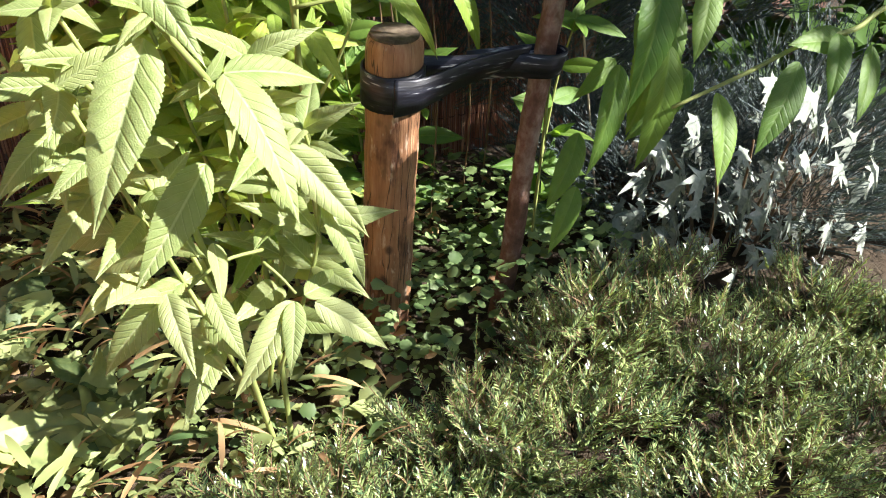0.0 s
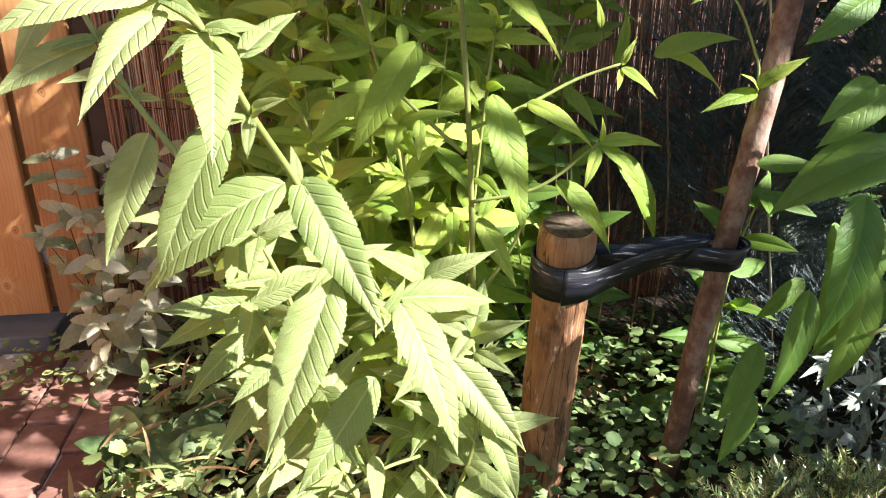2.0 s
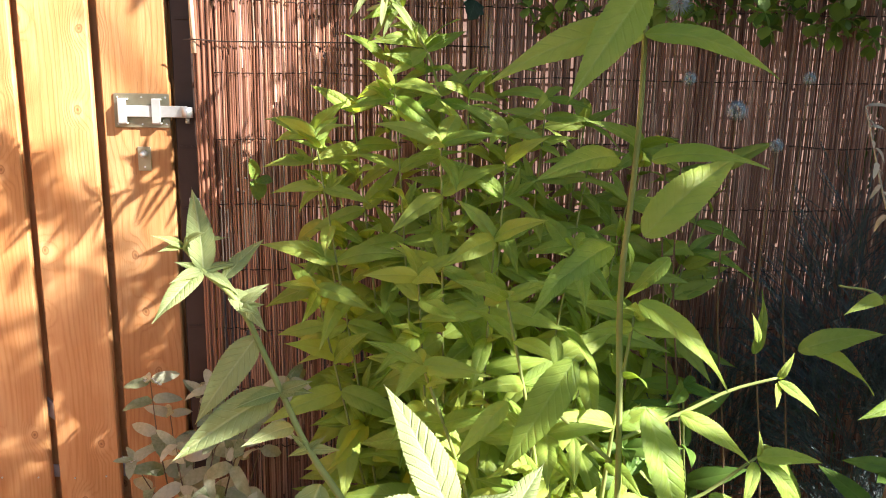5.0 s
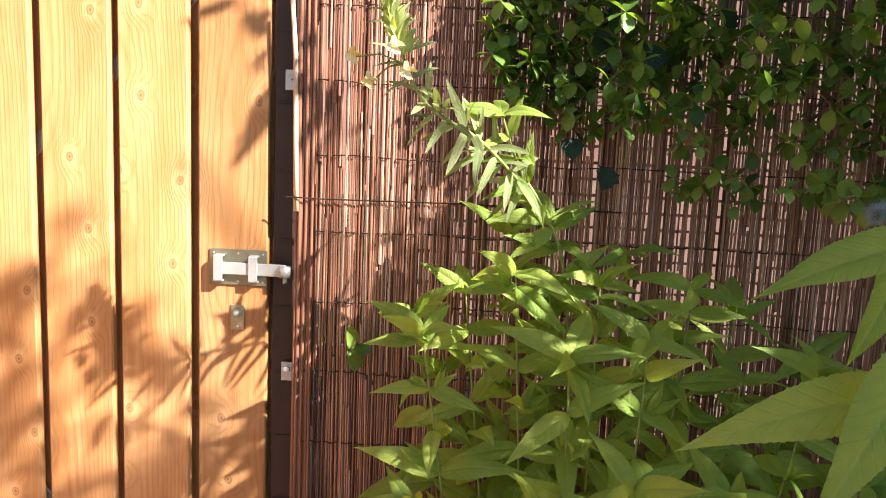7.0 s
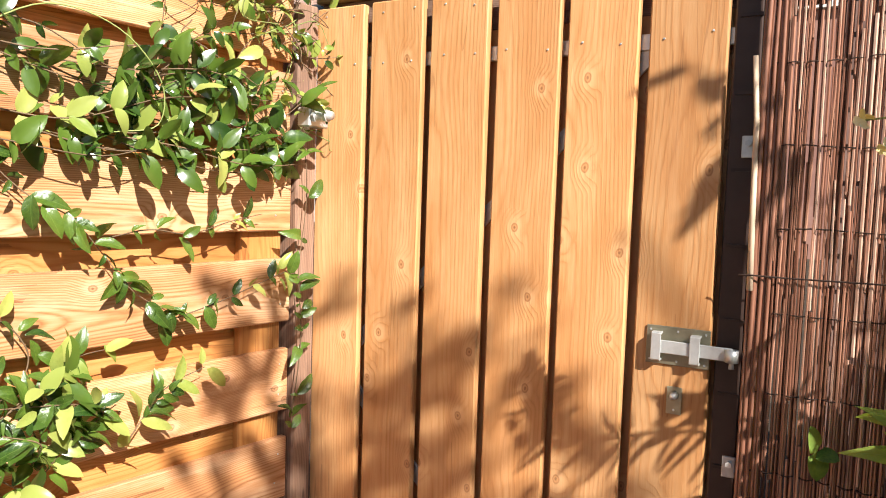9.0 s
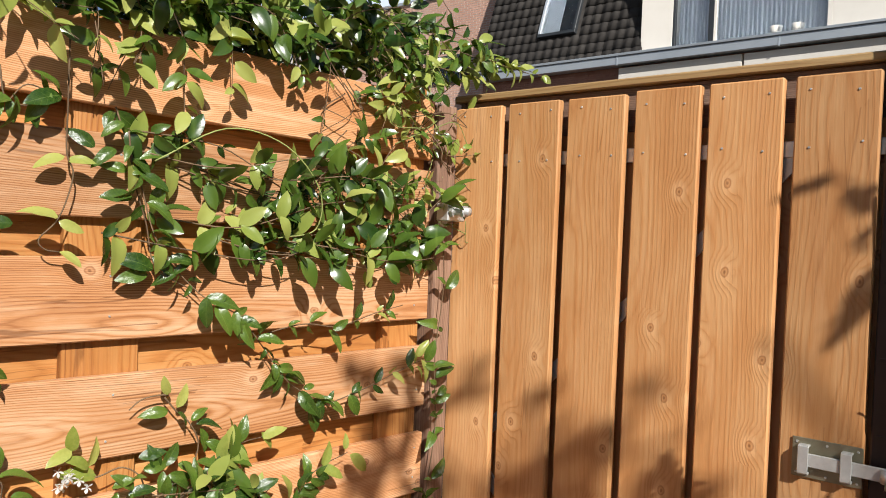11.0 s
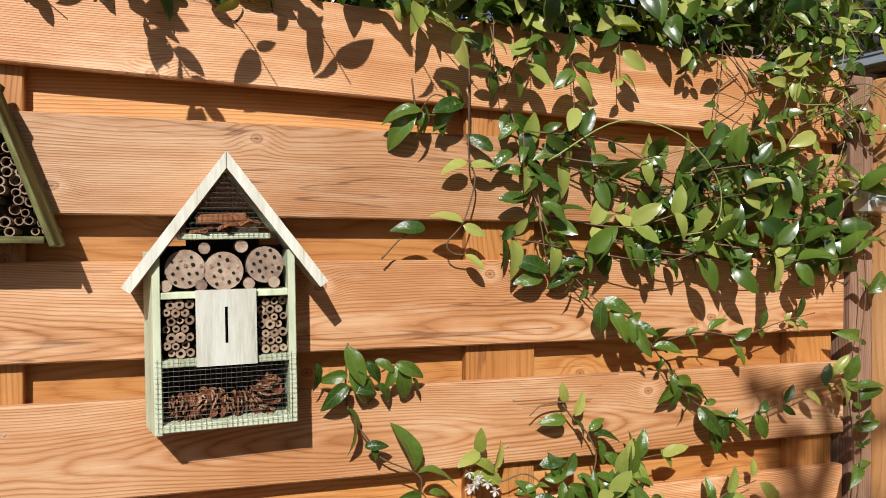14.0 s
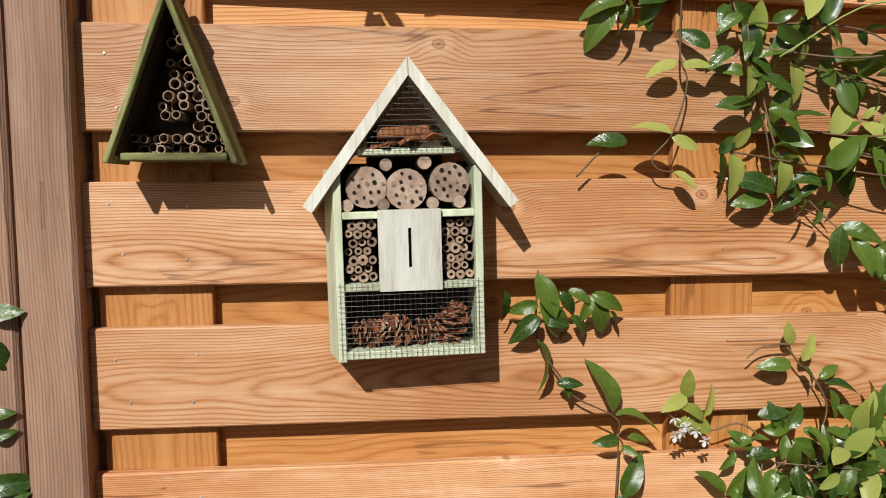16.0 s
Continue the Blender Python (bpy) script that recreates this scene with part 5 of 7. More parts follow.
def stem_with_leaves(parent, pts, rg, meshes, spacing=0.055, size=0.1, r0=0.004, r1=0.002, start=0.15, side_shoots=0.3, stem_mat=None, droop=0.35, whirl=None):
    path = smooth_path(pts, 8)
    part("stem", tube(bmesh.new(), path, r0, r1, 6), stem_mat or STEM_GREEN, parent, "", True)
    total = sum((b - a).length for a, b in zip(path, path[1:]))
    acc, nxt, turn = 0.0, total * start, rg.uniform(0, 3)
    for a, b in zip(path, path[1:]):
        seg = (b - a).length
        while acc + seg >= nxt and seg > 0:
            t = (nxt - acc) / seg
            p = a.lerp(b, t)
            d = (b - a).normalized()
            u = d.cross(Vector((0.3, 0.2, 0.93))).normalized()
            w = d.cross(u)
            f = nxt / total
            ln = size * (1.12 - 0.55 * f * f) * rg.uniform(0.8, 1.15)
            for sgn in (1, -1):
                ang = turn + rg.uniform(-0.3, 0.3)
                out = (u * math.cos(ang) + w * math.sin(ang)) * sgn
                dirn = (out + d * (0.35 + 0.5 * f) + Vector((rg.uniform(-0.3, 0.3), rg.uniform(-0.3, 0.3), -droop * rg.uniform(0.1, 1.6)))).normalized()
                leaf_on(parent, meshes, p, p + dirn * ln, rg)
                if rg.random() < side_shoots:
                    for q in range(3):
                        d2 = (out * 0.8 + d * 0.8 + Vector((rg.uniform(-0.6, 0.6), rg.uniform(-0.6, 0.6), rg.uniform(-0.5, 0.3)))).normalized()
                        leaf_on(parent, meshes, p + out * 0.012, p + out * 0.012 + d2 * ln * rg.uniform(0.35, 0.55), rg)
            turn += math.pi / 2
            nxt += spacing * rg.uniform(0.85, 1.15)
        acc += seg
    tip = path[-1]
    d = (path[-1] - path[-3]).normalized()
    for k in range(4):
        d2 = (d * 0.55 + Vector((math.cos(turn + k * 1.6), math.sin(turn + k * 1.6), rg.uniform(-0.9, 0.1)))).normalized()
        leaf_on(parent, meshes, tip, tip + d2 * size * rg.uniform(0.45, 0.8), rg)


# the sunlit shrub before the stake
rg = random.Random(11)
front = thing("shrub", "tall shrub with bright sunlit toothed lance-shaped leaves", "shrub", (0, 0, 0))
FRONT_STEM = [(1.62, -1.02, 0.02), (1.615, -1.0, 0.25), (1.602, -1.02, 0.44), (1.586, -1.08, 0.551), (1.568, -1.17, 0.609), (1.534, -1.19, 0.668), (1.507, -1.213, 0.739), (1.484, -1.25, 0.798), (1.467, -1.285, 0.853), (1.452, -1.31, 0.872)]
part("stem", tube(bmesh.new(), smooth_path(FRONT_STEM, 8), 0.0040, 0.0022, 8), STEM_GREEN, front, "", True)
REAR_STEM = [(1.60, -1.02, 0.05), (1.53, -1.05, 0.45), (1.44, -1.05, 0.62), (1.389, -1.04, 0.709), (1.349, -1.03, 0.77), (1.325, -1.02, 0.82), (1.29, -1.01, 0.895), (1.257, -1.0, 0.925), (1.238, -0.99, 0.945)]
part("stem", tube(bmesh.new(), smooth_path(REAR_STEM, 8), 0.0040, 0.0020, 8), STEM_GREEN, front, "", True)
TOP_LEAVES = [
    ((1.454, -1.31, 0.872), (1.42, -1.27, 0.927)), ((1.447, -1.31, 0.875), (1.364, -1.33, 0.852)), ((1.452, -1.31, 0.866), (1.417, -1.36, 0.817)),
    ((1.471, -1.285, 0.852), (1.48, -1.37, 0.797)), ((1.484, -1.27, 0.836), (1.518, -1.23, 0.859)), ((1.466, -1.25, 0.792), (1.415, -1.27, 0.688)),
    ((1.499, -1.22, 0.742), (1.388, -1.22, 0.656)), ((1.508, -1.21, 0.742), (1.565, -1.27, 0.646))]
LOW_LEAVES = [
    ((1.582, -1.15, 0.608), (1.627, -1.21, 0.485)), ((1.526, -1.18, 0.648), (1.467, -1.235, 0.514)), ((1.584, -1.13, 0.603), (1.680, -1.09, 0.574)),
    ((1.635, -1.1, 0.518), (1.71, -1.12, 0.416)), ((1.558, -1.13, 0.522), (1.481, -1.17, 0.423)), ((1.503, -1.17, 0.414), (1.459, -1.2, 0.431)),
    ((1.507, -1.17, 0.416), (1.522, -1.23, 0.361)), ((1.504, -1.17, 0.412), (1.439, -1.16, 0.331)), ((1.554, -1.16, 0.456), (1.552, -1.2, 0.41)),
    ((1.545, -1.16, 0.403), (1.568, -1.19, 0.335)), ((1.627, -1.118, 0.351), (1.552, -1.16, 0.271)), ((1.627, -1.118, 0.351), (1.609, -1.17, 0.29)),
    ((1.649, -1.118, 0.346), (1.726, -1.13, 0.273)), ((1.638, -1.118, 0.357), (1.71, -1.06, 0.344)), ((1.667, -1.1, 0.458), (1.704, -1.12, 0.353)),
    ((1.528, -1.19, 0.673), (1.496, -1.23, 0.689)), ((1.533, -1.19, 0.671), (1.568, -1.2, 0.638))]
REAR_LEAVES = [
    ((1.303, -1.01, 0.868), (1.251, -1.03, 0.794)), ((1.284, -1.0, 0.894), (1.315, -1.0, 0.914)), ((1.319, -1.01, 0.815), (1.238, -1.06, 0.774)),
    ((1.359, -1.03, 0.736), (1.311, -1.06, 0.617)), ((1.419, -1.05, 0.675), (1.486, -1.02, 0.617)), ((1.442, -1.05, 0.614), (1.428, -1.08, 0.468)),
    ((1.45, -1.07, 0.54), (1.382, -1.1, 0.491)), ((1.334, -1.02, 0.787), (1.296, -1.06, 0.787)), ((1.257, -1.0, 0.925), (1.242, -0.97, 0.995)),
    ((1.255, -1.0, 0.927), (1.223, -1.04, 0.889)), ((1.274, -1.0, 0.918), (1.305, -0.97, 0.948)), ((1.28, -1.0, 0.908), (1.316, -1.03, 0.878)),
    ((1.439, -1.08, 0.653), (1.432, -1.1, 0.57)), ((1.441, -1.1, 0.558), (1.381, -1.12, 0.501))]
for base, tip in TOP_LEAVES + LOW_LEAVES + REAR_LEAVES:
    leaf_on(front, BIG, base, tip, rg, rg.uniform(-0.3, 0.3))
# small paired leaves at the joints of the stems
for joint in FRONT_STEM[3:] + REAR_STEM[3:]:
    for k in range(4):
        tip = Vector(joint) + Vector((rg.uniform(-1, 1), rg.uniform(-0.8, 0.3), rg.uniform(-0.7, 0.5))).normalized() * rg.uniform(0.022, 0.045)
        leaf_on(front, BIG, joint, tip, rg)
part("stem", tube(bmesh.new(), smooth_path([(1.60, -1.12, 0.42), (1.56, -1.15, 0.43), (1.525, -1.165, 0.415)], 4), 0.002, 0.0016, 6), STEM_GREEN, front, "", True)
part("stem", tube(bmesh.new(), smooth_path([(1.60, -1.11, 0.40), (1.615, -1.12, 0.385), (1.628, -1.13, 0.368)], 4), 0.002, 0.0016, 6), STEM_GREEN, front, "", True)
stem_with_leaves(front, [(1.58, -1.02, 0.15), (1.52, -1.06, 0.36), (1.48, -1.10, 0.50), (1.45, -1.12, 0.60)], rg, BIG, 0.05, 0.105, 0.003, 0.002, 0.25, 0.35, droop=0.7)
stem_with_leaves(front, [(1.60, -1.0, 0.15), (1.63, -1.02, 0.36), (1.62, -1.06, 0.50), (1.61, -1.08, 0.60)], rg, BIG, 0.05, 0.105, 0.003, 0.002, 0.25, 0.35, droop=0.7)
stem_with_leaves(front, [(1.52, -1.0, 0.2), (1.46, -1.02, 0.42), (1.42, -1.03, 0.55), (1.38, -1.03, 0.65)], rg, BIG, 0.05, 0.105, 0.003, 0.002, 0.25, 0.35, droop=0.7)

for pts in ([(1.61, -1.04, 0.2), (1.66, -1.06, 0.36), (1.67, -1.06, 0.46), (1.66, -1.06, 0.52)], [(1.56, -1.04, 0.3), (1.50, -1.08, 0.50), (1.48, -1.10, 0.60), (1.46, -1.11, 0.66)]):
    stem_with_leaves(front, pts, rg, BIG, 0.05, 0.10, 0.0028, 0.002, 0.5, 0.25, droop=0.8)

# the shrub in the middle, half shaded
rg = random.Random(5)
middle = thing("shrub", "shrub with mid-green toothed lance-shaped leaves growing before the reed screen", "shrub", (0, 0, 0))
part("stem", tube(bmesh.new(), smooth_path([(1.72, -0.80, 0.02), (1.70, -0.84, 0.4), (1.686, -0.86, 0.672), (1.669, -0.88, 0.87), (1.668, -0.9, 0.991), (1.664, -0.92, 1.10), (1.655, -0.93, 1.26)], 6), 0.0042, 0.0024, 8), STEM_GREEN, middle, "yellow-green upright stem", True)
MID1_LEAVES = [
    ((1.683, -0.9, 0.869), (1.775, -0.93, 0.78)), ((1.71, -0.87, 0.736), (1.742, -0.93, 0.579)), ((1.623, -0.88, 0.798), (1.542, -0.9, 0.672)),
    ((1.608, -0.92, 0.92), (1.556, -0.96, 0.869)), ((1.611, -0.92, 0.917), (1.61, -0.96, 0.875)), ((1.705, -0.92, 0.922), (1.667, -0.9, 0.872)),
    ((1.844, -0.875, 0.676), (1.922, -0.88, 0.67)), ((1.845, -0.875, 0.673), (1.898, -0.89, 0.62)), ((1.843, -0.875, 0.67), (1.82, -0.9, 0.623)),
    ((1.846, -0.875, 0.676), (1.846, -0.87, 0.707)), ((1.868, -0.86, 0.766), (1.884, -0.86, 0.799)), ((1.868, -0.86, 0.763), (1.909, -0.88, 0.729)),
    ((1.867, -0.86, 0.761), (1.858, -0.88, 0.738)), ((1.755, -0.86, 0.723), (1.834, -0.88, 0.671)), ((1.794, -0.87, 0.627), (1.87, -0.876, 0.529))]
MID2_LEAVES = [
    ((1.692, -0.9, 0.593), (1.731, -0.95, 0.522)), ((1.66, -0.9, 0.602), (1.652, -0.95, 0.565)), ((1.604, -0.93, 0.52), (1.706, -0.95, 0.489)),
    ((1.918, -0.7, 0.739), (1.931, -0.68, 0.826)), ((1.959, -0.75, 0.769), (2.057, -0.76, 0.702)), ((1.952, -0.75, 0.761), (2.076, -0.74, 0.78)),
    ((1.912, -0.75, 0.628), (1.979, -0.76, 0.485)), ((1.686, -0.9, 1.02), (1.785, -0.95, 1.016)), ((1.694, -0.87, 0.934), (1.824, -0.8, 1.017)),
    ((1.649, -0.9, 0.93), (1.563, -0.95, 0.882)), ((1.65, -0.9, 1.022), (1.554, -0.95, 1.0)), ((1.839, -0.86, 0.81), (1.833, -0.85, 0.843)),
    ((1.554, -0.85, 0.735), (1.493, -0.88, 0.682)), ((1.606, -0.85, 0.815), (1.607, -0.88, 0.772)), ((1.622, -0.9, 0.714), (1.617, -0.93, 0.673))]
for base, tip in MID1_LEAVES + MID2_LEAVES:
    leaf_on(middle, MID, base, tip, rg, rg.uniform(-0.3, 0.3))
for base, tip in (((1.655, -0.94, 1.245), (1.544, -0.95, 1.202)), ((1.652, -0.95, 1.18), (1.573, -1.0, 1.075)), ((1.655, -0.94, 1.14), (1.509, -0.93, 1.089)), ((1.65, -0.93, 1.25), (1.60, -0.96, 1.16)), ((1.655, -0.93, 1.26), (1.70, -0.98, 1.19)), ((1.66, -0.93, 1.14), (1.78, -0.96, 1.10)), ((1.655, -0.93, 1.26), (1.72, -0.9, 1.34))):
    leaf_on(middle, MID, base, tip, rg, 0.1)
for pts in ([(1.69, -0.86, 0.60), (1.772, -0.87, 0.62), (1.844, -0.875, 0.676)], [(1.68, -0.86, 0.69), (1.76, -0.85, 0.72), (1.816, -0.85, 0.748), (1.868, -0.86, 0.768)], [(1.70, -0.84, 0.45), (1.74, -0.86, 0.53), (1.76, -0.87, 0.585)], [(1.68, -0.85, 0.66), (1.62, -0.87, 0.72), (1.58, -0.88, 0.76)]):
    part("stem", tube(bmesh.new(), smooth_path(pts, 5), 0.0028, 0.0018, 6), STEM_GREEN, middle, "", True)
for k, (x0, y0, x1, y1, z1) in enumerate(((1.70, -0.70, 1.56, -0.78, 0.84), (1.68, -0.70, 1.74, -0.72, 0.80), (1.66, -0.72, 1.60, -0.86, 0.70), (1.64, -0.66, 1.46, -0.74, 0.74))):
    stem_with_leaves(middle, [(x0, y0, 0.02), ((x0 * 2 + x1) / 3, (y0 * 2 + y1) / 3, z1 * 0.4), ((x0 + 2 * x1) / 3, (y0 + 2 * y1) / 3, z1 * 0.75), (x1, y1, z1)], rg, MID, 0.065, 0.125, 0.004, 0.002, 0.25, 0.4, droop=0.6)

rg = random.Random(6)
back = thing("shrub", "bushy shrub of narrow green leaves leaning on the reed screen", "shrub", (0, 0, 0))
BACK_TOPS = [(1.28, -0.30, 1.00), (1.34, -0.18, 1.05), (1.42, -0.26, 1.10), (1.48, -0.16, 1.18), (1.50, -0.38, 1.0), (1.56, -0.22, 1.08), (1.62, -0.34, 1.02), (1.68, -0.18, 0.98), (1.78, -0.28, 0.95), (1.88, -0.22, 0.88), (1.28, -0.34, 0.74), (1.46, -0.50, 0.80), (1.58, -0.50, 0.86), (1.72, -0.45, 0.84), (1.98, -0.30, 0.80), (1.84, -0.40, 1.0), (2.05, -0.22, 0.95), (1.40, -0.12, 1.15), (1.30, -0.14, 0.95), (1.62, -0.12, 1.12), (1.25, -0.15, 1.0), (1.71, -0.22, 1.08), (1.80, -0.16, 1.03), (1.92, -0.18, 0.97)]
for x, y, z in BACK_TOPS:
    bx, by = 1.55 + (x - 1.55) * 0.45, -0.30 + (y + 0.3) * 0.4
    stem_with_leaves(back, [(bx, by, 0.02), (bx + (x - bx) * 0.3, by + (y - by) * 0.3, z * 0.35), (bx + (x - bx) * 0.7, by + (y - by) * 0.7, z * 0.72), (x, y, z)], rg, MID, 0.064, 0.165, 0.0032, 0.0016, 0.2, 0.3, droop=0.95)

# the shrub by the young tree
rg = random.Random(8)
side = thing("shrub", "shrub with hanging dark green toothed leaves beside the young tree", "shrub", (0, 0, 0))
SIDE_LEAF = variants("leaf", leafy("hanging_leaf", (0.22, 0.36, 0.07), (0.10, 0.22, 0.04), 0.5, 0.42, 0.35, (0.28, 0.40, 0.12), 0.4, 1.0, 0.42), 6, length_steps=60, width=0.165, tip=1.1, droop=0.3, fold=0.45, teeth=0.045, peak=0.36, quilt=0.005)
for pts in ([(2.78, -1.02, 0.0), (2.66, -1.03, 0.5), (2.38, -1.06, 0.66), (2.17, -1.08, 0.635), (2.10, -1.08, 0.62)], [(2.80, -1.04, 0.0), (2.68, -1.05, 0.45), (2.446, -1.06, 0.598), (2.347, -1.08, 0.585), (2.27, -1.08, 0.571), (2.194, -1.08, 0.542), (2.095, -1.08, 0.508)], [(2.80, -0.95, 0.0), (2.68, -0.93, 0.5), (2.36, -0.91, 0.70), (2.19, -0.91, 0.76)]):
    part("stem", tube(bmesh.new(), smooth_path(pts, 6), 0.0045, 0.0024, 6), STEM_GREEN, side, "", True)
part("stem", tube(bmesh.new(), smooth_path([(2.10, -0.74, 0.02), (2.08, -0.80, 0.5), (2.067, -0.82, 0.723), (2.059, -0.81, 0.777), (2.02, -0.80, 0.847), (1.97, -0.79, 0.86)], 6), 0.0024, 0.0014, 6), STEM_GREEN, side, "", True)
for base, tip in (((2.067, -0.82, 0.723), (1.99, -0.83, 0.70)), ((2.067, -0.82, 0.725), (2.03, -0.84, 0.75)), ((2.065, -0.82, 0.73), (2.12, -0.84, 0.77)), ((2.02, -0.80, 0.847), (1.96, -0.82, 0.83)), ((2.02, -0.80, 0.847), (2.07, -0.82, 0.83))):
    leaf_on(side, MID, base, tip, rg, 0.1)
# unseen stems added to the right to shade trunk and strap
for x, y, lx, ly, z in ((2.74, -1.16, 2.62, -1.15, 0.80), (2.80, -1.20, 2.74, -1.22, 0.95), (2.84, -1.24, 2.86, -1.26, 0.90), (2.72, -1.24, 2.66, -1.24, 0.66), (2.90, -1.18, 2.92, -1.16, 0.98), (2.68, -1.12, 2.60, -1.10, 0.62)):
    stem_with_leaves(side, [(x, y, 0.0), (x + 0.01, y, z * 0.4), ((x + lx) / 2, (y + ly) / 2, z * 0.75), (lx, ly, z)], rg, SIDE_LEAF, 0.05, 0.13, 0.004, 0.002, 0.66, 0.4, droop=0.35)
SIDE1_LEAVES = [
    ((2.015, -1.08, 0.565), (1.962, -1.12, 0.451)), ((2.052, -1.08, 0.669), (2.004, -1.12, 0.523)), ((2.099, -1.05, 0.575), (2.068, -1.062, 0.424)),
    ((2.101, -1.1, 0.659), (2.066, -1.14, 0.579)), ((2.097, -1.15, 0.547), (2.074, -1.205, 0.462)), ((2.252, -1.1, 0.556), (2.178, -1.14, 0.461)),
    ((2.351, -1.08, 0.569), (2.228, -1.1, 0.578)), ((2.302, -1.1, 0.587), (2.271, -1.14, 0.515)), ((2.362, -1.1, 0.569), (2.314, -1.15, 0.49)),
    ((2.02, -1.0, 0.456), (1.971, -1.02, 0.362)), ((2.038, -0.98, 0.369), (1.993, -1.0, 0.281)), ((2.194, -1.08, 0.627), (2.189, -1.04, 0.695))]
SIDE2_LEAVES = [
    ((2.113, -0.95, 0.853), (2.021, -0.98, 0.802)), ((2.17, -0.93, 0.746), (2.077, -0.95, 0.682)), ((2.195, -0.9, 0.68), (2.058, -0.91, 0.586)),
    ((2.226, -0.92, 0.677), (2.062, -0.91, 0.591)), ((2.133, -0.95, 0.759), (2.054, -0.98, 0.715)), ((2.027, -1.05, 0.563), (1.97, -1.06, 0.522)),
    ((2.066, -0.85, 0.635), (2.148, -0.86, 0.633)), ((2.191, -0.98, 0.517), (2.076, -1.02, 0.445)), ((2.099, -0.98, 0.601), (2.091, -1.0, 0.485)),
    ((2.128, -1.0, 0.623), (2.07, -1.03, 0.458))]
for base, tip in SIDE1_LEAVES + SIDE2_LEAVES:
    leaf_on(side, SIDE_LEAF, base, tip, rg, rg.uniform(-0.25, 0.25))
for x, y, lx, ly, z in ((2.2, -0.55, 2.24, -0.58, 0.50), (1.98, -0.38, 1.94, -0.42, 0.58), (1.88, -0.36, 1.84, -0.42, 0.46)):
    stem_with_leaves(side, [(x, y, 0.0), (x + 0.01, y, z * 0.4), ((x + lx) / 2, (y + ly) / 2, z * 0.75), (lx, ly, z)], rg, SIDE_LEAF, 0.07, 0.13, 0.0035, 0.002, 0.15, 0.3, droop=0.5)

# evening primrose
rg = random.Random(12)
prim = thing("evening_primrose", "tall evening primrose with pale yellow flowers leaning over the shrubs", "flower", (0, 0, 0))
stem_with_leaves(prim, [(1.56, -0.16, 0.02), (1.54, -0.16, 0.7), (1.508, -0.17, 1.074), (1.46, -0.2, 1.199), (1.419, -0.22, 1.263), (1.385, -0.27, 1.345)], rg, MID, 0.045, 0.115, 0.004, 0.0022, 0.45, 0.3, droop=0.8)
NARROW = variants("leaf", BUDDLEIA, 4, length_steps=8, width=0.085, droop=0.3, fold=0.3, peak=0.35)
stem_with_leaves(prim, [(1.45, -0.20, 1.21), (1.36, -0.29, 1.30), (1.281, -0.36, 1.348), (1.245, -0.37, 1.408), (1.221, -0.37, 1.476)], rg, NARROW, 0.020, 0.072, 0.003, 0.002, 0.1, 0.35, droop=0.8)
BUDS = variants("bud", leafy("flower_bud", (0.58, 0.63, 0.27), (0.42, 0.49, 0.17), 0.5, 0.5), 3, length_steps=8, width=0.15, droop=0.2, fold=0.9, peak=0.4)
for k in range(64):
    f = k / 63
    a = k * 2.4
    p = Vector((1.240 - 0.034 * f, -0.37, 1.415 + 0.10 * f))
    out = 0.027 * (1 - 0.75 * f)
    leaf_on(prim, BUDS, p, p + Vector((math.cos(a) * out, math.sin(a) * out, 0.030 - 0.008 * f)), rg)
PETAL = variants("petal", PETAL_YELLOW, 2, length_steps=5, width=0.42, droop=-0.3, fold=0.2, peak=0.7)
for c in ((1.168, -0.33, 1.418), (1.196, -0.35, 1.382), (1.238, -0.40, 1.425), (1.256, -0.40, 1.392)):
    c = Vector(c)
    for k in range(4):
        a = k * 1.57 + 0.3
        share("petal", PETAL[k % 2], face(c, Vector((math.cos(a) * 0.75 - 0.4, -0.5, math.sin(a) * 0.75)), Vector((0.5, -1, 0.2)), 0.0165), prim)
    part("stem", tube(bmesh.new(), [c, (c + Vector((1.245, -0.37, 1.41))) / 2 + Vector((0, 0, 0.006)), (1.245, -0.37, 1.405)], 0.0014, 0.0014, 5), STEM_GREEN, prim)

# globe thistles
THISTLE = rough_mat("thistle_head", [(0.3, (0.20, 0.27, 0.28)), (0.7, (0.46, 0.54, 0.58))], 60, 0.8)
for hx, hz, hr in ((1.977, 1.066, 0.021), (2.049, 1.01, 0.014), (1.894, 1.115, 0.013), (2.093, 1.119, 0.013), (1.868, 1.230, 0.022)):
    th = thing("globe_thistle", "grey-blue globe thistle head on a thin stalk", "flower", (hx, -0.45, 0.0), group="globe thistles")
    part("stalk", tube(bmesh.new(), smooth_path([(0.05, 0.05, 0.0), (0.055, 0.03, hz * 0.35), (0.015, 0.04, hz * 0.7), (0.0, 0.0, hz)], 6), 0.0019, 0.0014, 6), STEM_BROWN, th, "", True)
    hp = Heap()
    spike = ([(0, -0.07, 0), (1, 0, 0), (0, 0.07, 0), (0, 0, 0.09)], [(0, 1, 3), (1, 2, 3), (0, 2, 1)])
    for k in range(170):
        zz = 1 - 2 * (k + 0.5) / 170
        a = k * 2.39996
        d = Vector((math.sqrt(1 - zz * zz) * math.cos(a), math.sqrt(1 - zz * zz) * math.sin(a), zz))
        hp.add(spike, aim(Vector((0, 0, hz)) + d * hr * 0.4, Vector((0, 0, hz)) + d * hr))
    hp.done("head", THISTLE, th, "spiny round flower head", "")

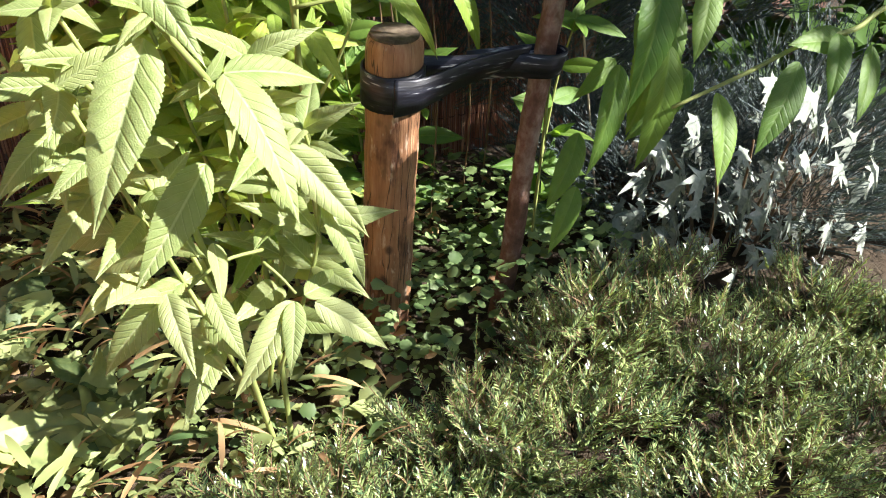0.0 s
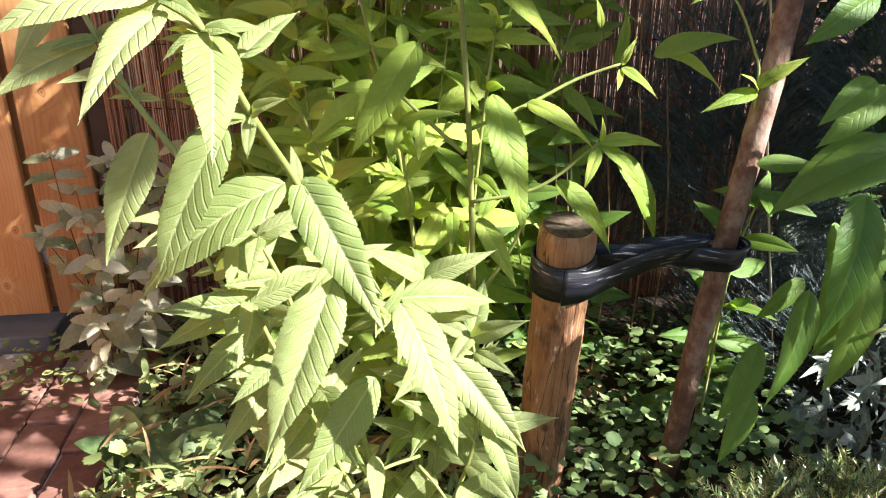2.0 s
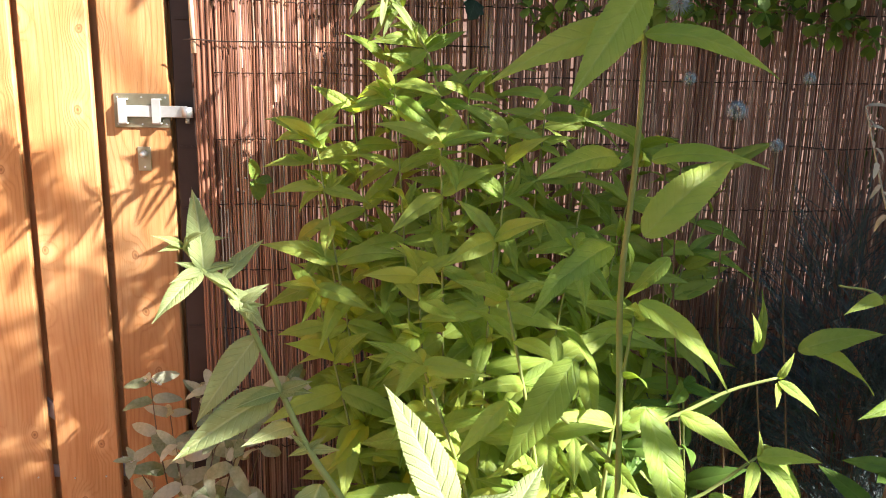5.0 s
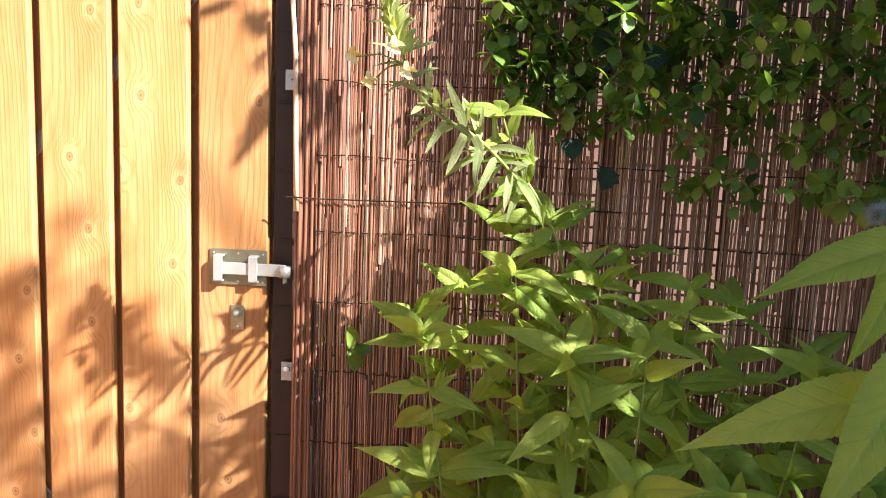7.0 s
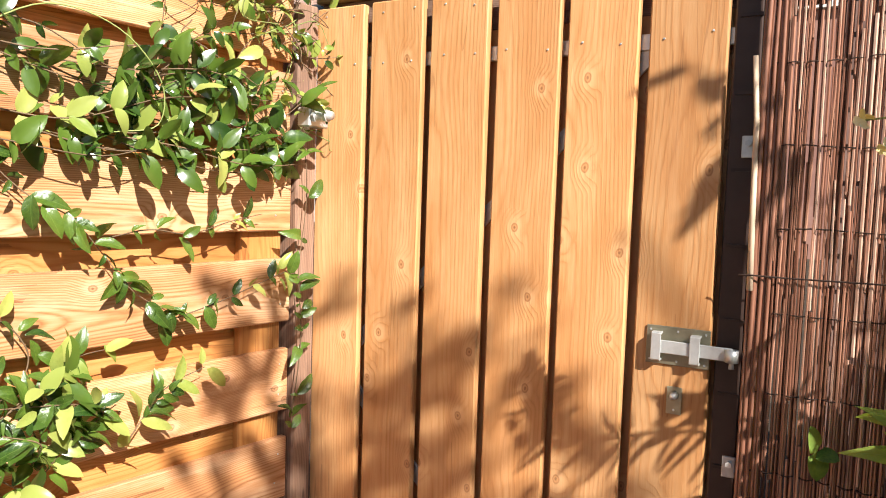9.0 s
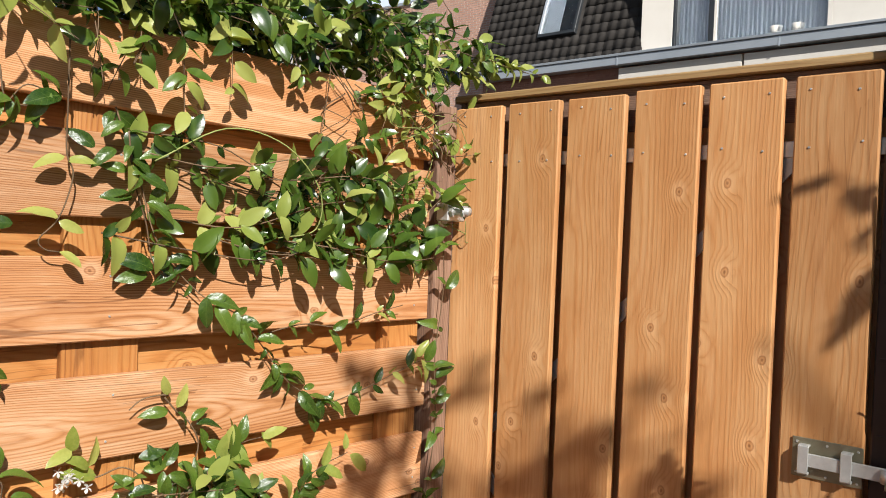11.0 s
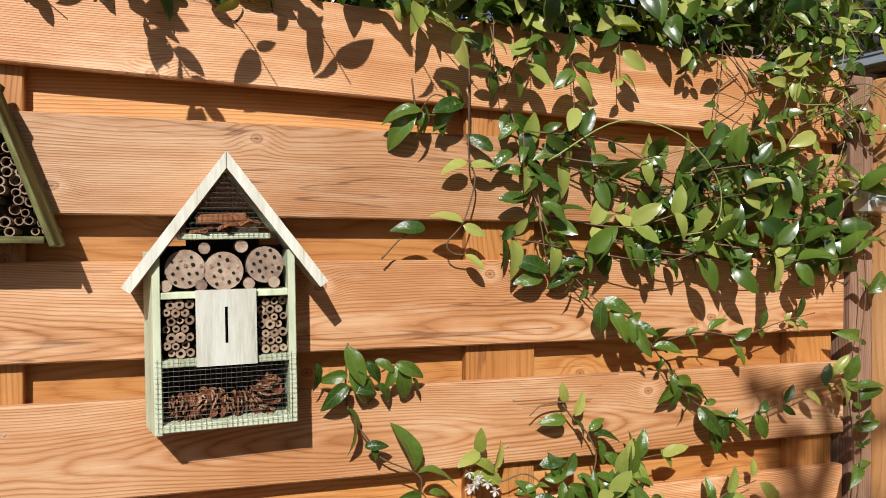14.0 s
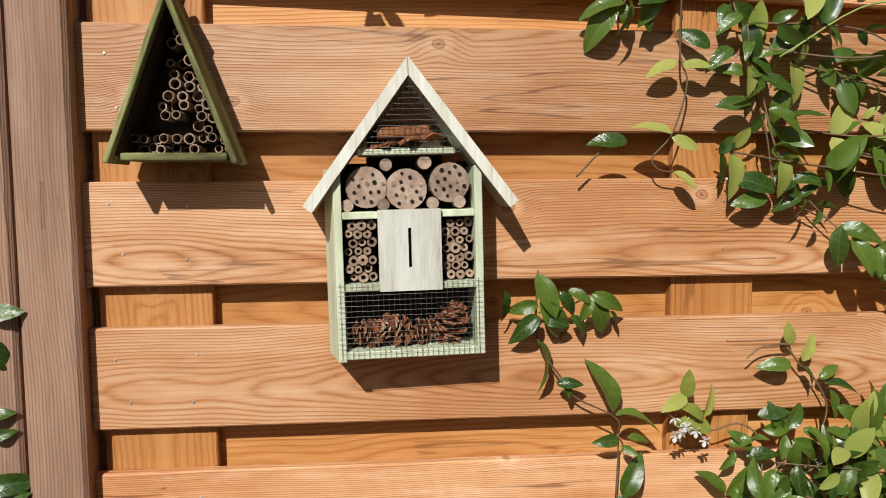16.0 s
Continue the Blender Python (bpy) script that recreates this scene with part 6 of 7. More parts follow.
# dried stalk with seed husks
rg = random.Random(61)
dry = thing("dry_stalk", "pale bleached dry stalk with curled seed husks", "dead plant", (0, 0, 0))
stalk = smooth_path([(2.27, -0.53, 0.55), (2.228, -0.55, 0.762), (2.203, -0.55, 0.87), (2.173, -0.55, 0.948), (2.15, -0.55, 1.015), (2.129, -0.55, 1.077)], 6)
part("stem", tube(bmesh.new(), [Vector((2.40, -0.5, 0.0))] + stalk, 0.0022, 0.0013, 6), STRAW, dry, "", True)
HUSK = variants("husk", STRAW_LEAF, 3, length_steps=6, width=0.14, droop=0.7, fold=0.5, peak=0.4)
for k in range(16):
    p = stalk[int((0.25 + 0.75 * k / 15) * (len(stalk) - 1))]
    d = Vector((rg.uniform(-1, 1), rg.uniform(-0.8, 0.2), rg.uniform(-0.7, 0.6)))
    share("husk", HUSK[k % 3], face(p, d, Vector((0, -0.6, 0.8)), rg.uniform(0.018, 0.035)), dry)

# white-flowered plant by the gate
rg = random.Random(14)
GREY = variants("leaf", GREY_LEAF, 5, length_steps=8, width=0.2, droop=0.5, fold=0.3, peak=0.4, wave=0.1)
WPETAL = variants("petal", PETAL_WHITE, 2, length_steps=4, width=0.5, droop=0.2, fold=0.1, peak=0.65)
wf = thing("white_flowers", "withered grey-leaved plant with small white four-petalled flowers", "flower", (0, 0, 0))
for (tx, ty, tz) in ((0.913, -0.15, 0.488), (1.018, -0.15, 0.468), (0.878, -0.18, 0.323), (0.958, -0.2, 0.20), (0.98, -0.22, 0.38), (1.073, -0.25, 0.41), (1.03, -0.30, 0.30), (1.10, -0.18, 0.36), (0.94, -0.12, 0.40), (1.15, -0.31, 0.47), (1.06, -0.22, 0.50), (1.22, -0.28, 0.54), (1.14, -0.36, 0.30), (1.02, -0.34, 0.19)):
    b0 = Vector((0.99 + rg.uniform(-0.05, 0.05), -0.2 + rg.uniform(-0.05, 0.05), 0.0))
    tip = Vector((tx, ty, tz))
    stem_with_leaves(wf, [b0, b0.lerp(tip, 0.35) + Vector((0.01, 0, 0.03)), b0.lerp(tip, 0.7) + Vector((0.0, 0, 0.02)), tip], rg, GREY, 0.085, 0.085, 0.002, 0.001, 0.25, 0.1, STEM_BROWN, 1.1)
for c in ((0.905, -0.155, 0.492), (0.922, -0.15, 0.49), (0.93, -0.152, 0.484), (1.012, -0.15, 0.473), (1.026, -0.155, 0.47), (0.878, -0.19, 0.326), (0.958, -0.21, 0.128), (1.035, -0.15, 0.468)):
    c = Vector(c)
    for k in range(4):
        a = k * 1.57 + c.x * 40
        share("petal", WPETAL[k % 2], aim(c, c + Vector((math.cos(a) * 0.008, -0.002, math.sin(a) * 0.008)), 0, 0.0085), wf)

# broad dock leaves and ground cover
rg = random.Random(15)
BROAD = variants("leaf", COVER, 4, length_steps=12, width=0.2, droop=0.5, fold=0.3, teeth=0.03, peak=0.5, wave=0.25)
dock = thing("dock_plant", "low rosette of broad crinkled green leaves", "weed", (1.18, -0.62, 0.03))
for k in range(9):
    a = k * 2.4
    leaf_on(dock, BROAD, (0, 0, 0), (math.cos(a) * 0.12, math.sin(a) * 0.12, rg.uniform(0.03, 0.10)), rg)
DOCK = variants("leaf", COVER, 2, length_steps=48, width=0.17, tip=0.8, droop=0.25, fold=0.4, teeth=0.05, peak=0.5, wave=0.2, quilt=0.022)
leaf_on(dock, DOCK, (0.05, -0.06, 0.03), (-0.075, 0.10, 0.085), rg, 0.2)
leaf_on(dock, DOCK, (0.06, -0.05, 0.03), (0.09, 0.08, 0.11), rg, 0.2)
copy_thing(dock, pose(1.34, -0.92, 0.03, 0, 0, 70))
copy_thing(dock, pose(1.36, -0.55, 0.03, 0, 0, 160))


def scatter(name, label, category, material, count, region, height, size, shape, seed, tip_up=0.6):
    """Many small leaves on a patch of ground."""
    rg = random.Random(seed)
    hp = Heap()
    x0, x1, y0, y1 = region
    for _ in range(count):
        x, y = rg.uniform(x0, x1), rg.uniform(y0, y1)
        h = height * (0.35 + 0.65 * (0.5 + 0.5 * noise.noise(Vector((x * 4, y * 4, seed))))) * rg.random() ** 0.5
        a = rg.uniform(0, 6.28)
        s = size * rg.uniform(0.5, 1.25)
        p = Vector((x, y, 0.03 + h))
        hp.add(shape, aim(p, p + Vector((math.cos(a), math.sin(a), rg.uniform(-0.3, tip_up))), rg.uniform(-0.6, 0.6), s))
    ob = hp.done(name, material, None, label)
    tagged(ob, label, category, kind="stuff")
    return ob


LOW = blade(5, 0.34, 0.3, 0.25, 0.0, 0.5)
LOBE = blade(7, 0.45, 0.3, 0.2, 0.22, 0.45)
scatter("ground_cover", "tangle of small green ground-cover leaves", "weeds", COVER, 900, (1.10, 1.75, -1.05, -0.1), 0.13, 0.03, LOBE, 31)
scatter("ground_cover", "thin grassy weeds in the bed", "weeds", COVER, 900, (1.1, 1.75, -1.1, -0.1), 0.12, 0.06, blade(5, 0.09, 0.4, 0.2, 0.0, 0.4), 35, 1.4)
scatter("ground_cover", "tiny round-leaved weeds between the plants", "weeds", COVER, 1500, (1.1, 1.9, -1.1, -0.2), 0.09, 0.016, LOW, 36)
scatter("ground_cover", "low green weeds round the foot of the stake", "weeds", SHADE_WEED, 1500, (1.72, 2.3, -0.95, -0.3), 0.20, 0.022, LOBE, 32)
scatter("leaf_litter", "curled brown dead leaves on the soil", "dead leaves", DRY, 340, (1.1, 2.2, -1.1, -0.1), 0.06, 0.035, LOW, 33, 0.2)
scatter("dry_grass", "thin straw-coloured dry grass blades in the bed", "dry grass", DRY, 380, (1.12, 1.75, -1.15, -0.1), 0.14, 0.08, blade(4, 0.045, 0.4, 0.2, 0.0, 0.4), 38, 1.3)
scatter("path_weeds", "small weeds in the paving joints", "weeds", COVER, 260, (0.55, 1.0, -0.42, -0.10), 0.035, 0.022, LOW, 34)

# low yew
def yew_bush(name, label, centres, count, seed, material, twig=0.07, fine=1.0, per_tuft=1, rise=0.4):
    """Mounds of tufts; a tuft is a handful of feathered shoots from one place."""
    rg = random.Random(seed)
    th = thing(name, label, "shrub", (0, 0, 0))
    needle = ([(0, -0.075, 0), (0.6, -0.09, 0.02), (1, 0, 0.04), (0.6, 0.09, 0.02), (0, 0.075, 0)], [(0, 1, 3, 4), (1, 2, 3)])
    hp, wd = Heap(), bmesh.new()
    weights = [c[3] * c[4] for c in centres]
    for _ in range(count // per_tuft):
        cx, cy, cz, rx, ry, rz = rg.choices(centres, weights)[0]
        u = Vector((rg.gauss(0, 1), rg.gauss(0, 1), abs(rg.gauss(0, 1)) * 0.9 + 0.05)).normalized()
        k = rg.uniform(0.55, 1.0) * (1 + 0.35 * noise.noise(u * 2.5 + Vector((cx, cy, cz))))
        p0 = Vector((cx + u.x * rx * k, cy + u.y * ry * k, max(0.03, cz + u.z * rz * k)))
        lead = (Vector((u.x, u.y, u.z * 0.4 + rise)) + Vector((rg.uniform(-0.5, 0.5), rg.uniform(-0.5, 0.5), rg.uniform(-0.2, 0.4)))).normalized()
        big = rg.uniform(0.7, 1.5)
        for q in range(per_tuft):
            d = (lead + Vector((rg.uniform(-0.7, 0.7), rg.uniform(-0.7, 0.7), rg.uniform(-0.3, 0.5))) * (0.0 if q == 0 else 1.0)).normalized()
            ln = twig * big * rg.uniform(0.5, 1.1) * (1.3 if q == 0 else 1.0)
            p = p0 + Vector((rg.uniform(-1, 1), rg.uniform(-1, 1), rg.uniform(-0.5, 0.5))) * 0.012 * (per_tuft > 1)
            tube(wd, [p - d * ln * 0.5, p, p + d * ln], 0.0011, 0.0006, 3, False)
            sv = d.cross(Vector((rg.uniform(-0.5, 0.5), rg.uniform(-0.5, 0.5), 1)))
            sv = sv.normalized() if sv.length > 0.05 else Vector((1, 0, 0))
            wv = d.cross(sv)
            n = max(7, int(ln / 0.0046))
            for j in range(n):
                b = p + d * ln * (j / n)
                for sg in (1, -1):
                    e = (sv * sg + d * 0.75 + wv * rg.uniform(-0.35, 0.35) + Vector((0, 0, rg.uniform(-0.1, 0.3)))).normalized()
                    hp.add(needle, aim(b, b + e, rg.uniform(-0.5, 0.5), fine * rg.uniform(0.009, 0.015) * (1.0 - 0.45 * (j / n) ** 2)))
    hp.done("needles", material, th, "", "stuff")
    o = part("twig_work", wd, STEM_BROWN if material is YEW else material, th)
    o["kind"] = "stuff"
    return th


YEW_MOUNDS = [(2.19, -1.03, 0.05, 0.13, 0.10, 0.20), (2.06, -1.02, 0.05, 0.12, 0.10, 0.19), (2.27, -1.13, 0.03, 0.15, 0.11, 0.13), (2.00, -1.13, 0.02, 0.16, 0.10, 0.11), (1.74, -1.18, 0.0, 0.22, 0.10, 0.075), (2.53, -1.0, 0.0, 0.12, 0.12, 0.15), (2.62, -1.10, 0.0, 0.16, 0.12, 0.12), (2.42, -1.24, 0.0, 0.16, 0.10, 0.11), (2.16, -1.28, 0.0, 0.20, 0.10, 0.12), (1.60, -1.14, 0.02, 0.13, 0.09, 0.11), (1.86, -1.10, 0.02, 0.14, 0.09, 0.13)]
yew_bush("yew", "low spreading yew with sunlit yellow-green needles", YEW_MOUNDS, 6000, 41, YEW, 0.045, 1.0, 5, 0.7)
yew_bush("conifer", "dark blue-green feathery conifer in the shade behind the young tree", [(2.35, -0.35, 0.35, 0.22, 0.18, 0.42), (2.62, -0.42, 0.45, 0.25, 0.22, 0.6), (2.9, -0.5, 0.6, 0.3, 0.3, 0.8), (2.08, -0.24, 0.25, 0.17, 0.12, 0.45), (2.3, -0.3, 0.5, 0.2, 0.12, 0.45), (2.5, -0.5, 0.05, 0.28, 0.22, 0.34), (2.8, -0.6, 0.05, 0.3, 0.3, 0.4), (2.42, -0.28, 0.05, 0.2, 0.14, 0.35)], 9000, 42, CONIFER, 0.05, 0.8)
def lobed_leaf(seed):
    """A maple-like leaf of unit length: five pointed lobes round a short blade, drooping."""
    rg = random.Random(seed)
    rim = [(0.0, 0.0)]
    for a, r in ((-128, 0.42), (-100, 0.24), (-66, 0.66), (-44, 0.33), (-24, 0.62), (-13, 0.5), (0, 1.0), (13, 0.5), (24, 0.62), (44, 0.33), (66, 0.66), (100, 0.24), (128, 0.42)):
        a, r = math.radians(a + rg.uniform(-6, 6)), r * rg.uniform(0.68, 1.2)
        rim.append((0.12 + r * math.cos(a) * 0.88, r * math.sin(a)))
    verts = [(0.2, 0.0, 0.03)] + [(x, y, -0.22 * x * x - 0.30 * y * y + rg.uniform(-0.03, 0.03)) for x, y in rim]
    faces = [(0, 1 + i, 1 + (i + 1) % len(rim)) for i in range(len(rim))]
    me = bpy.data.meshes.new("leaf")
    me.from_pydata(verts, [], faces)
    me.materials.append(LOBED_GLARE)
    return me


SHINY = [lobed_leaf(k) for k in range(5)]
rg = random.Random(44)
lob = thing("lobed_plant", "glossy dark plant, its jagged lobed leaves coloured pale for sun glare", "plant", (0, 0, 0))
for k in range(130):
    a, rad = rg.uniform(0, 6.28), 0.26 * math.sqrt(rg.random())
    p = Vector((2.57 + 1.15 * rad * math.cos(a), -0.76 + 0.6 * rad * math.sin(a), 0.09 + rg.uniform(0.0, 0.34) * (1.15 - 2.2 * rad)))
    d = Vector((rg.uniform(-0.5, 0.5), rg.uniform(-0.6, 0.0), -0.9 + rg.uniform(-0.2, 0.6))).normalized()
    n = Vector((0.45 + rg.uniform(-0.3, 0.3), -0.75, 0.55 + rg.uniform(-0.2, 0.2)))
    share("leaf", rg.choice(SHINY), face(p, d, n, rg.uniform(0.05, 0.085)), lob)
for k in range(5):
    part("stem", tube(bmesh.new(), smooth_path([(2.48 + 0.03 * k, -0.74, 0.0), (2.42 + 0.06 * k, -0.76, 0.2), (2.34 + 0.09 * k, -0.78, 0.31)], 4), 0.004, 0.002, 6), STEM_BROWN, lob, "", True)

# creeper and ivy over the screen
rg = random.Random(16)
CREEP = variants("leaflet", CREEPER, 4, length_steps=5, width=0.36, droop=0.25, fold=0.2, peak=0.55)
creeper = thing("creeper", "five-leaved creeper hanging over the reed screen", "climber", (0, 0, 0))


def spray(c, size, rg):
    n = Vector((rg.uniform(-0.4, 0.4), -1, rg.uniform(-0.2, 0.5))).normalized()
    u = n.cross(Vector((rg.uniform(-0.5, 0.5), 0.2, 1))).normalized()
    w = n.cross(u)
    off = rg.uniform(0, 6.28)
    for k in range(5):
        a = off + k * 1.15
        d = u * math.cos(a) + w * math.sin(a) + n * 0.12
        m = aim(c, c + d, 0, size)
        share("leaflet", CREEP[k % 4], m, creeper)


hp = Heap()
leaflet = blade(4, 0.36, 0.25, 0.2, 0.0, 0.55)
for k in range(1700):
    x = rg.uniform(1.36, 2.55)
    low = 1.20 + 0.22 * max(0.0, (1.75 - x) / 0.45) + 0.06 * noise.noise(Vector((x * 9, 0, 2)))
    z = rg.uniform(low, 1.98)
    if rg.random() < (0.5 if z < 1.36 else 0.05) or (z < 1.33 and 1.5 < x < 1.68):
        continue
    c = Vector((x, rg.uniform(-0.10 if x < 1.55 else (-0.20 if x < 1.75 else -0.34), -0.03), z))
    if k < 60:
        spray(c, rg.uniform(0.03, 0.05), rg)
    else:
        n = Vector((rg.uniform(-0.5, 0.5), -1, rg.uniform(-0.2, 0.6))).normalized()
        u = n.cross(Vector((rg.uniform(-0.5, 0.5), 0.2, 1))).normalized()
        w = n.cross(u)
        s = rg.uniform(0.022, 0.040)
        for q in range(5):
            a = q * 1.2 + k
            hp.add(leaflet, aim(c, c + u * math.cos(a) + w * math.sin(a) + n * 0.12, 0, s))
hp.done("foliage", CREEPER, creeper, "", "stuff")
for k in range(9):
    x = 1.45 + 0.12 * k
    part("stem", tube(bmesh.new(), smooth_path([(x, -0.02, 1.95), (x + rg.uniform(-0.05, 0.05), -0.07, 1.7), (x + rg.uniform(-0.08, 0.08), -0.05, 1.5), (x + rg.uniform(-0.1, 0.1), -0.08, 1.28)], 6), 0.0016, 0.0009, 5), STEM_GREEN, creeper)
lf = thing("creeper_shoot", "pair of pale green heart-shaped leaves against the reeds", "climber", (1.125, -0.035, 0.90))
HEART = variants("leaf", CREEPER, 2, length_steps=6, width=0.45, droop=0.2, fold=0.1, peak=0.3)
leaf_on(lf, HEART, (0, 0, 0), (-0.012, -0.01, 0.045), rg, 1.2)
leaf_on(lf, HEART, (0, 0, 0), (0.035, -0.012, -0.004), rg, 1.0)
leaf_on(lf, HEART, (0, 0, 0), (0.004, -0.012, -0.045), rg, 1.0)
IVYS = variants("leaf", IVY, 3, length_steps=7, width=0.5, droop=0.2, fold=0.2, teeth=0.2, peak=0.3)
ivy = thing("ivy", "dark ivy leaves among the creeper on the reed screen", "climber", (1.56, -0.10, 1.5))
for p in ((0, 0, 0), (0.02, 0.0, -0.23), (-0.05, 0.02, -0.18), (0.09, 0.0, -0.02), (0.2, 0.02, 0.05), (-0.1, 0.03, -0.3)):
    p = Vector(p)
    leaf_on(ivy, IVYS, p, p + Vector((rg.uniform(-0.03, 0.03), -0.01, -0.04)), rg, 0.2)

# ---- glossy climber on the board fence ----
rg = random.Random(17)
JAS = variants("leaf", GLOSSY, 6, length_steps=14, width=0.215, tip=0.85, droop=0.45, fold=0.75, peak=0.45, wave=0.06)
JASY = variants("leaf", GLOSSY_YOUNG, 4, length_steps=8, width=0.21, tip=0.8, droop=0.3, fold=0.5, peak=0.42, wave=0.05)
jas = thing("fence_climber", "glossy-leaved evergreen climber spreading over the board fence", "climber", (0, 0, 0))
made = [0]
jheap, jyoung = Heap(), Heap()
JSHAPE = [blade(7, 0.235, 0.35 * k, 0.4, 0.0, 0.43, 0.05, k, tip=0.8) for k in (0.4, 1.0, 1.7)]


def jas_leaf(p, d, size, young):
    m = face(p, d, FN * 0.6 + Vector((rg.uniform(-0.8, 0.8), rg.uniform(-0.8, 0.8), 0.6 + rg.uniform(-0.6, 0.5))), size)
    if made[0] < 300:
        made[0] += 1
        share("leaf", rg.choice(JASY if young else JAS), m, jas)
    else:
        (jyoung if young else jheap).add(rg.choice(JSHAPE), m)


def jas_pair(p, along, size, young, out=0.5):
    u = FN.cross(along)
    for sg in (1, -1):
        d = (u * sg * rg.uniform(0.6, 1.0) + along * rg.uniform(0.2, 0.7) + FN * rg.uniform(0.05, out) + Vector((0, 0, rg.uniform(-0.5, 0.45)))).normalized()
        jas_leaf(p + FN * rg.uniform(-0.008, 0.012) + Vector((0, 0, rg.uniform(-0.008, 0.008))), d, size * rg.uniform(0.55, 1.7), young)


def jas_vine(pts, every=0.032, size=0.042, young=0.2, out=0.5, r=0.0016, prob=1.0, start=0.0):
    path = smooth_path([fence_at(s, z, d) for s, z, d in pts], 6)
    part("vine", tube(bmesh.new(), path, r, r * 0.6, 5), STEM_BROWN, jas, "", True)
    acc, nxt = 0.0, start
    for a, b in zip(path, path[1:]):
        seg = (b - a).length
        while acc + seg >= nxt:
            if rg.random() < prob:
                jas_pair(a.lerp(b, (nxt - acc) / seg), (b - a).normalized(), size, rg.random() < young, out)
            nxt += every * rg.choice((0.5, 0.7, 1.2, 1.8, 2.2))
        acc += seg


# single trails, most visible first
VINE_A = [(1.126, 1.173, 1.168, 1.171), (1.124, 1.177, 1.101, 1.17), (1.124, 1.156, 1.168, 1.134), (1.129, 1.219, 1.101, 1.163), (1.124, 1.177, 1.072, 1.123), (1.095, 1.193, 1.074, 1.161), (1.082, 1.193, 1.051, 1.186), (1.048, 1.184, 1.059, 1.152), (1.046, 1.188, 1.006, 1.168), (1.044, 1.184, 1.021, 1.13), (1.018, 1.162, 1.004, 1.145), (1.078, 1.155, 1.046, 1.131), (1.12, 1.152, 1.084, 1.145), (1.177, 1.195, 1.172, 1.151), (1.127, 1.118, 1.088, 1.06), (1.085, 1.062, 1.079, 1.035), (1.098, 1.054, 1.069, 1.062), (1.011, 1.008, 1.022, 1.084), (1.007, 1.003, 0.954, 1.018), (0.989, 0.968, 0.953, 0.968), (1.002, 0.964, 1.036, 0.973), (0.997, 0.955, 0.983, 0.95), (0.992, 0.876, 0.974, 0.936), (1.005, 0.872, 0.987, 0.88)]
VINE_B = [(0.898, 1.026, 0.903, 1.068), (0.898, 1.03, 0.937, 1.017), (0.87, 0.994, 0.902, 1.025), (0.87, 0.996, 0.854, 1.04), (0.857, 0.976, 0.91, 1.003), (0.735, 1.104, 0.748, 1.137), (0.716, 1.078, 0.698, 1.117), (0.734, 1.074, 0.78, 1.077), (0.716, 1.069, 0.685, 1.044), (0.688, 1.05, 0.663, 1.074), (0.678, 1.041, 0.639, 1.052), (0.669, 1.032, 0.655, 0.99), (0.785, 0.996, 0.742, 1.006), (0.776, 0.973, 0.736, 0.98), (0.739, 0.972, 0.71, 1.01), (0.712, 0.971, 0.677, 0.96), (0.675, 0.97, 0.635, 0.963), (0.729, 0.954, 0.69, 0.947), (0.739, 0.963, 0.748, 0.932), (0.683, 0.943, 0.615, 0.926), (0.829, 0.949, 0.799, 0.969), (0.793, 0.956, 0.79, 0.977), (0.82, 0.94, 0.837, 0.917), (0.801, 0.93, 0.762, 0.95)]
VINE_C = [(0.831, 0.877, 0.868, 0.914), (0.818, 0.886, 0.822, 0.863), (0.773, 0.902, 0.733, 0.895), (0.728, 0.904, 0.696, 0.867), (0.793, 0.938, 0.817, 0.978), (0.755, 0.91, 0.782, 0.871), (0.654, 0.906, 0.612, 0.863), (0.634, 0.869, 0.604, 0.89), (0.691, 0.898, 0.659, 0.879), (0.748, 0.972, 0.769, 1.007), (0.658, 1.005, 0.618, 0.985), (0.783, 0.92, 0.823, 0.872)]
VINE_T = [(1.016, 1.607, 1.06, 1.549), (1.008, 1.607, 0.998, 1.574), (0.975, 1.6, 0.965, 1.57), (0.923, 1.525, 0.968, 1.515), (0.918, 1.518, 0.885, 1.528), (0.929, 1.423, 0.984, 1.439), (0.929, 1.417, 0.894, 1.401), (0.927, 1.366, 0.893, 1.349), (0.996, 1.411, 1.05, 1.413), (0.876, 1.545, 0.915, 1.575), (0.842, 1.546, 0.878, 1.525), (0.82, 1.51, 0.859, 1.52), (0.82, 1.51, 0.786, 1.512), (0.81, 1.465, 0.862, 1.467), (0.758, 1.49, 0.775, 1.439), (0.751, 1.543, 0.796, 1.549), (0.744, 1.563, 0.706, 1.566), (0.783, 1.44, 0.77, 1.419), (0.77, 1.336, 0.829, 1.369), (0.775, 1.344, 0.82, 1.353), (0.779, 1.328, 0.832, 1.322), (0.735, 1.327, 0.764, 1.361), (0.73, 1.327, 0.715, 1.352), (0.726, 1.327, 0.767, 1.324)]
for i, (s0, z0, s1, z1) in enumerate(VINE_A + VINE_B + VINE_C + VINE_T):
    a, b = fence_at(s0, z0, 0.030), fence_at(s1, z1, 0.034 + rg.uniform(0.0, 0.02))
    light_leaf = 24 <= i < 31 or i in (63, 64, 65, 66, 67)
    up = FN * 0.75 + Vector((0, 0, 0.45)) + Vector((rg.uniform(-0.5, 0.5), rg.uniform(-0.5, 0.5), rg.uniform(-0.35, 0.35)))
    made[0] += 1
    share("leaf", rg.choice(JASY if light_leaf else JAS), face(a, b - a, up, (b - a).length * 1.12), jas)
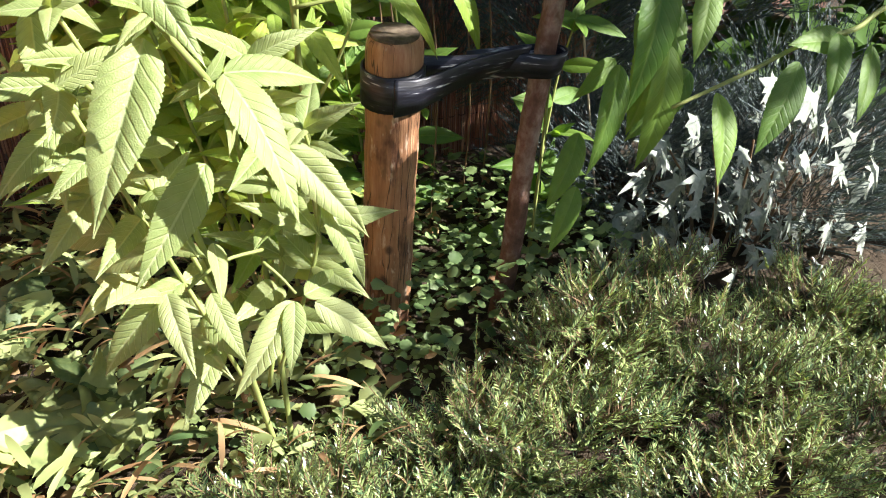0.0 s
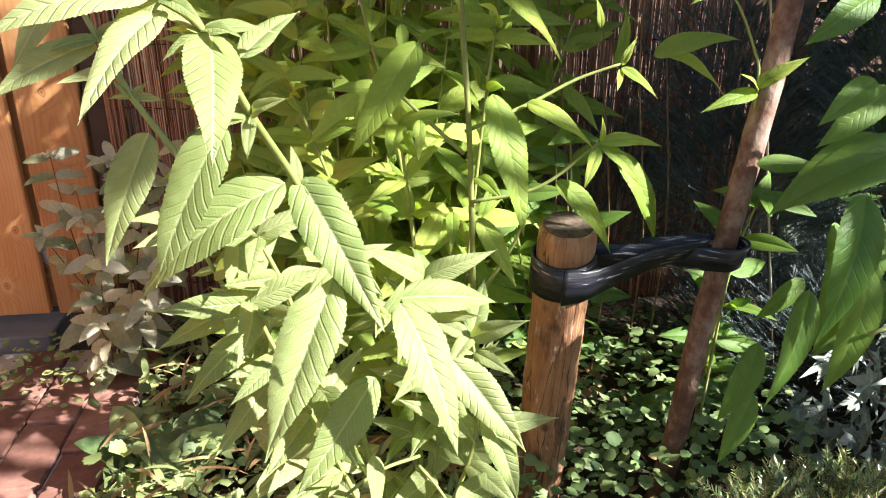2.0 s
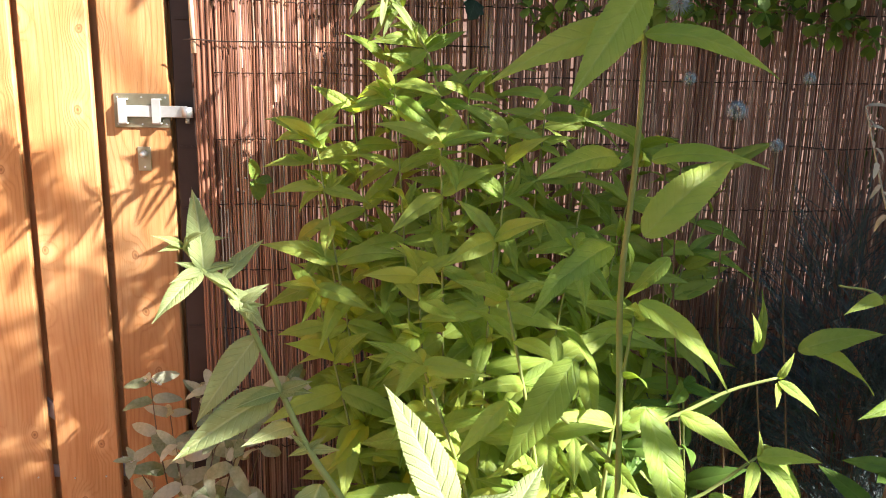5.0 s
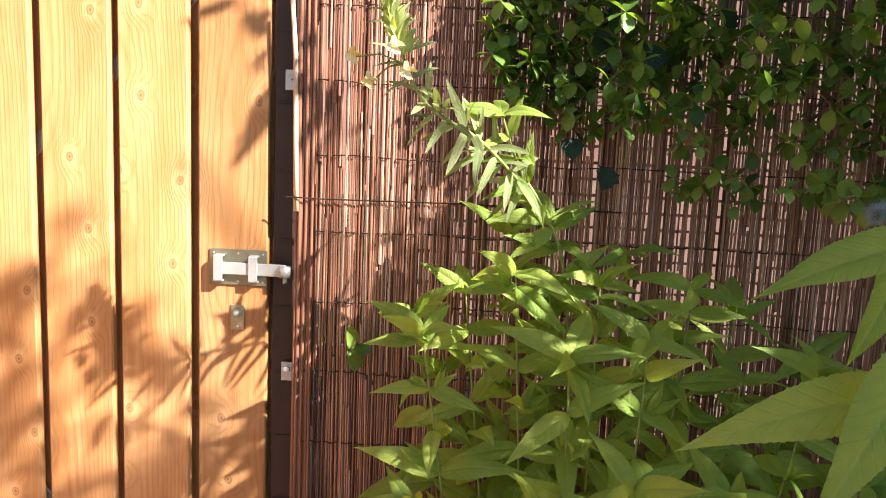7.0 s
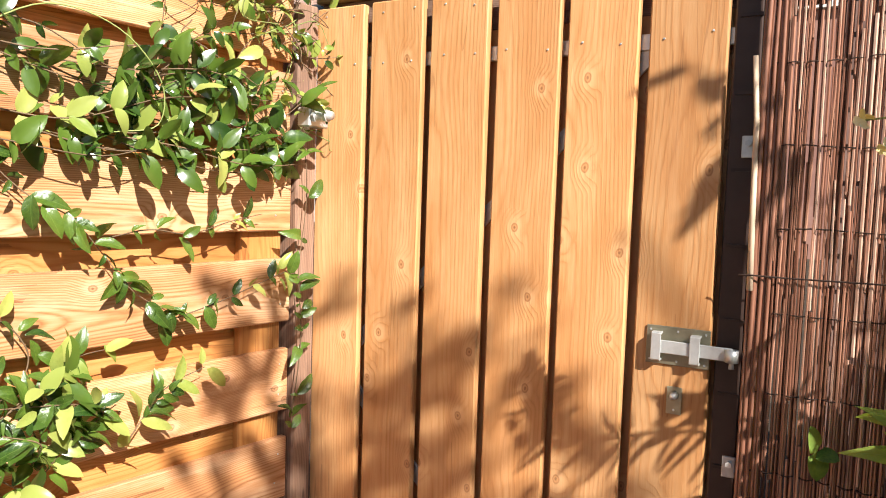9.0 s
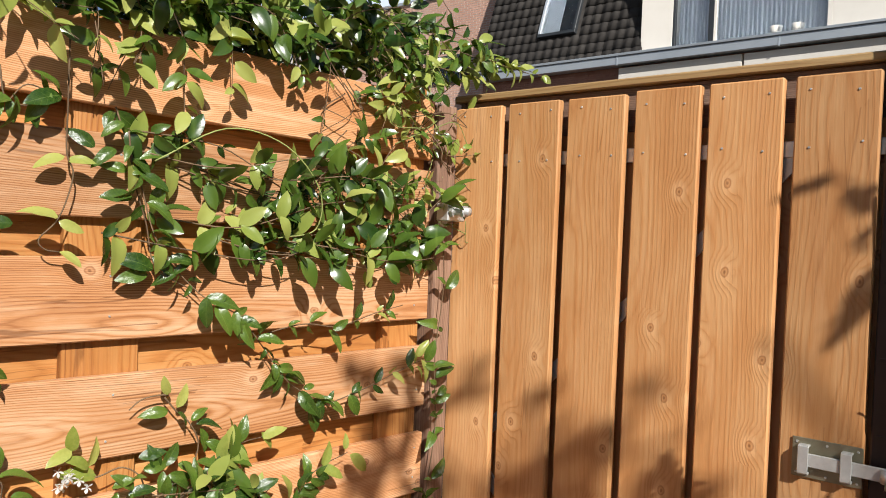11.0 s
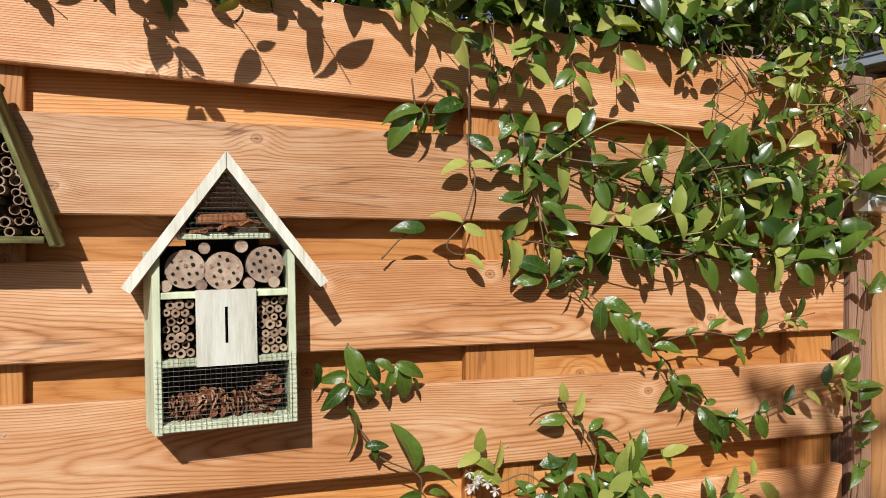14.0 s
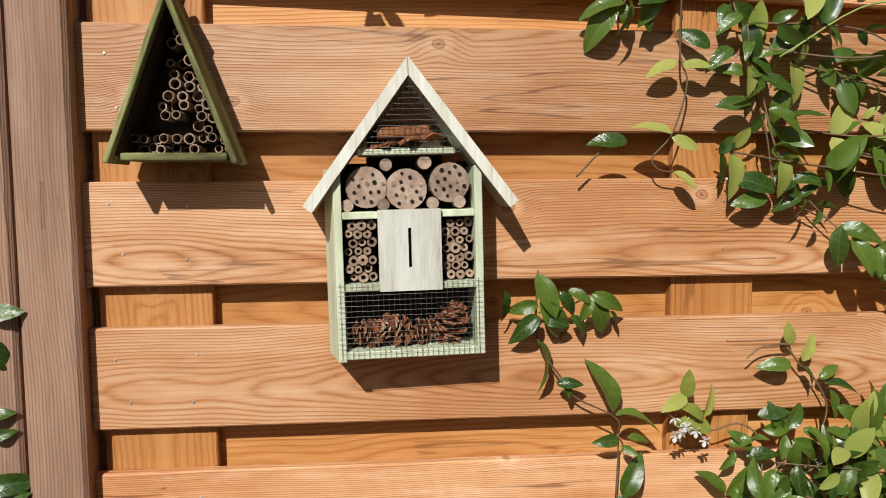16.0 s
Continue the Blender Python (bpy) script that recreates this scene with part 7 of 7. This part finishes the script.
for pts in ([(1.125, 1.223), (1.126, 1.122), (1.09, 1.062), (1.068, 1.031), (1.007, 0.999), (1.002, 0.964), (1.005, 0.874)], [(0.92, 1.75), (0.92, 1.613), (0.92, 1.533), (0.909, 1.493), (0.929, 1.423), (0.958, 1.387), (0.949, 1.37), (0.927, 1.366)], [(0.90, 1.0), (0.861, 0.976), (0.812, 0.984), (0.775, 0.947), (0.781, 0.864), (0.79, 0.7)], [(1.124, 1.16), (1.08, 1.17), (1.045, 1.186)], [(0.74, 1.10), (0.716, 1.07), (0.69, 1.045), (0.67, 1.0), (0.69, 0.95), (0.74, 0.92), (0.775, 0.89)], [(0.735, 1.104), (0.76, 1.105), (0.785, 1.10), (0.805, 1.085)], [(0.82, 1.58), (0.81, 1.50), (0.785, 1.42), (0.765, 1.34), (0.70, 1.30)], [(1.02, 1.66), (1.01, 1.607), (0.975, 1.60)], [(1.07, 1.36), (1.03, 1.40), (0.996, 1.411)]):
    part("vine", tube(bmesh.new(), smooth_path([fence_at(u, w, 0.026 + 0.006 * math.sin(9 * u)) for u, w in pts], 6), 0.0017, 0.0012, 5), STEM_BROWN, jas, "", True)
# leaves that reach past the post from the next bay
for s0, z0, s1, z1 in ((1.90, 1.175, 1.848, 1.183), (1.91, 1.15, 1.868, 1.10), (1.91, 1.03, 1.868, 1.041), (1.90, 1.0, 1.87, 1.015), (1.91, 0.93, 1.846, 0.945), (1.90, 0.91, 1.855, 0.925)):
    a, b = fence_at(s0, z0, 0.036), fence_at(s1, z1, 0.046)
    share("leaf", JAS[int(s1 * 1000) % 6], face(a, b - a, FN + Vector((0, 0, 0.4)), (b - a).length * 1.1), jas)
jas_vine([(0.93, 1.62, 0.02), (0.98, 1.635, 0.03), (1.01, 1.60, 0.03)], 0.03, 0.045, 0.1, 0.6)
jas_vine([(0.84, 1.62, 0.02), (0.80, 1.5, 0.03), (0.76, 1.38, 0.03), (0.68, 1.29, 0.03), (0.60, 1.245, 0.03), (0.54, 1.175, 0.03), (0.48, 1.10, 0.03), (0.40, 1.05, 0.03)], 0.026, 0.042, 0.1, 0.7)
jas_vine([(0.55, 1.20, 0.02), (0.45, 1.22, 0.03), (0.36, 1.21, 0.03), (0.26, 1.235, 0.03), (0.18, 1.25, 0.03)], 0.03, 0.038, 0.4, 0.6)
jas_vine([(0.42, 1.03, 0.02), (0.30, 1.06, 0.03), (0.20, 1.09, 0.03), (0.10, 1.12, 0.03)], 0.028, 0.04, 0.25, 0.6)
jas_vine([(0.09, 0.75, 0.03), (0.07, 0.95, 0.04), (0.08, 1.12, 0.04), (0.06, 1.3, 0.04), (0.08, 1.5, 0.04)], 0.045, 0.042, 0.1, 0.7)
jas_vine([(0.72, 0.90, 0.03), (0.66, 0.95, 0.04), (0.60, 0.99, 0.04), (0.52, 1.0, 0.04)], 0.03, 0.042, 0.15, 0.8)
jas_vine([(0.50, 0.80, 0.03), (0.42, 0.9, 0.04), (0.33, 0.93, 0.04)], 0.03, 0.042, 0.3, 0.8)
# bushy tufts
for k in range(9):
    s0, z0 = rg.uniform(0.60, 0.86), rg.uniform(0.68, 0.86)
    jas_vine([(s0, z0, 0.02), (s0 - rg.uniform(-0.08, 0.10), z0 + 0.06, rg.uniform(0.04, 0.09)), (s0 - rg.uniform(-0.12, 0.16), z0 + rg.uniform(0.06, 0.16), rg.uniform(0.04, 0.10))], 0.026, 0.045, 0.2, 0.8)
# dense band
for k in range(14):
    s0 = rg.uniform(0.55, 0.86)
    z0 = 1.60 - 0.022 * k + rg.uniform(-0.05, 0.05)
    z0 = max(1.40, z0)
    jas_vine([(s0, z0, 0.02), (s0 - 0.15, z0 + rg.uniform(-0.05, 0.03), rg.uniform(0.03, 0.07)), (s0 - 0.32, z0 + rg.uniform(-0.07, 0.05), rg.uniform(0.03, 0.08)), (s0 - 0.5, z0 + rg.uniform(-0.06, 0.08), rg.uniform(0.02, 0.06))], 0.034, 0.047, 0.22, 0.8, 0.0016, 0.8)
# bare tangled shoots at the corner
for k in range(26):
    s0, z0 = rg.uniform(0.0, 0.5), rg.uniform(1.42, 1.86)
    pts = [fence_at(s0, z0, rg.uniform(0.0, 0.05))]
    for q in range(3):
        pts.append(pts[-1] + FU * rg.uniform(-0.12, 0.10) + FN * rg.uniform(-0.01, 0.03) + Vector((0, 0, rg.uniform(-0.08, 0.08))))
    part("vine", tube(bmesh.new(), smooth_path(pts, 5), 0.0015, 0.0009, 5), STEM_BROWN if k % 3 else STEM_GREEN, jas, "", True)
for k in range(16):
    s0, z0 = rg.uniform(0.02, 0.32), rg.uniform(1.5, 1.84)
    jas_vine([(s0, z0, 0.01), (s0 - 0.05, z0 + rg.uniform(-0.03, 0.05), 0.04), (s0 - rg.uniform(0.05, 0.14), z0 + rg.uniform(-0.06, 0.06), rg.uniform(0.05, 0.1))], 0.024, 0.03, 0.55, 0.7, 0.0012)
# curls
part("vine", tube(bmesh.new(), smooth_path([fence_at(0.78, 1.53, 0.05), fence_at(0.66, 1.60, 0.08), fence_at(0.54, 1.58, 0.09), fence_at(0.46, 1.50, 0.09), fence_at(0.46, 1.42, 0.08), fence_at(0.54, 1.40, 0.07)], 6), 0.0016, 0.0012, 5), STEM_GREEN, jas, "", True)
# mass over the top of the fence
for k in range(125):
    s0 = rg.uniform(0.03, 1.75) if k < 58 else rg.uniform(0.32, 1.1)
    top = 1.86 + 0.22 * max(0.0, 1 - abs(s0 - 0.5) / 0.8)
    d0 = rg.uniform(-0.22, 0.0)
    zt = rg.uniform(1.80, top)
    jas_vine([(s0 + 0.12, 1.72, d0 - 0.08), (s0 + 0.05, zt, d0), (s0 - 0.06, zt + rg.uniform(-0.03, 0.04), d0 + rg.uniform(0.0, 0.10)), (s0 - 0.16, zt - rg.uniform(0.0, 0.10), d0 + rg.uniform(0.04, 0.14))], 0.028, 0.04, 0.35, 0.6, 0.0014, 0.9, 0.05)
for k in range(14):
    s0 = rg.uniform(0.05, 0.95)
    L = rg.uniform(0.06, 0.22)
    jas_vine([(s0, 1.82, 0.0), (s0 - 0.02, 1.77, 0.03), (s0 + rg.uniform(-0.04, 0.04), 1.77 - L, 0.04)], 0.03, 0.038, 0.45, 0.6, 0.0014, 0.9, 0.03)
for k in range(7):
    s0 = rg.uniform(-0.05, 0.22)
    jas_vine([(s0 + 0.1, 1.74, -0.05), (s0, 1.83, 0.0), (s0 - 0.10, 1.86, 0.06), (s0 - 0.2, 1.84, 0.10)], 0.03, 0.03, 0.7, 0.6, 0.0012, 0.8, 0.05)
for s0, z0 in ((1.15, 1.84), (1.30, 1.84), (1.42, 1.83), (1.55, 1.83), (1.02, 1.83)):
    jas_vine([(s0, 1.78, -0.02), (s0 - 0.02, z0, 0.06), (s0 - 0.06, z0 + 0.02, 0.15), (s0 - 0.10, z0 - 0.03, 0.20)], 0.04, 0.045, 0.2, 0.5, 0.0015, 1.0, 0.06)
jheap.done("foliage", GLOSSY, jas, "", "stuff")
jyoung.done("young_foliage", GLOSSY_YOUNG, jas, "pale young leaves", "stuff")
FLW = variants("petal", PETAL_WHITE, 2, length_steps=4, width=0.3, droop=0.2, fold=0.1, peak=0.6)
for k in range(9):
    c = fence_at(0.905 + rg.uniform(-0.025, 0.022), 0.985 + rg.uniform(-0.018, 0.018), 0.045 + rg.uniform(0, 0.02))
    for q in range(5):
        a = q * 1.257 + k
        d = FU * math.cos(a) + Vector((0, 0, 1)) * math.sin(a) + FN * 0.3
        share("petal", FLW[q % 2], aim(c, c + d, 0, 0.011), jas)


low = [(2.14, -0.79, 1.34), (1.95, -0.84, 1.40), (1.74, -0.86, 1.44)]
part("branch", tube(bmesh.new(), [Vector(p) - Vector((2.055, -0.815, 0)) for p in smooth_path(low, 4)], 0.004, 0.002, 5), BARK, tree)
rg = random.Random(77)
OLIVE = variants("leaf", leafy("olive_leaf", (0.20, 0.22, 0.07), (0.10, 0.13, 0.045), 0.25, 0.45), 3, length_steps=7, width=0.22, droop=0.35, fold=0.3, peak=0.45)
for k in range(16):
    p = Vector(low[0]).lerp(Vector(low[2]), 0.3 + 0.7 * k / 15)
    d = Vector((rg.uniform(-1, 0.4), rg.uniform(-0.7, 0.7), rg.uniform(-0.8, 0.4)))
    share("leaf", OLIVE[k % 3], face(p - Vector((2.055, -0.815, 0)), d, Vector((0, -0.6, 0.8)), rg.uniform(0.06, 0.09)), tree)


# ---- unseen trees added beyond the view to cast shade ----
def shade_tree(x, y, h, crown, count, seed, gaps=-0.12):
    rg = random.Random(seed)
    t = thing("garden_tree", "unseen leafy tree added to shade the bed", "tree", (x, y, 0))
    part("trunk", tube(bmesh.new(), smooth_path([(0, 0, -0.05), (0.03, 0.02, h * 0.4), (0, 0.05, h * 0.8), (crown[0] * 0.3, crown[1] * 0.3, h)], 5), 0.06, 0.03, 10), BARK, t, "", True)
    for k in range(7):
        a = k * 0.9
        part("limb", tube(bmesh.new(), smooth_path([(0, 0.03, h * 0.7), (crown[0] * 0.5 + 0.3 * math.cos(a), crown[1] * 0.5 + 0.3 * math.sin(a), h), (crown[0] + crown[3] * 0.8 * math.cos(a), crown[1] + crown[3] * 0.8 * math.sin(a), crown[2])], 4), 0.02, 0.006, 6), BARK, t)
    hp = Heap()
    shape = blade(4, 0.26, 0.3, 0.3, 0.0, 0.45)
    for _ in range(count):
        u = Vector((rg.gauss(0, 1), rg.gauss(0, 1), rg.gauss(0, 1))).normalized() * rg.random() ** 0.4
        c = Vector((crown[0] + u.x * crown[3], crown[1] + u.y * crown[4], crown[2] + u.z * crown[5]))
        if noise.noise(c * 3.1 + Vector((seed, 0, 0))) < gaps:
            continue
        d = Vector((rg.uniform(-1, 1), rg.uniform(-1, 1), rg.uniform(-0.9, 0.3)))
        hp.add(shape, aim(c, c + d, rg.uniform(-1, 1), rg.uniform(0.07, 0.12)))
    hp.done("crown", TREE_LEAF, t, "", "stuff")


# crowns set along the sun's rays to darken reeds, plants and lower gate
shade_tree(3.95, -0.75, 2.3, (0.1, -0.15, 2.6, 0.88, 0.75, 0.8), 7400, 51, -0.42)
shade_tree(3.4, -1.45, 2.0, (-0.45, -0.33, 2.35, 0.32, 0.28, 0.36), 620, 54)
shade_tree(3.8, -2.5, 1.5, (-0.2, 0.53, 1.90, 0.30, 0.2, 0.2), 90, 52, -0.4)
shade_tree(4.3, -1.6, 2.7, (-1.0, -0.32, 3.36, 0.62, 0.26, 0.46), 300, 55, -0.3)
shade_tree(4.6, -1.2, 2.5, (-1.1, -0.6, 2.85, 0.55, 0.26, 0.36), 240, 56, -0.25)
# hedge behind the camera and to its side, closing the garden
hp = Heap()
rg = random.Random(53)
shape = blade(4, 0.3, 0.3, 0.3, 0.0, 0.45)
for _ in range(8000):
    t = rg.random()
    if t < 0.25:
        c = Vector((5.4 + rg.uniform(-0.25, 0.25), rg.uniform(-5, 1), rg.uniform(0, 1.5)))
    elif t < 0.62:
        c = Vector((rg.uniform(-1, 5.5), -5.2 + rg.uniform(-0.25, 0.25), rg.uniform(0, 1.6)))
    else:
        c = Vector((rg.uniform(2.65, 5.4), 0.15 + rg.uniform(-0.2, 0.2), rg.uniform(0, 1.9)))
    d = Vector((rg.uniform(-1, 1), rg.uniform(-1, 1), rg.uniform(-0.6, 0.6)))
    hp.add(shape, aim(c, c + d, 0, rg.uniform(0.1, 0.2)))
tagged(hp.done("hedge", TREE_LEAF), "clipped green hedge round the garden", "hedge", kind="stuff")

# ---- path pieces ----
for j in range(-1, 16):
    for i in range(12):
        x = 1.01 - 0.103 * i
        y = -0.19 - 0.202 * j - (0.101 if i % 2 else 0)
        if y > -0.16:
            continue
        share("brick", paver_me, pose(x + rng.uniform(-0.003, 0.003), y, rng.uniform(-0.004, 0.003), rng.uniform(-0.8, 0.8), rng.uniform(-0.8, 0.8), rng.uniform(-1, 1)), path)
